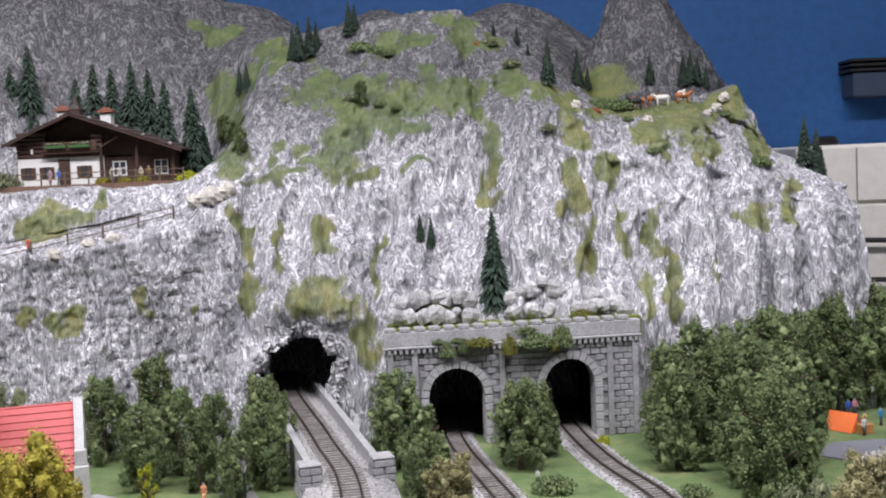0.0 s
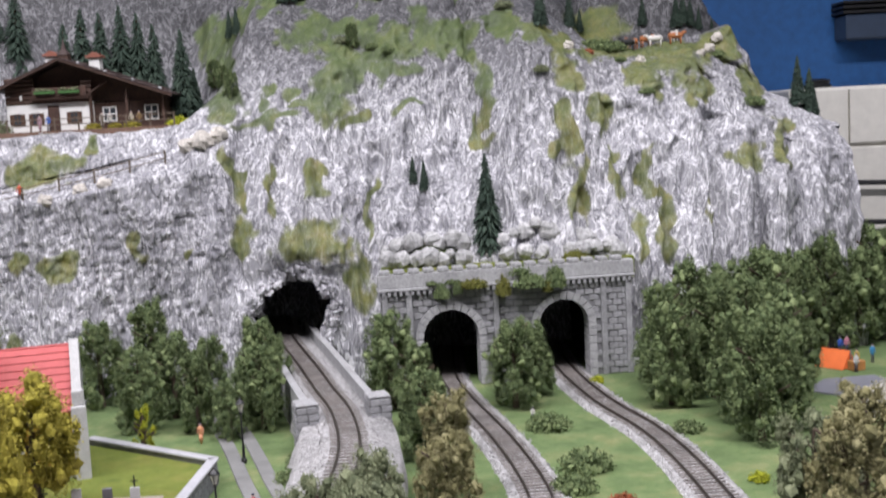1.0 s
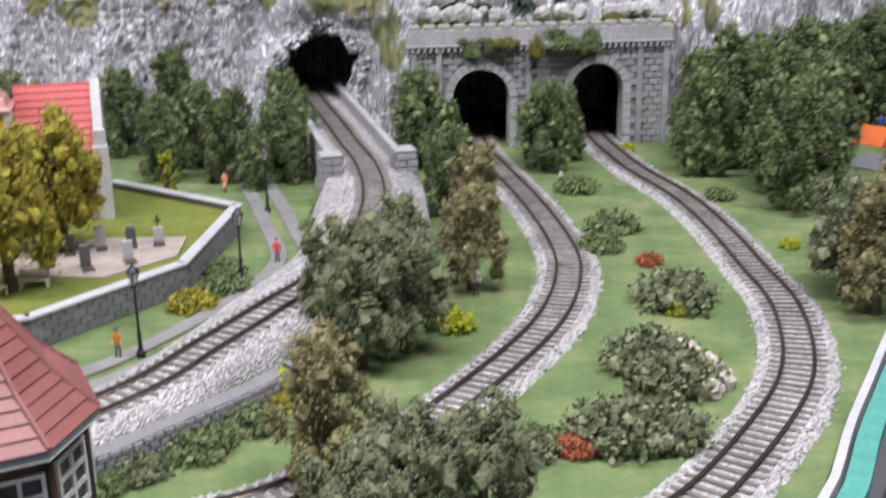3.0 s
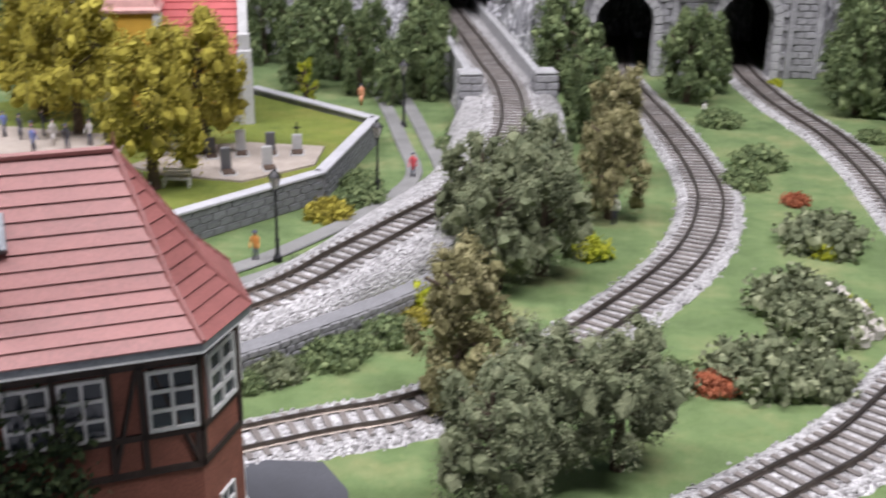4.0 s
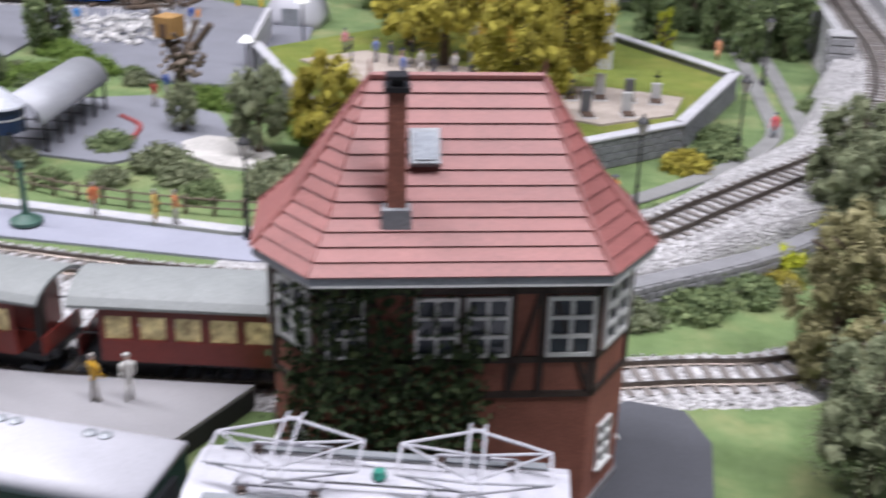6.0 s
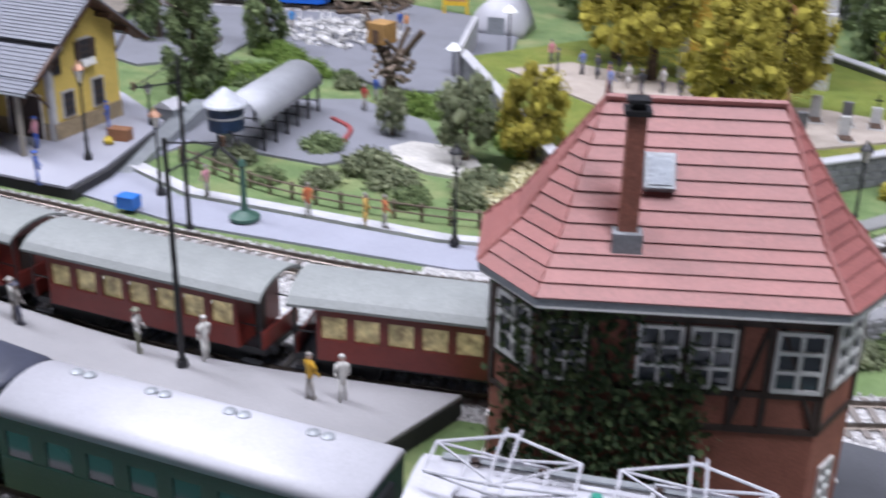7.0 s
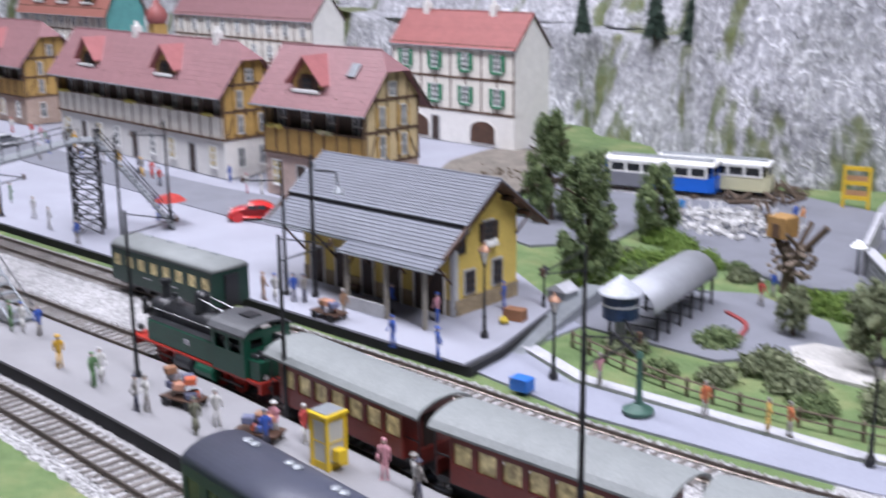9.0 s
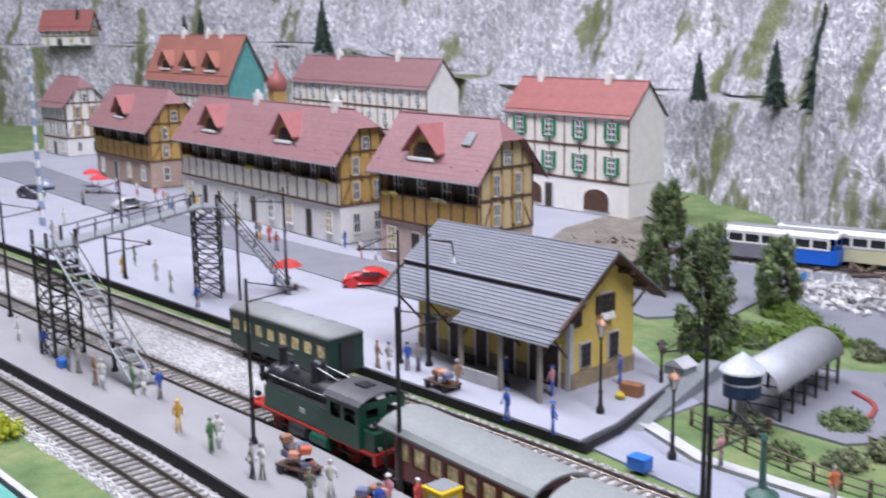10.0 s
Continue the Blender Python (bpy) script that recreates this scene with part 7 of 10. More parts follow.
    for q in arches:
        cx, r, sp = L * q, min(0.020, L * 0.12), fh * 0.48
        o = [(cx - r, 0.004), (cx - r, sp)] + [(cx - r * math.cos(a), sp + r * 0.55 * math.sin(a)) for a in np.linspace(0.2, math.pi - 0.2, 9)] + [(cx + r, sp), (cx + r, 0.004)]
        big = [(cx + (u - cx) * 1.10, w + (0.0012 if w > sp else 0)) for u, w in o]
        a = part("arch_surround", Shape().prism(big, -0.0008, 0.0002), OFFWHITE, h)
        part("arch_opening", Shape().prism(o, -0.0014, 0.0004), DARK_WOOD, a, "brown arched shop window")
    for dx in dormers:
        yd, dw = D * 0.08, 0.026
        zd = H + slope * yd
        zt = min(ridge - 0.001, zd + 0.030)
        do = part("dormer", Shape().prism([(dx - dw * 0.8, zd - 0.004), (dx + dw * 0.8, zd - 0.004), (dx + dw * 0.8, zd + 0.006), (dx, zt - 0.003), (dx - dw * 0.8, zd + 0.006)], yd - 0.001, D / 2), OCHRE, h)
        for s in (-1, 1):
            v = [(dx, yd - 0.008, zt), (dx, D / 2, zt), (dx + s * dw, D / 2, zd + 0.0035), (dx + s * dw, yd - 0.008, zd + 0.0035)]
            part("dormer_roof", Shape().add(v + [(a, b, c - 0.0014) for a, b, c in v], [(0, 1, 2, 3), (7, 6, 5, 4), (0, 3, 7, 4), (3, 2, 6, 7), (1, 5, 6, 2)]), DORMER_RED if roof is PINK_ROOF else roof, do)
        part("dormer_arch", Shape().prism([(dx - 0.015, zd - 0.002), (dx + 0.015, zd - 0.002), (dx + 0.015, zd + 0.005), (dx + 0.009, zd + 0.0120), (dx - 0.009, zd + 0.0120), (dx - 0.015, zd + 0.005)], yd - 0.0018, yd - 0.0008), DARK_WOOD, do)
        window(h, pose(dx, yd - 0.0024, zd - 0.001), 0.012, 0.0095, 2, 2, TIMBER)
        part("flower_box", Shape().box(dx - 0.019, dx + 0.019, yd - 0.0062, yd - 0.0015, zd - 0.0052, zd - 0.0022, bevel=0.0004), WHITE, do)
    if skylight:
        u, w = skylight
        m = Matrix.Translation((L * u, D / 2 * w, H + (ridge - H) * w)) @ Matrix.Rotation(math.atan(slope), 4, "X")
        part("skylight", Shape().box(-0.0055, 0.0055, -0.0075, 0.0075, 0.0004, 0.0026, m, bevel=0.0004), GREY_METAL, h)
    for cx in chimneys:
        part("chimney", Shape().box(cx - 0.0045, cx + 0.0045, D / 2 - 0.0045, D / 2 + 0.0045, ridge - 0.006, ridge + 0.009, bevel=0.0004), OFFWHITE, h)
        part("chimney_pot", Shape().cyl(0.0030, 0.0024, ridge + 0.009, ridge + 0.014, 8, pose(cx, D / 2, 0)), OFFWHITE, h)
    return h


CURTAIN = plain("curtain_yellow", (0.66, 0.50, 0.14), 0.8, vary=0.2)
FLOWERS = [foliage("balcony_yellow", (0.35, 0.28, 0.05), (0.55, 0.45, 0.10), (0.68, 0.60, 0.25)), foliage("balcony_mixed", (0.14, 0.18, 0.06), (0.40, 0.38, 0.22), (0.62, 0.52, 0.36))]
house("town_house", "white half-timbered house with green shutters and a red roof", -1.309, 0.871, 7.35, 0.210, 0.064, 0.122, 0.160, OFFWHITE, CREAM, RED_ROOF, 3, 4, shutters=GREEN_SHUTTER, gable=OFFWHITE, chimneys=(0.035, 0.150), arches=(0.22, 0.76), over=0.003)
house("town_house", "ochre half-timbered house with a pink-red clipped gable roof", -1.080, 0.550, 9.5, 0.142, 0.070, 0.102, 0.1445, plain("pinkish_plaster", (0.60, 0.46, 0.40), 0.85), plain("warm_cream_panels", (0.64, 0.50, 0.28), 0.85, vary=0.16), PINK_ROOF, 3, 4, dormers=(0.062,), over=0.010, gallery=OCHRE, hip=0.010, skylight=(0.78, 0.55))
house("town_house", "long white inn with a timber gallery and two dormers", -1.545, 0.514, 5.5, 0.378, 0.068, 0.099, 0.1415, OFFWHITE, OCHRE, PINK_ROOF, 3, 9, dormers=(0.080, 0.262), over=0.010, chimneys=(0.15, 0.325), gallery=CREAM, hip=0.014)
house("town_house", "brown half-timbered house with a pink clipped gable roof", -1.915, 0.505, 5.5, 0.205, 0.080, 0.094, 0.142, plain("brownish_plaster", (0.48, 0.36, 0.29), 0.85), OCHRE, PINK_ROOF, 3, 4, dormers=(0.095,), over=0.010, gallery=OCHRE, hip=0.012)
house("town_house", "small white half-timbered house with a pink roof", -2.324, 0.522, 8.4, 0.107, 0.076, 0.097, 0.142, OFFWHITE, OFFWHITE, PINK_ROOF, 3, 3, hip=0.010)
house("town_house", "tall row house with orange and red roof and teal gable", -2.1965, 0.689, 6.8, 0.305, 0.068, 0.149, 0.215, OFFWHITE, CREAM, plain("orange_roof", (0.38, 0.155, 0.12), 0.6, vary=0.25, coarse=14), 4, 7, gable=TEAL_WALL, dormers=(0.07, 0.155, 0.24), chimneys=(0.09, 0.18, 0.23))
house("town_house", "long back row house with a dark red roof", -1.921, 0.8565, 3.9, 0.397, 0.058, 0.139, 0.178, OFFWHITE, CREAM, PINK_ROOF, 4, 9, gable=OFFWHITE, chimneys=(0.11, 0.285), over=0.003)
house("town_house", "little mountain house with a red roof on the ledge", -2.05, 1.26, 4, 0.12, 0.07, 0.035, 0.075, OFFWHITE, CREAM, RED_ROOF, 2, 3, z=0.16)


def onion_tower(x, y):
    t = thing("church_tower", "slim church tower with a red onion dome", "church", at=pose(x, y, 0.0095))
    part("shaft", Shape().box(-0.010, 0.010, -0.010, 0.010, 0, 0.135), OCHRE, t)
    part("onion_dome", Shape().turned([(0.012, 0.135), (0.015, 0.140), (0.016, 0.147), (0.012, 0.156), (0.006, 0.162), (0.003, 0.170), (0.0006, 0.186)], 14), RED_ROOF, t, "", True)


onion_tower(-1.672, 0.712)


def station():
    ang = 10.0
    ux, uy = math.cos(radians(ang)), math.sin(radians(ang))
    L, D = 0.146, 0.065
    at = pose(-0.649 - L * ux, 0.443 - L * uy, 0.0085, 0, 0, ang)
    st = thing("station_building", "yellow station building with a wide grey slate roof", "station", at=at)
    yel = plain("yellow_plaster", (0.66, 0.49, 0.12), 0.8, vary=0.14, coarse=120)
    slate = plain("slate_roof", (0.19, 0.20, 0.235), 0.6, vary=0.12, each=0.10)
    R, sl, o = 0.0885, 0.72, 0.013
    yr, seam, of, ob = D / 2, -0.002, 0.024, 0.019
    top = lambda y: R - sl * abs(y - yr)
    H = top(0.0)
    part("wall", Shape().prism([(0, 0), (D, 0), (D, H - 0.002), (D / 2, R - 0.004), (0, H - 0.002)], 0, L, Matrix.Rotation(math.pi / 2, 4, "Z") @ Matrix.Scale(-1, 4, (0, 1, 0))), yel, st)
    # upper roof, veranda roof set one step below it, porch roof, and the rear slope
    courses(st, (-o, seam, top(seam)), (L + o, seam, top(seam)), (L + o, yr, R), (-o, yr, R), 15, slate, lift=0.0004)
    courses(st, (-o - 0.004, -of, top(-of) - 0.0016), (L + o, -of, top(-of) - 0.0016), (L + o, seam + 0.003, top(seam) - 0.0014), (-o - 0.004, seam + 0.003, top(seam) - 0.0014), 9, slate, lift=0.0004)
    # solid black strip draws the shade under the upper roof's edge
    part("roof_gap_shade", Shape().box(-o, L + o, seam - 0.0004, seam + 0.0004, top(seam) - 0.0018, top(seam) - 0.0004), IRON, st, "black strip standing in for shade between the two roofs")
    px0 = L * 0.50
    courses(st, (px0, -of - 0.0105, top(-of) - 0.0074), (L + o, -of - 0.0105, top(-of) - 0.0074), (L + o, -of + 0.002, top(-of) - 0.0014), (px0, -of + 0.002, top(-of) - 0.0014), 4, slate, lift=0.0004)
    courses(st, (-o, D + ob, top(D + ob)), (L + o, D + ob, top(D + ob)), (L + o, yr, R), (-o, yr, R), 12, slate, lift=0.0004)
    part("ridge_cap", Shape().rod((-o, yr, R + 0.0004), (L + o, yr, R + 0.0004), 0.0009, 6), slate, st)
    part("gutter", Shape().rod((-o - 0.004, -of - 0.0006, top(-of) - 0.0026), (px0, -of - 0.0006, top(-of) - 0.0026), 0.0008, 6), GREY_METAL, st)
    part("gutter", Shape().rod((px0, -of - 0.0112, top(-of) - 0.0082), (L + o, -of - 0.0112, top(-of) - 0.0082), 0.0008, 6), GREY_METAL, st)
    for x0 in (-o, L + o - 0.001):
        for y1 in (-of, D + ob):
            part("barge_board", Shape().rod((x0, y1, top(y1) - 0.0018), (x0, yr, R - 0.0014), 0.0013, 5), DARK_WOOD, st)
    soffit = Shape()
    for y1, e in ((D + ob, 0.0022), (-of, 0.0052)):
        soffit.add([(L + 0.0004, yr, R - e), (L + o - 0.001, yr, R - e), (L + o - 0.001, y1, top(y1) - e), (L + 0.0004, y1, top(y1) - e)], [(0, 1, 2, 3)])
    part("soffit", soffit, DARK_WOOD, st)
    for q in (0.0, 0.25, 0.5, 0.75, 1.0):
        part("purlin", Shape().box(L, L + o - 0.001, D * q - 0.0010, D * q + 0.0010, top(D * q) - 0.0062, top(D * q) - 0.0034), DARK_WOOD, st)
    for q in (0.02, 0.98):
        part("rafter_brace", Shape().rod((L + 0.0006, D * q, H - 0.020), (L + o - 0.002, D * q, H - 0.006), 0.0009, 5), DARK_WOOD, st)
    hv = top(-of) - 0.003
    for x in (0.002, 0.034, 0.068, 0.102, L - 0.002):
        part("porch_brace", Shape().rod((x, -0.0004, 0.022), (x, -of + 0.002, hv), 0.0009, 5), BROWN_TIMBER, st)
        part("porch_beam", Shape().rod((x, -0.0004, hv), (x, -of + 0.002, hv - 0.0002), 0.0008, 5), BROWN_TIMBER, st)
    hp = top(-of) - 0.010
    POST_STONE = plain("porch_post_paint", (0.34, 0.31, 0.26), 0.8, vary=0.3)
    for x in (px0 + 0.004, L * 0.78, L + 0.002):
        part("porch_post", Shape().box(x - 0.0013, x + 0.0013, -of - 0.0080, -of - 0.0054, 0, hp), POST_STONE, st)
        part("post_brace", Shape().rod((x, -of - 0.0065, hp - 0.010), (x, -of + 0.006, hp + 0.0035), 0.0008, 5), BROWN_TIMBER, st)
    part("corner_pier", Shape().box(L - 0.003, L + 0.0008, -0.0010, 0.0030, 0, H - 0.012, bevel=0.0004), PALE_STONE, st)
    part("porch_wall", Shape().box(px0 + 0.004, L * 0.78, -of - 0.0080, -of - 0.0060, 0, 0.009, bevel=0.0003), PALE_STONE, st)
    for x, w, hh in ((0.014, 0.013, 0.026), (0.040, 0.012, 0.028), (0.066, 0.011, 0.026), (0.092, 0.011, 0.026), (0.124, 0.026, 0.028)):
        d = part("door", Shape().box(x - w / 2, x + w / 2, -0.0006, 0.0004, 0.0005, hh, bevel=0.0002), TIMBER, st)
        part("door_frame", Shape().lattice([x - w / 2 - 0.0012, x - w / 2, x + w / 2, x + w / 2 + 0.0012], [0, hh, hh + 0.0013], -0.0010, 0.0002, lambda i, j: i != 1 or j == 1), OFFWHITE, d)
    part("plinth", Shape().box(-0.0008, L + 0.0008, -0.0004, D + 0.0008, 0, 0.011), plain("rubble_plinth", (0.36, 0.28, 0.17), 0.9, vary=0.4, coarse=160), st)
    gx = L + 0.0008
    for yy, z0, w, hh in ((D * 0.52, 0.046, 0.0085, 0.0125), (D * 0.22, 0.014, 0.0085, 0.0145), (D * 0.66, 0.014, 0.0085, 0.0165)):
        window(st, pose(gx, yy, z0, 0, 0, 90), w, hh, 2, 3, TIMBER)
        part("window_surround", Shape().lattice([yy - w / 2 - 0.0016, yy - w / 2, yy + w / 2, yy + w / 2 + 0.0016], [z0 - 0.0014, z0, z0 + hh, z0 + hh + 0.0016], -gx - 0.0004, -gx + 0.0006, lambda i, j: i != 1 or j != 1, Matrix.Rotation(math.pi / 2, 4, "Z")), PALE_STONE, st)
    for s in (-1, 1):
        part("shutter", Shape().box(gx, gx + 0.0012, D * 0.52 + s * 0.0072 - 0.0020, D * 0.52 + s * 0.0072 + 0.0020, 0.046, 0.0585), TIMBER, st)
    window(st, pose(gx, D * 0.10, 0.042, 0, 0, 90), 0.006, 0.011, 2, 2, TIMBER)
    box = part("flower_box", Shape().box(gx + 0.0012, gx + 0.0040, D * 0.52 - 0.006, D * 0.52 + 0.006, 0.0420, 0.0445, bevel=0.0004), OFFWHITE, st)
    f, rng = Shape(), random.Random(8)
    for _ in range(18):
        f.lump((gx + 0.0026, D * 0.52 + rng.uniform(-0.006, 0.006), 0.0448 + rng.uniform(0, 0.001)), rng.uniform(0.0008, 0.0015), rng=rng)
    part("flowers", f, WHITE, box, "white blossoms")
    part("bench", Shape().box(0.046, 0.060, -0.0050, -0.0008, 0.0044, 0.0056).box(0.047, 0.049, -0.0046, -0.0012, 0, 0.0044).box(0.057, 0.059, -0.0046, -0.0012, 0, 0.0044), BROWN_TIMBER, st)


station()


def lamp_mast(x, y, z=0.0085, h=0.100):
    m = thing("lamp_mast", "tall black mast with a hanging lamp on an arm", "lamp", at=pose(x, y, z, 0, 0, 12))
    part("pole", Shape().cyl(0.0017, 0.0011, 0, h, 8).cyl(0.0028, 0.0024, 0, 0.003, 8), IRON, m)
    part("arm", Shape().rod((0, 0, h * 0.90), (0.004, 0, h * 0.94), 0.0005, 5).rod((0.004, 0, h * 0.90), (0.026, -0.002, h * 0.915), 0.0006, 6).rod((0.026, -0.002, h * 0.915), (0.028, -0.002, h * 0.80), 0.0005, 6), IRON, m)
    part("lamp_shade", Shape().turned([(0.0010, 0.004), (0.0042, 0), (0.0038, -0.0006)], 12, pose(0.028, -0.002, h * 0.78)), GREY_METAL, m)


lamp_mast(-0.748, 0.398)


for x, y, z, h in ((-0.606, 0.432, 0.0085, 0.0615), (-0.540, 0.428, 0.002, 0.052), (-0.690, 0.600, 0.002, 0.060)):
    street_lamp(x, y, z, h, True)


def mast(x, y, z=0.0100, h=0.096, arm=0.0, turn=0.0):
    m = thing("overhead_mast", "slim black overhead line mast by the track", "mast", "overhead masts", at=pose(x, y, z, 0, 0, turn))
    part("pole", Shape().cyl(0.0014, 0.0009, 0, h, 8).cyl(0.0026, 0.0022, 0, 0.003, 8), IRON, m)
    part("bracket", Shape().rod((0, 0, h * 0.86), (0, 0.032, h * 0.90), 0.0005, 5).rod((0, 0, h * 0.98), (0, 0.030, h * 0.90), 0.0004, 5), IRON, m)
    part("insulator", Shape().cyl(0.0010, 0.0010, 0, 0.004, 8, pose(0, 0.030, h * 0.885)), BROWN_TIMBER, m)


for x, y in ((-0.374, 0.283), (-0.574, 0.272), (-0.677, 0.236), (-0.86, 0.212), (-1.06, 0.186), (-1.3, 0.145)):
    mast(x, y)
for x, y in ((-0.492, 0.403), (-0.765, 0.385), (-0.955, 0.345), (-1.15, 0.31), (-1.005, 0.41)):
    mast(x, y, 0.0085 if x < -0.6 else 0.0, 0.095, turn=180)


def lattice_tower(x, y, z, h, turn, run):
    t = thing("stair_tower", "black lattice footbridge tower with a grey staircase", "footbridge", "footbridge towers", at=pose(x, y, z, 0, 0, turn))
    w = 0.011
    for sx in (-w, w):
        for sy in (-w, w):
            part("corner_post", Shape().box(sx - 0.0009, sx + 0.0009, sy - 0.0009, sy + 0.0009, 0, h + 0.012), IRON, t)
    for k in range(6):
        z0, z1 = h * k / 6, h * (k + 1) / 6
        for a, b in (((-w, -w), (w, -w)), ((w, -w), (w, w)), ((w, w), (-w, w)), ((-w, w), (-w, -w))):
            part("lattice_bar", Shape().rod((*a, z0), (*b, z1), 0.0005, 4).rod((*b, z0), (*a, z1), 0.0005, 4).rod((*a, z1), (*b, z1), 0.0006, 4), IRON, t)
    part("deck", Shape().box(-w - 0.002, w + 0.002, -w - 0.002, w + 0.002, h, h + 0.0012), GREY_METAL, t)
    for sy in (-0.0075, 0.0075):
        part("stringer", Shape().rod((w, sy, h), (w + run, sy, 0.001), 0.0010, 5), GREY_METAL, t)
        part("handrail", Shape().rod((w, sy, h + 0.010), (w + run, sy, 0.011), 0.0005, 5), IRON, t)
    for k in range(17):
        u = (k + 0.5) / 17
        part("tread", Shape().box(w + run * u - 0.0022, w + run * u + 0.0022, -0.0072, 0.0072, h * (1 - u) - 0.0004, h * (1 - u) + 0.0006), GREY_METAL, t)
        if k % 4 == 0:
            for sy in (-0.0075, 0.0075):
                part("baluster", Shape().rod((w + run * u, sy, h * (1 - u)), (w + run * u, sy, h * (1 - u) + 0.010), 0.0004, 4), IRON, t)


lattice_tower(-0.926, 0.194, 0.010, 0.080, 12, 0.104)
lattice_tower(-1.036, 0.350, 0.0085, 0.080, 62, 0.060)
gang = thing("footbridge_span", "grey footbridge deck spanning the station tracks", "footbridge", at=pose(0, 0, 0))
ENDS = ((-0.932, 0.206), (-1.030, 0.338))
part("deck", Shape().slab([(ENDS[0][0] - 0.008, ENDS[0][1] - 0.004), (ENDS[0][0] + 0.008, ENDS[0][1] + 0.004), (ENDS[1][0] + 0.008, ENDS[1][1] + 0.004), (ENDS[1][0] - 0.008, ENDS[1][1] - 0.004)], 0.0890, 0.0910), GREY_METAL, gang)
for o in (-0.008, 0.008):
    a, b = ((q[0] + o, q[1] + o * 0.5) for q in ENDS)
    part("handrail", Shape().rod((*a, 0.101), (*b, 0.101), 0.0005, 5), IRON, gang)
    for u in np.linspace(0, 1, 9):
        p = (a[0] + (b[0] - a[0]) * u, a[1] + (b[1] - a[1]) * u)
        part("baluster", Shape().rod((*p, 0.0910), (*p, 0.101), 0.0004, 4), IRON, gang)


def phone_booth(x, y):
    yel = plain("booth_yellow", (0.72, 0.50, 0.02), 0.45, vary=0.08)
    b = thing("telephone_booth", "yellow telephone booth with a grey flat roof", "telephone booth", at=pose(x, y, 0.010, 0, 0, 8))
    for sx in (-0.0055, 0.0055):
        for sy in (-0.0055, 0.0055):
            part("corner_post", Shape().box(sx - 0.0007, sx + 0.0007, sy - 0.0007, sy + 0.0007, 0, 0.0255), yel, b)
    for k, ang in enumerate((0, 90, 180, 270)):
        part("side_frame", Shape().lattice([-0.0050, -0.0044, 0.0044, 0.0050], [0.0, 0.0035, 0.013, 0.0135, 0.0235, 0.0255], -0.0056, -0.0050, lambda i, j: i != 1 or j != 3 and j != 1, pose(0, 0, 0, 0, 0, ang)), yel, b)
        pane = part("pane", Shape().box(-0.0044, 0.0044, -0.0053, -0.0052, 0.0035, 0.0235, pose(0, 0, 0, 0, 0, ang)), glass_material("booth_glass", (0.5, 0.5, 0.45)) if "booth_glass" not in bpy.data.materials else bpy.data.materials["booth_glass"], b)
        if k == 0:
            part("wall_phone", Shape().box(-0.002, 0.002, -0.002, 0.001, 0.012, 0.018), IRON, b)
    part("roof", Shape().box(-0.0068, 0.0068, -0.0068, 0.0068, 0.0255, 0.0275, bevel=0.0005), yel, b)
    part("roof_panel", Shape().box(-0.0056, 0.0056, -0.0056, 0.0056, 0.0275, 0.0279), GREY_METAL, b)
    part("mail_box", Shape().box(0.007, 0.0115, -0.004, 0.001, 0.005, 0.0115, bevel=0.0006), yel, b)


phone_booth(-0.512, 0.258)


def car(x, y, z, turn, col, label):
    c = thing("car", label, "car", at=pose(x, y, z, 0, 0, turn))
    paint = plain("car_paint", col, 0.25, vary=0.06, relief=0)
    prof = [(-0.0235, 0.005), (-0.0225, 0.0085), (-0.0180, 0.0115), (-0.0120, 0.0155), (-0.0040, 0.0172), (0.0040, 0.0160), (0.0085, 0.0125), (0.0150, 0.0115), (0.0205, 0.0095), (0.0235, 0.006), (0.0230, 0.0035), (-0.0230, 0.0035)]
    v, f, n = [], [], len(prof)
    for yy, k in ((-0.0088, 0.86), (-0.0078, 1.0), (0.0078, 1.0), (0.0088, 0.86)):
        v += [(px * (1 if k == 1 else 0.97), yy, 0.0035 + (pz - 0.0035) * k) for px, pz in prof]
    for r in range(3):
        f += [(r * n + i, r * n + (i + 1) % n, (r + 1) * n + (i + 1) % n, (r + 1) * n + i) for i in range(n)]
    f += [tuple(range(n)), tuple(range(3 * n, 4 * n))[::-1]]
    part("body", Shape().add(v, f), paint, c, "", True)
    for s in (-1, 1):
        part("side_window", Shape().box(-0.0105, -0.0030, s * 0.0086 - 0.0003, s * 0.0086 + 0.0003, 0.0112, 0.0148).box(-0.0020, 0.0050, s * 0.0086 - 0.0003, s * 0.0086 + 0.0003, 0.0112, 0.0148), DARK_PANE, c)
        for xx in (-0.0140, 0.0145):
            w = part("wheel", Shape().cyl(0.0038, 0.0038, -0.0012, 0.0012, 14, pose(xx, s * 0.0080, 0.0038, 90)), LOCO_BLACK, c)
            part("hub_cap", Shape().cyl(0.0019, 0.0019, 0.0012, 0.0015, 10, pose(xx, s * 0.0080, 0.0038, 90 * s)), STEEL, w)
            part("fender", Shape().turned([(0.0050, -0.0012), (0.0054, 0), (0.0050, 0.0012)], 14, pose(xx, s * 0.0082, 0.0046, 90)), paint, c)
        part("headlight", Shape().cyl(0.0014, 0.0014, 0, 0.001, 8, pose(0.0205, s * 0.0065, 0.0085, 0, 70)), WHITE, c)
    part("windscreen", Shape().add([(0.0046, -0.0070, 0.0160), (0.0046, 0.0070, 0.0160), (0.0088, 0.0075, 0.0128), (0.0088, -0.0075, 0.0128)], [(0, 1, 2, 3)]), DARK_PANE, c)
    part("bumper", Shape().rod((0.0240, -0.008, 0.0045), (0.0240, 0.008, 0.0045), 0.0006, 5), STEEL, c)


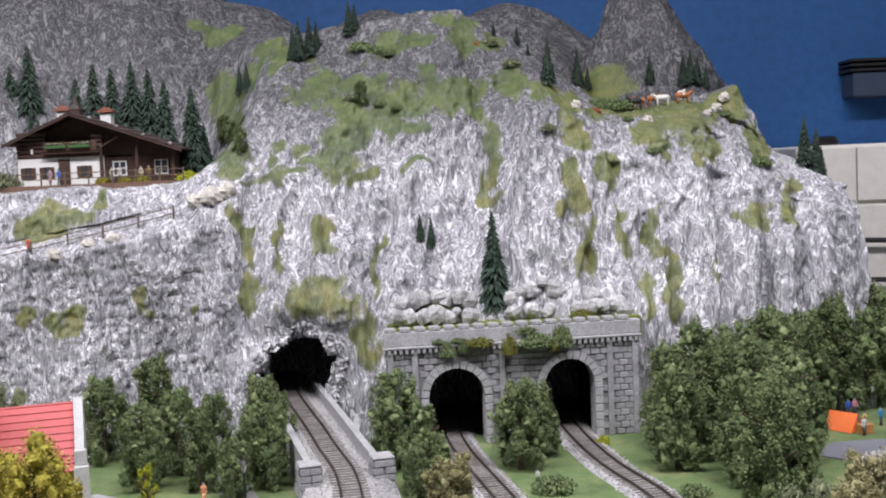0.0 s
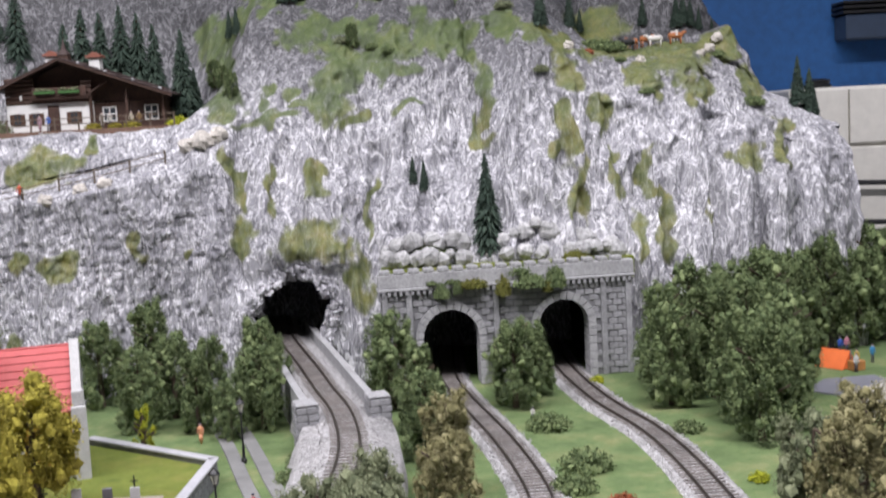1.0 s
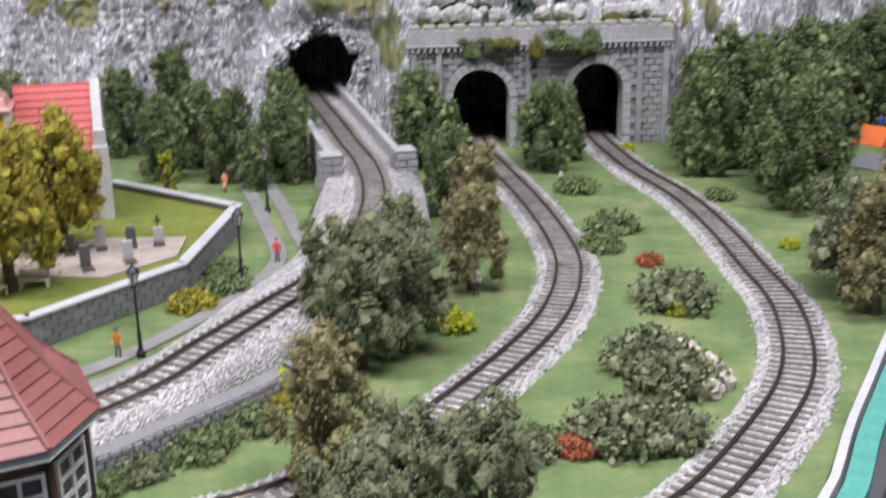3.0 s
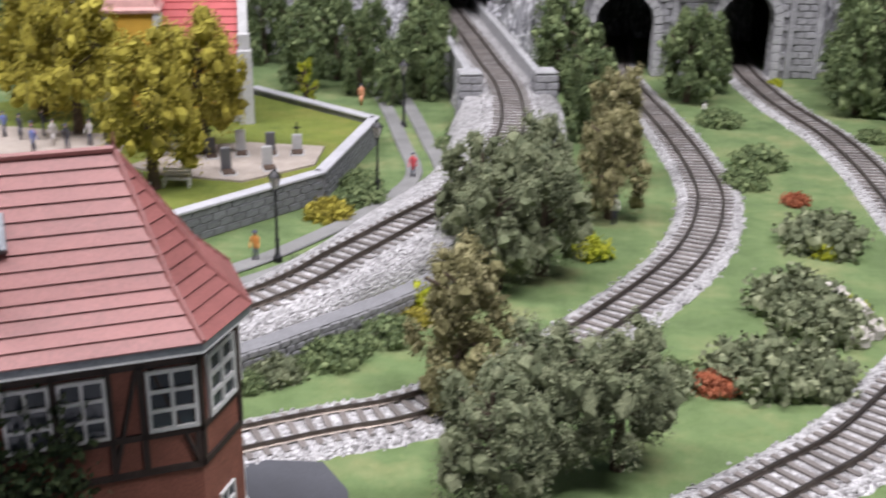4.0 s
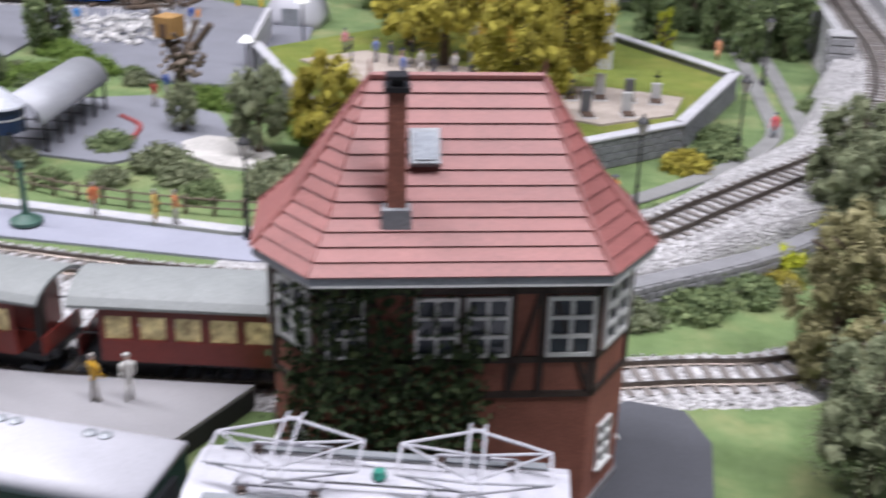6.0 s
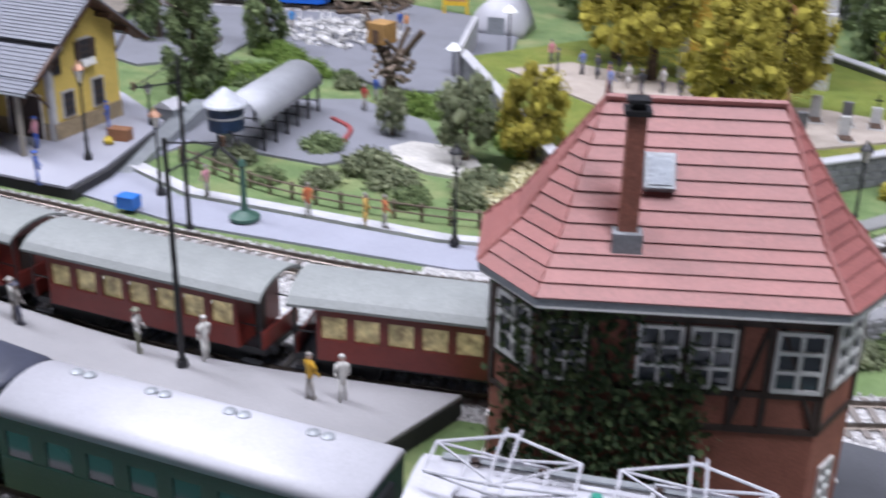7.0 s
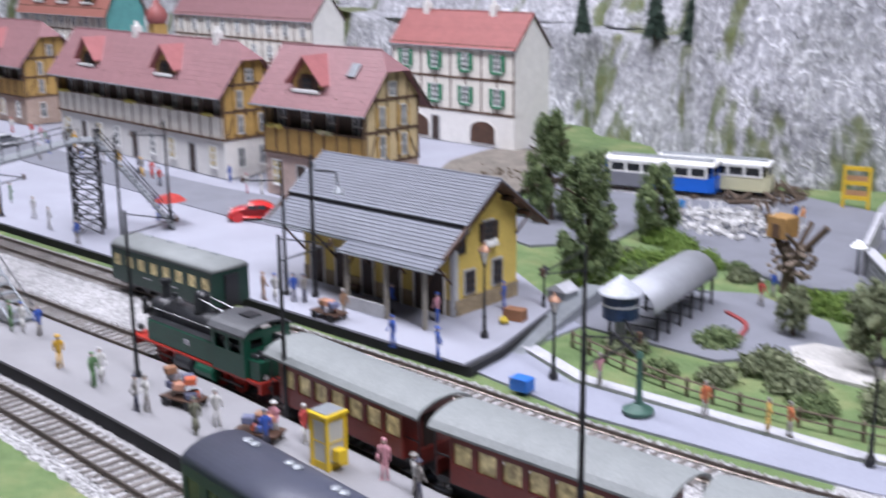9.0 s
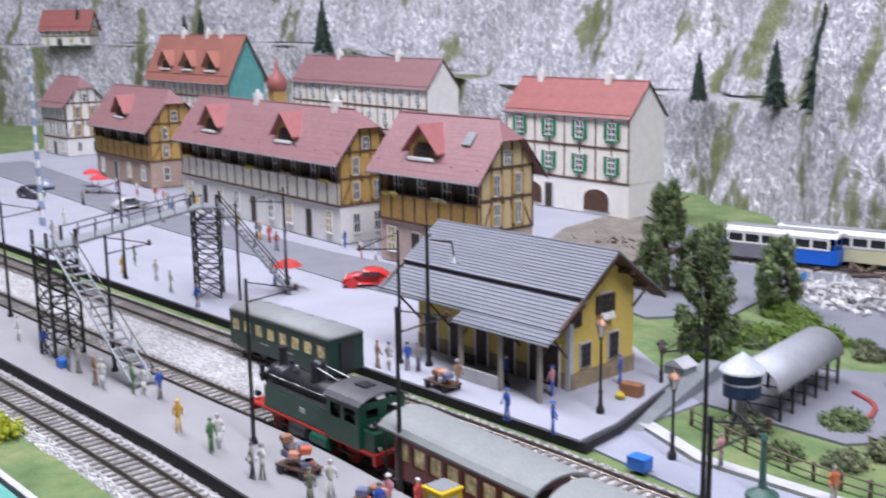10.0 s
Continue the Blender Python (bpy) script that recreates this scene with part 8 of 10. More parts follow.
car(-0.985, 0.482, 0.0085, 237, (0.55, 0.03, 0.03), "shiny red rounded car parked on the square")
car(-1.82, 0.40, 0.0085, 175, (0.20, 0.22, 0.28), "dark grey rounded car on the square")


def tram(m, low, label):
    t = thing("tram", label, "tram", "trams", at=m)
    hl, hw = 0.058, 0.0135
    part("lower_body", Shape().slab([(-hl, -hw + 0.004), (-hl + 0.006, -hw), (hl - 0.006, -hw), (hl, -hw + 0.004), (hl, hw - 0.004), (hl - 0.006, hw), (-hl + 0.006, hw), (-hl, hw - 0.004)], 0.004, 0.018), low, t)
    part("skirt_panel", Shape().box(-hl + 0.006, -0.004, -hw - 0.0006, -hw + 0.0004, 0.004, 0.0178), PAVING, t, "dull grey skirt panel")
    xs = np.linspace(-hl + 0.008, hl - 0.008, 7)
    gx = [q for x in xs for q in (x - 0.0012, x + 0.0012)]
    for s in (-1, 1):
        part("window_band", Shape().lattice(gx, [0.018, 0.0195, 0.0275, 0.0300], s * hw - 0.0005, s * hw + 0.0005, lambda i, j: i % 2 == 0 or j != 1), WHITE, t)
        part("glazing", Shape().box(-hl + 0.008, hl - 0.008, s * (hw - 0.0012) - 0.0002, s * (hw - 0.0012) + 0.0002, 0.0185, 0.0280), DARK_PANE, t)
        part("end_window", Shape().box(s * hl - s * 0.003 - 0.0003, s * hl - s * 0.003 + 0.0003, -0.009, 0.009, 0.0195, 0.0285), DARK_PANE, t)
        part("end_pillar", Shape().box(s * (hl - 0.003) - 0.001, s * (hl - 0.003) + 0.001, -0.0105, -0.009, 0.018, 0.0300).box(s * (hl - 0.003) - 0.001, s * (hl - 0.003) + 0.001, 0.009, 0.0105, 0.018, 0.0300), low, t)
    part("roof", Shape().prism([(-hw - 0.001, 0.0300), (-hw, 0.0318), (-0.007, 0.0335), (0.007, 0.0335), (hw, 0.0318), (hw + 0.001, 0.0300)], -hl, hl, Matrix.Rotation(-math.pi / 2, 4, "Z")), WHITE, t)
    part("roof_deck", Shape().box(-hl + 0.004, hl - 0.004, -0.0055, 0.0055, 0.0335, 0.0352, bevel=0.0004), GREY_METAL, t)
    wheels(t, (-0.022, 0.022), 0.0050, LOCO_BLACK)


tram(pose(-0.848, 0.872, 0.0045, 0, 0, 22), plain("tram_blue", (0.015, 0.13, 0.62), 0.4, vary=0.1), "white and blue old tram below the cliff")
tram(pose(-0.815, 0.915, 0.0045, 0, 0, 22), plain("tram_cream", (0.62, 0.60, 0.40), 0.5, vary=0.1), "pale cream old tram below the cliff")
railway([(-1.10, 0.765, 0.0), (-0.95, 0.830, 0.0), (-0.848, 0.872, 0.0), (-0.74, 0.915, 0.0)], "short siding with old trams beneath the cliff")


# ---------------------------------------------------------------- shelter, water tower, garden
def shelter():
    s = thing("shelter", "round-roofed silver shelter on dark posts", "shelter")
    a, b = Vector((-0.559, 0.512, 0)), Vector((-0.591, 0.612, 0))
    d = b - a
    m = Matrix.Translation(a) @ Matrix.Rotation(math.atan2(d.y, d.x) - math.pi / 2, 4, "Z")
    arc = [(0.0175 * math.cos(q), 0.021 + 0.016 * math.sin(q)) for q in np.linspace(0.0, math.pi, 17)]
    part("roof", Shape().prism(arc + [(x * 0.95, z - 0.0008) for x, z in arc[::-1]], 0, d.length, m), plain("barrel_roof_zinc", (0.36, 0.37, 0.40), 0.5, 0.2, vary=0.12), s, "grey zinc barrel roof", True)
    for y in np.linspace(0.006, d.length - 0.006, 6):
        for x in (-0.0162, 0.0162):
            part("post", Shape().box(x - 0.0008, x + 0.0008, y - 0.0008, y + 0.0008, 0, 0.023, m), IRON, s)
        part("rack", Shape().rod(m @ Vector((-0.017, y, 0.010)), m @ Vector((0.017, y, 0.010)), 0.0005, 5), IRON, s)


shelter()


def water_tower(x, y):
    w = thing("water_tank", "dark blue water tank with a pale cone roof on a post", "water tower", at=pose(x, y, 0))
    part("post", Shape().cyl(0.0042, 0.0030, 0, 0.021, 12), COPING, w)
    tank = part("tank", Shape().turned([(0.004, 0.0185), (0.0112, 0.0205), (0.0115, 0.0355), (0.0112, 0.0365)], 18), plain("tank_blue", (0.02, 0.045, 0.12), 0.4, vary=0.5, coarse=150), w)
    part("band", Shape().turned([(0.0117, 0.0285), (0.0118, 0.0291), (0.0117, 0.0297)], 18), COPING, tank)
    part("cone_roof", Shape().turned([(0.0142, 0.0360), (0.0138, 0.0372), (0.0005, 0.0475)], 18), plain("tank_roof", (0.50, 0.52, 0.57), 0.5), w)
    part("spout", Shape().rod((0, 0, 0.024), (0.026, -0.016, 0.018), 0.0010, 6), IRON, w)


water_tower(-0.556, 0.500)


def water_crane(x, y):
    w = thing("water_crane", "green cast-iron water crane with a swung-out pipe", "water crane", at=pose(x, y, 0.0026))
    green = plain("crane_green", (0.05, 0.12, 0.09), 0.5, vary=0.25)
    part("base_ring", Shape().turned([(0.0085, 0), (0.0085, 0.0018), (0.0060, 0.0030), (0.0030, 0.0050)], 16), green, w)
    part("column", Shape().turned([(0.0022, 0.004), (0.0017, 0.012), (0.0015, 0.030), (0.0024, 0.031), (0.0012, 0.034)], 10), green, w)
    part("arm", Shape().rod((0, 0, 0.0305), (-0.030, 0.012, 0.0335), 0.0010, 7), IRON, w)
    part("spout", Shape().rod((-0.030, 0.012, 0.0335), (-0.034, 0.0135, 0.0260), 0.0014, 7), IRON, w)


water_crane(-0.475, 0.428)
setting("pavement", Shape().add([(-0.590, 0.420, 0.0), (-0.640, 0.555, 0.0125), (-0.628, 0.560, 0.0125), (-0.575, 0.425, 0.0), (-0.590, 0.420, -0.001), (-0.640, 0.555, -0.001), (-0.628, 0.560, -0.001), (-0.575, 0.425, -0.001)], [(0, 3, 2, 1), (0, 4, 7, 3), (1, 2, 6, 5), (2, 3, 7, 6), (1, 5, 4, 0)]), GREY_METAL, "grey ramp beside the station square")
LEAF_HEDGE = foliage("leaf_hedge", (0.085, 0.145, 0.022), (0.155, 0.245, 0.045), (0.26, 0.36, 0.085))
HEDGE = bush(61, LEAF_HEDGE, 0.016, 90, 900, 0.8)


def hedge(pts):
    p = curve_points(pts, 0.014)
    g = thing("hedge", "clipped bright green garden hedge", "hedge")
    rng = random.Random(len(pts))
    for q in p:
        part("hedge_clump", HEDGE, None, g, at=Matrix.Translation((q[0], q[1], 0)) @ Matrix.Rotation(rng.uniform(0, 6), 4, "Z") @ Matrix.Diagonal((0.75, 0.75, 0.9, 1)))


hedge([(-0.53, 0.655), (-0.50, 0.66), (-0.45, 0.65), (-0.41, 0.62)])
hedge([(-0.64, 0.67), (-0.69, 0.715), (-0.72, 0.72)])
hedge([(-0.66, 0.585), (-0.69, 0.62), (-0.66, 0.655)])
planted("b", -0.835, 0.705, 0, 0.92, 0.5, "tall dark green tree beside the station")
planted("b", -0.668, 0.585, 0, 0.90, 1.5, "tall dark green tree beside the station")
planted("a", -0.725, 0.725, 0, 0.66, 2.5)
planted("c", -0.432, 0.585, 0, 0.72, 0.6)
planted("c", -0.50, 0.60, 0, 0.42, 1.6)
planted("d", -0.392, 0.60, 0, 0.66, 2.6)
planted("a", -0.56, 1.02, 0, 1.2, 3.0)
planted("b", -0.50, 1.05, 0, 1.2, 4.0)
planted("c", -0.45, 1.06, 0, 1.3, 5.0)
planted("a", -0.42, 0.97, 0, 1.1, 5.5)
for kind, x, y, k in (("mid", -0.47, 0.535, 0.9), ("mid", -0.44, 0.52, 0.8), ("dark", -0.52, 0.55, 0.8), ("mid", -0.395, 0.545, 0.9), ("dark", -0.345, 0.560, 0.7), ("dark", -0.42, 0.505, 0.7), ("rust", -0.445, 0.646, 0.8), ("mid", -0.70, 0.66, 0.6), ("dark", -0.67, 0.64, 0.7), ("lime", -0.83, 0.115, 1.3), ("lime", -0.80, 0.125, 1.2), ("dark", -0.51, 0.485, 0.6), ("mid", -0.55, 0.50, 0.7), ("rust", -0.66, 0.68, 0.8), ("mid", -0.48, 0.50, 0.6)):
    shrub(kind, x, y, 0, k, x * 50)
arch = thing("flower_arc", "curved red flower border at the yard corner", "flower bed")
part("border", sweep(curve_points([(-0.515, 0.565, 0.001), (-0.53, 0.592, 0.001), (-0.555, 0.604, 0.001)], 0.004), [(-0.0018, 0), (-0.0015, 0.0022), (0.0015, 0.0022), (0.0018, 0)]), plain("red_flowers", (0.30, 0.05, 0.05), 0.8, vary=0.4), arch)


def tree_house(x, y):
    t = thing("tree_house", "bare forked tree carrying a wooden hut", "tree house", at=pose(x, y, 0.0))
    part("trunk", Shape().cyl(0.006, 0.004, 0, 0.022, 9).rod((0, 0, 0.02), (-0.022, 0, 0.055), 0.0028, 7).rod((0, 0, 0.02), (0.026, 0.004, 0.052), 0.0026, 7).rod((0, 0, 0.022), (0.004, 0.018, 0.05), 0.0020, 6).rod((0.01, 0, 0.032), (0.004, -0.012, 0.046), 0.0016, 6).rod((-0.012, 0, 0.038), (-0.028, 0.006, 0.062), 0.0014, 6), BARK, t)
    hut = part("hut", Shape().box(-0.015, 0.001, -0.009, 0.007, 0.040, 0.056, bevel=0.0006), plain("hut_wood", (0.42, 0.24, 0.08), 0.8, vary=0.35), t)
    part("hut_door", Shape().box(-0.010, -0.004, -0.0095, -0.0088, 0.041, 0.051), BROWN_TIMBER, hut)
    s, rng = Shape(), random.Random(3)
    for _ in range(120):
        s.lump((rng.uniform(-0.012, 0.016), rng.uniform(-0.010, 0.010), rng.uniform(0.014, 0.036)), rng.uniform(0.001, 0.0028), rng=rng)
    tagged(part("debris", s, plain("branch_debris", (0.28, 0.22, 0.17), 0.9, vary=0.4), t), kind="stuff")


tree_house(-0.560, 0.680)


def scaffold_frame(x, y):
    f = thing("display_frame", "upright yellow frame with panels", "display frame", at=pose(x, y, 0, 0, 0, 25))
    part("frame", Shape().lattice([-0.013, -0.010, 0.010, 0.013], [0, 0.010, 0.014, 0.024, 0.028, 0.038, 0.042], -0.001, 0.001, lambda i, j: i != 1 or j % 2 == 1), plain("frame_yellow", (0.72, 0.48, 0.03), 0.5), f)
    for z in (0.010, 0.024):
        part("panel", Shape().box(-0.010, 0.010, -0.0004, 0.0004, z + 0.001, z + 0.009), plain("panel_brown", (0.45, 0.25, 0.12), 0.7), f)


scaffold_frame(-0.68, 0.955)
hang = thing("silver_hut", "silver arched hut with a white lamp beside it", "hut", at=pose(-0.60, 0.90, 0, 0, 0, 15))
part("shell", Shape().prism([(0.026 * math.cos(q), 0.034 * math.sin(q)) for q in np.linspace(0, math.pi, 15)], 0, 0.045), ROOF_SILVER, hang, "", True)
part("door", Shape().box(-0.008, 0.008, -0.0008, 0.0002, 0, 0.018), GREY_METAL, hang)
ramp_wall = thing("yard_wall_end", "pale grey wall panel at the churchyard corner", "wall")
part("panel", Shape().slab([(-0.545, 0.757), (-0.548, 0.753), (-0.600, 0.86), (-0.596, 0.862)], 0, 0.026), COPING, ramp_wall)


def floodlight(x, y, h=0.032):
    f = thing("park_lamp", "low lamp post with a bright white shade", "lamp", "white shade lamps", at=pose(x, y, 0.002))
    part("post", Shape().cyl(0.0010, 0.0008, 0, h, 8), IRON, f)
    part("shade", Shape().turned([(0.0012, h + 0.005), (0.0060, h), (0.0056, h - 0.0008)], 12), plain("white_shade", (0.85, 0.85, 0.85), 0.4, emit=0.5) if "white_shade" not in bpy.data.materials else bpy.data.materials["white_shade"], f)


floodlight(-0.55, 0.752, 0.022)
street_lamp(-0.628, 0.503, 0.002, 0.036)
floodlight(-0.475, 0.915, 0.05)
floodlight(-0.545, 0.83, 0.04)
# heap of white scrap and pale timber at the yard
rng = random.Random(55)
for i in range(12):
    x, y, a = -0.76 + rng.uniform(-0.05, 0.05), 0.90 + rng.uniform(-0.03, 0.03), rng.uniform(0, 3)
    log = new("log", Shape().rod((x - 0.014 * math.cos(a), y - 0.014 * math.sin(a), 0.004 + 0.002 * (i % 4)), (x + 0.014 * math.cos(a), y + 0.014 * math.sin(a), 0.005 + 0.002 * (i % 4)), 0.0022, 8).mesh("log", BARK))
    tagged(log, "weathered brown log in a heap", "log", "log heap")
bin_ = thing("garden_shed", "small grey hut beside the lamp", "hut", at=pose(-0.635, 0.527, 0.0018, 0, 0, 10))
part("wall", Shape().box(-0.008, 0.008, -0.007, 0.007, 0, 0.013), GREY_METAL, bin_)
part("roof", Shape().prism([(-0.009, 0.013), (0, 0.018), (0.009, 0.013)], -0.008, 0.008), COPING, bin_)
bag = new("travel_bag", Shape().lump((0, 0, 0.0026), 0.0034, 0.75, 0.25, random.Random(5)).rod((-0.002, 0, 0.0048), (0.002, 0, 0.0048), 0.0006, 5).mesh("travel_bag", plain("yellow_cloth", (0.62, 0.46, 0.04), 0.7)))
bag.matrix_basis = pose(-0.618, 0.459, 0.0086)
tagged(bag, "yellow travel bag on the station paving", "bag")
crate = thing("crate", "brown wooden crate by the station", "crate", at=pose(-0.620, 0.470, 0.0085, 0, 0, 20))
part("box", Shape().box(-0.007, 0.007, -0.004, 0.004, 0, 0.008, bevel=0.0004), plain("crate_wood", (0.30, 0.14, 0.07), 0.8, vary=0.3), crate)

# ---------------------------------------------------------------- figures and luggage
WHITE_C, BLUE_C, YELLOW_C, GREEN_C, GREY_C, OLIVE_C, BROWN_C, PINK_C, RED_C = (0.66, 0.65, 0.62), (0.04, 0.10, 0.42), (0.66, 0.38, 0.03), (0.10, 0.20, 0.08), (0.27, 0.25, 0.23), (0.17, 0.17, 0.12), (0.34, 0.20, 0.12), (0.62, 0.30, 0.34), (0.50, 0.07, 0.06)
DARK_C, PALE_C = (0.06, 0.06, 0.09), (0.50, 0.49, 0.47)
# on the island platform
for x, y, top, low in ((-0.719, 0.207, YELLOW_C, YELLOW_C), (-0.682, 0.217, WHITE_C, PALE_C), (-0.678, 0.211, GREEN_C, GREEN_C), (-0.630, 0.215, GREY_C, DARK_C), (-0.626, 0.219, WHITE_C, GREY_C), (-0.582, 0.225, OLIVE_C, OLIVE_C), (-0.585, 0.238, WHITE_C, PALE_C), (-0.546, 0.244, BLUE_C, DARK_C), (-0.553, 0.253, PINK_C, PALE_C), (-0.836, 0.192, BROWN_C, BROWN_C), (-0.827, 0.194, WHITE_C, PALE_C), (-0.784, 0.218, BLUE_C, GREY_C), (-0.797, 0.212, WHITE_C, BLUE_C), (-0.804, 0.207, GREEN_C, GREEN_C), (-0.870, 0.190, PALE_C, OLIVE_C), (-0.880, 0.186, OLIVE_C, GREY_C),
                       (-0.483, 0.269, PINK_C, PINK_C), (-0.462, 0.270, WHITE_C, GREY_C), (-0.456, 0.268, GREY_C, DARK_C), (-0.370, 0.292, WHITE_C, WHITE_C), (-0.397, 0.281, PALE_C, OLIVE_C), (-0.316, 0.293, YELLOW_C, GREY_C), (-0.305, 0.299, WHITE_C, PALE_C), (-0.540, 0.262, RED_C, WHITE_C), (-0.528, 0.266, BLUE_C, PALE_C), (-0.93, 0.182, BLUE_C, DARK_C), (-0.98, 0.175, WHITE_C, PALE_C)):
    figure(x, y, 0.010, top, 0.0205, turn=x * 90, lower=low)
# on the station platform and before the building
for x, y, top, low in ((-0.628, 0.378, BLUE_C, BLUE_C), (-0.594, 0.386, BLUE_C, BLUE_C), (-0.747, 0.380, BLUE_C, DARK_C), (-0.741, 0.385, GREY_C, DARK_C), (-0.755, 0.370, PALE_C, BLUE_C), (-0.764, 0.366, BROWN_C, BROWN_C), (-0.684, 0.418, BLUE_C, DARK_C), (-0.648, 0.428, PINK_C, BLUE_C), (-0.640, 0.478, BLUE_C, BLUE_C), (-0.694, 0.386, BROWN_C, GREY_C)):
    figure(x, y, 0.0086, top, 0.0205, turn=x * 70, lower=low)
# about the square and before the houses
for x, y, top, low in ((-1.458, 0.464, BLUE_C, BLUE_C), (-1.475, 0.503, YELLOW_C, YELLOW_C), (-1.304, 0.488, YELLOW_C, YELLOW_C), (-1.037, 0.413, BLUE_C, BLUE_C), (-1.160, 0.311, YELLOW_C, GREY_C), (-1.067, 0.325, PALE_C, PALE_C), (-1.075, 0.540, WHITE_C, WHITE_C), (-1.090, 0.532, WHITE_C, PINK_C), (-1.150, 0.545, BLUE_C, WHITE_C), (-1.246, 0.490, GREY_C, YELLOW_C), (-1.482, 0.339, WHITE_C, PALE_C), (-1.264, 0.494, DARK_C, DARK_C), (-1.225, 0.492, RED_C, WHITE_C), (-1.34, 0.485, GREY_C, GREY_C), (-1.40, 0.482, WHITE_C, BLUE_C), (-1.52, 0.482, GREEN_C, DARK_C), (-1.56, 0.490, PINK_C, WHITE_C), (-1.60, 0.492, RED_C, PALE_C), (-1.66, 0.486, WHITE_C, RED_C), (-1.70, 0.470, RED_C, PALE_C), (-1.73, 0.478, PALE_C, BLUE_C), (-1.40, 0.305, GREY_C, DARK_C), (-1.36, 0.300, WHITE_C, PALE_C), (-1.20, 0.335, GREEN_C, GREY_C), (-1.12, 0.330, PALE_C, PALE_C), (-1.55, 0.33, GREY_C, DARK_C), (-1.00, 0.325, BLUE_C, GREY_C), (-1.18, 0.480, RED_C, DARK_C), (-1.42, 0.44, PALE_C, GREY_C), (-1.62, 0.40, GREY_C, DARK_C)):
    figure(x, y, 0.0096, top, 0.0205, turn=x * 50, lower=low)
# beside the road, and in the garden and yard
for x, y, top in ((-0.450, 0.452, (0.55, 0.16, 0.06)), (-0.415, 0.458, (0.62, 0.40, 0.10)), (-0.405, 0.462, (0.60, 0.20, 0.08)), (-0.515, 0.440, PINK_C), (-0.555, 0.655, BLUE_C), (-0.548, 0.632, RED_C), (-0.665, 0.850, (0.75, 0.28, 0.03)), (-0.675, 0.853, BLUE_C), (-0.760, 0.800, (0.05, 0.28, 0.66)), (-0.700, 0.830, PALE_C)):
    figure(x, y, 0.0026, top, 0.0195, turn=x * 40, lower=GREY_C)


def luggage_cart(x, y, z, turn, cols):
    c = thing("luggage_cart", "loaded luggage cart with coloured bags", "cart", "luggage carts", at=pose(x, y, z, 0, 0, turn))
    part("bed", Shape().box(-0.012, 0.012, -0.006, 0.006, 0.004, 0.005), DARK_WOOD, c)
    for sx in (-0.008, 0.008):
        for sy in (-0.006, 0.006):
            part("wheel", Shape().cyl(0.0026, 0.0026, -0.0005, 0.0005, 10, pose(sx, sy, 0.0026, 90)), IRON, c)
    rng = random.Random(turn)
    for i, col in enumerate(cols):
        name = "bag_cloth_%d" % i
        part("suitcase", Shape().box(-0.003, 0.003, -0.0025, 0.0025, 0, 0.004, bevel=0.0006), bpy.data.materials.get(name) or plain(name, col, 0.7), c, at=pose(rng.uniform(-0.008, 0.008), rng.uniform(-0.003, 0.003), 0.005 + 0.004 * (i // 3), 0, 0, rng.uniform(0, 90)))


BAGS = ((0.55, 0.12, 0.05), (0.12, 0.13, 0.2), (0.4, 0.38, 0.42), (0.3, 0.15, 0.08), (0.15, 0.16, 0.26), (0.6, 0.3, 0.2))
luggage_cart(-0.622, 0.238, 0.010, 20, BAGS + BAGS[:4])
luggage_cart(-0.558, 0.247, 0.010, 30, BAGS[::-1])
luggage_cart(-0.701, 0.379, 0.0085, 10, BAGS)
maypole = thing("maypole", "tall white and blue striped maypole", "pole", at=pose(-1.50, 0.318, 0.0085))
for k in range(22):
    part("stripe", Shape().cyl(0.0034 - 0.0001 * k, 0.0033 - 0.0001 * k, k * 0.010, k * 0.010 + 0.0099, 10), WHITE if k % 2 else plain("maypole_blue", (0.30, 0.38, 0.55), 0.6) if k == 0 else bpy.data.materials["maypole_blue"], maypole)
for x, y, c in ((-1.72, 0.45, (0.6, 0.05, 0.06)), (-1.79, 0.46, (0.6, 0.05, 0.06)), (-1.02, 0.418, (0.5, 0.05, 0.04))):
    p = thing("parasol", "red parasol on a thin pole", "parasol", "parasols", at=pose(x, y, 0.0095))
    part("pole", Shape().cyl(0.0005, 0.0005, 0, 0.026, 6), IRON, p)
    part("canopy", Shape().turned([(0.014, 0.020), (0.008, 0.0245), (0.0005, 0.027)], 10), plain("parasol_cloth", c, 0.8), p)

# ---------------------------------------------------------------- ballast between the station tracks
strip(UPPER_LINE, 0.020, MID_LINE, -0.020, -0.33, -2.3, 0.0, 0.0012, "ground", BALLAST, "gravel between the station tracks")

# ---------------------------------------------------------------- chalet on the high shelf
SHINGLE = plain("brown_shingle", (0.085, 0.055, 0.05), 0.75, fine=500, vary=0.3, each=0.2)
LOG = plain("chalet_log", (0.075, 0.038, 0.026), 0.75, fine=400, vary=0.35)
MEAD_GREEN = plain("flower_box_green", (0.06, 0.16, 0.04), 0.8, vary=0.4)


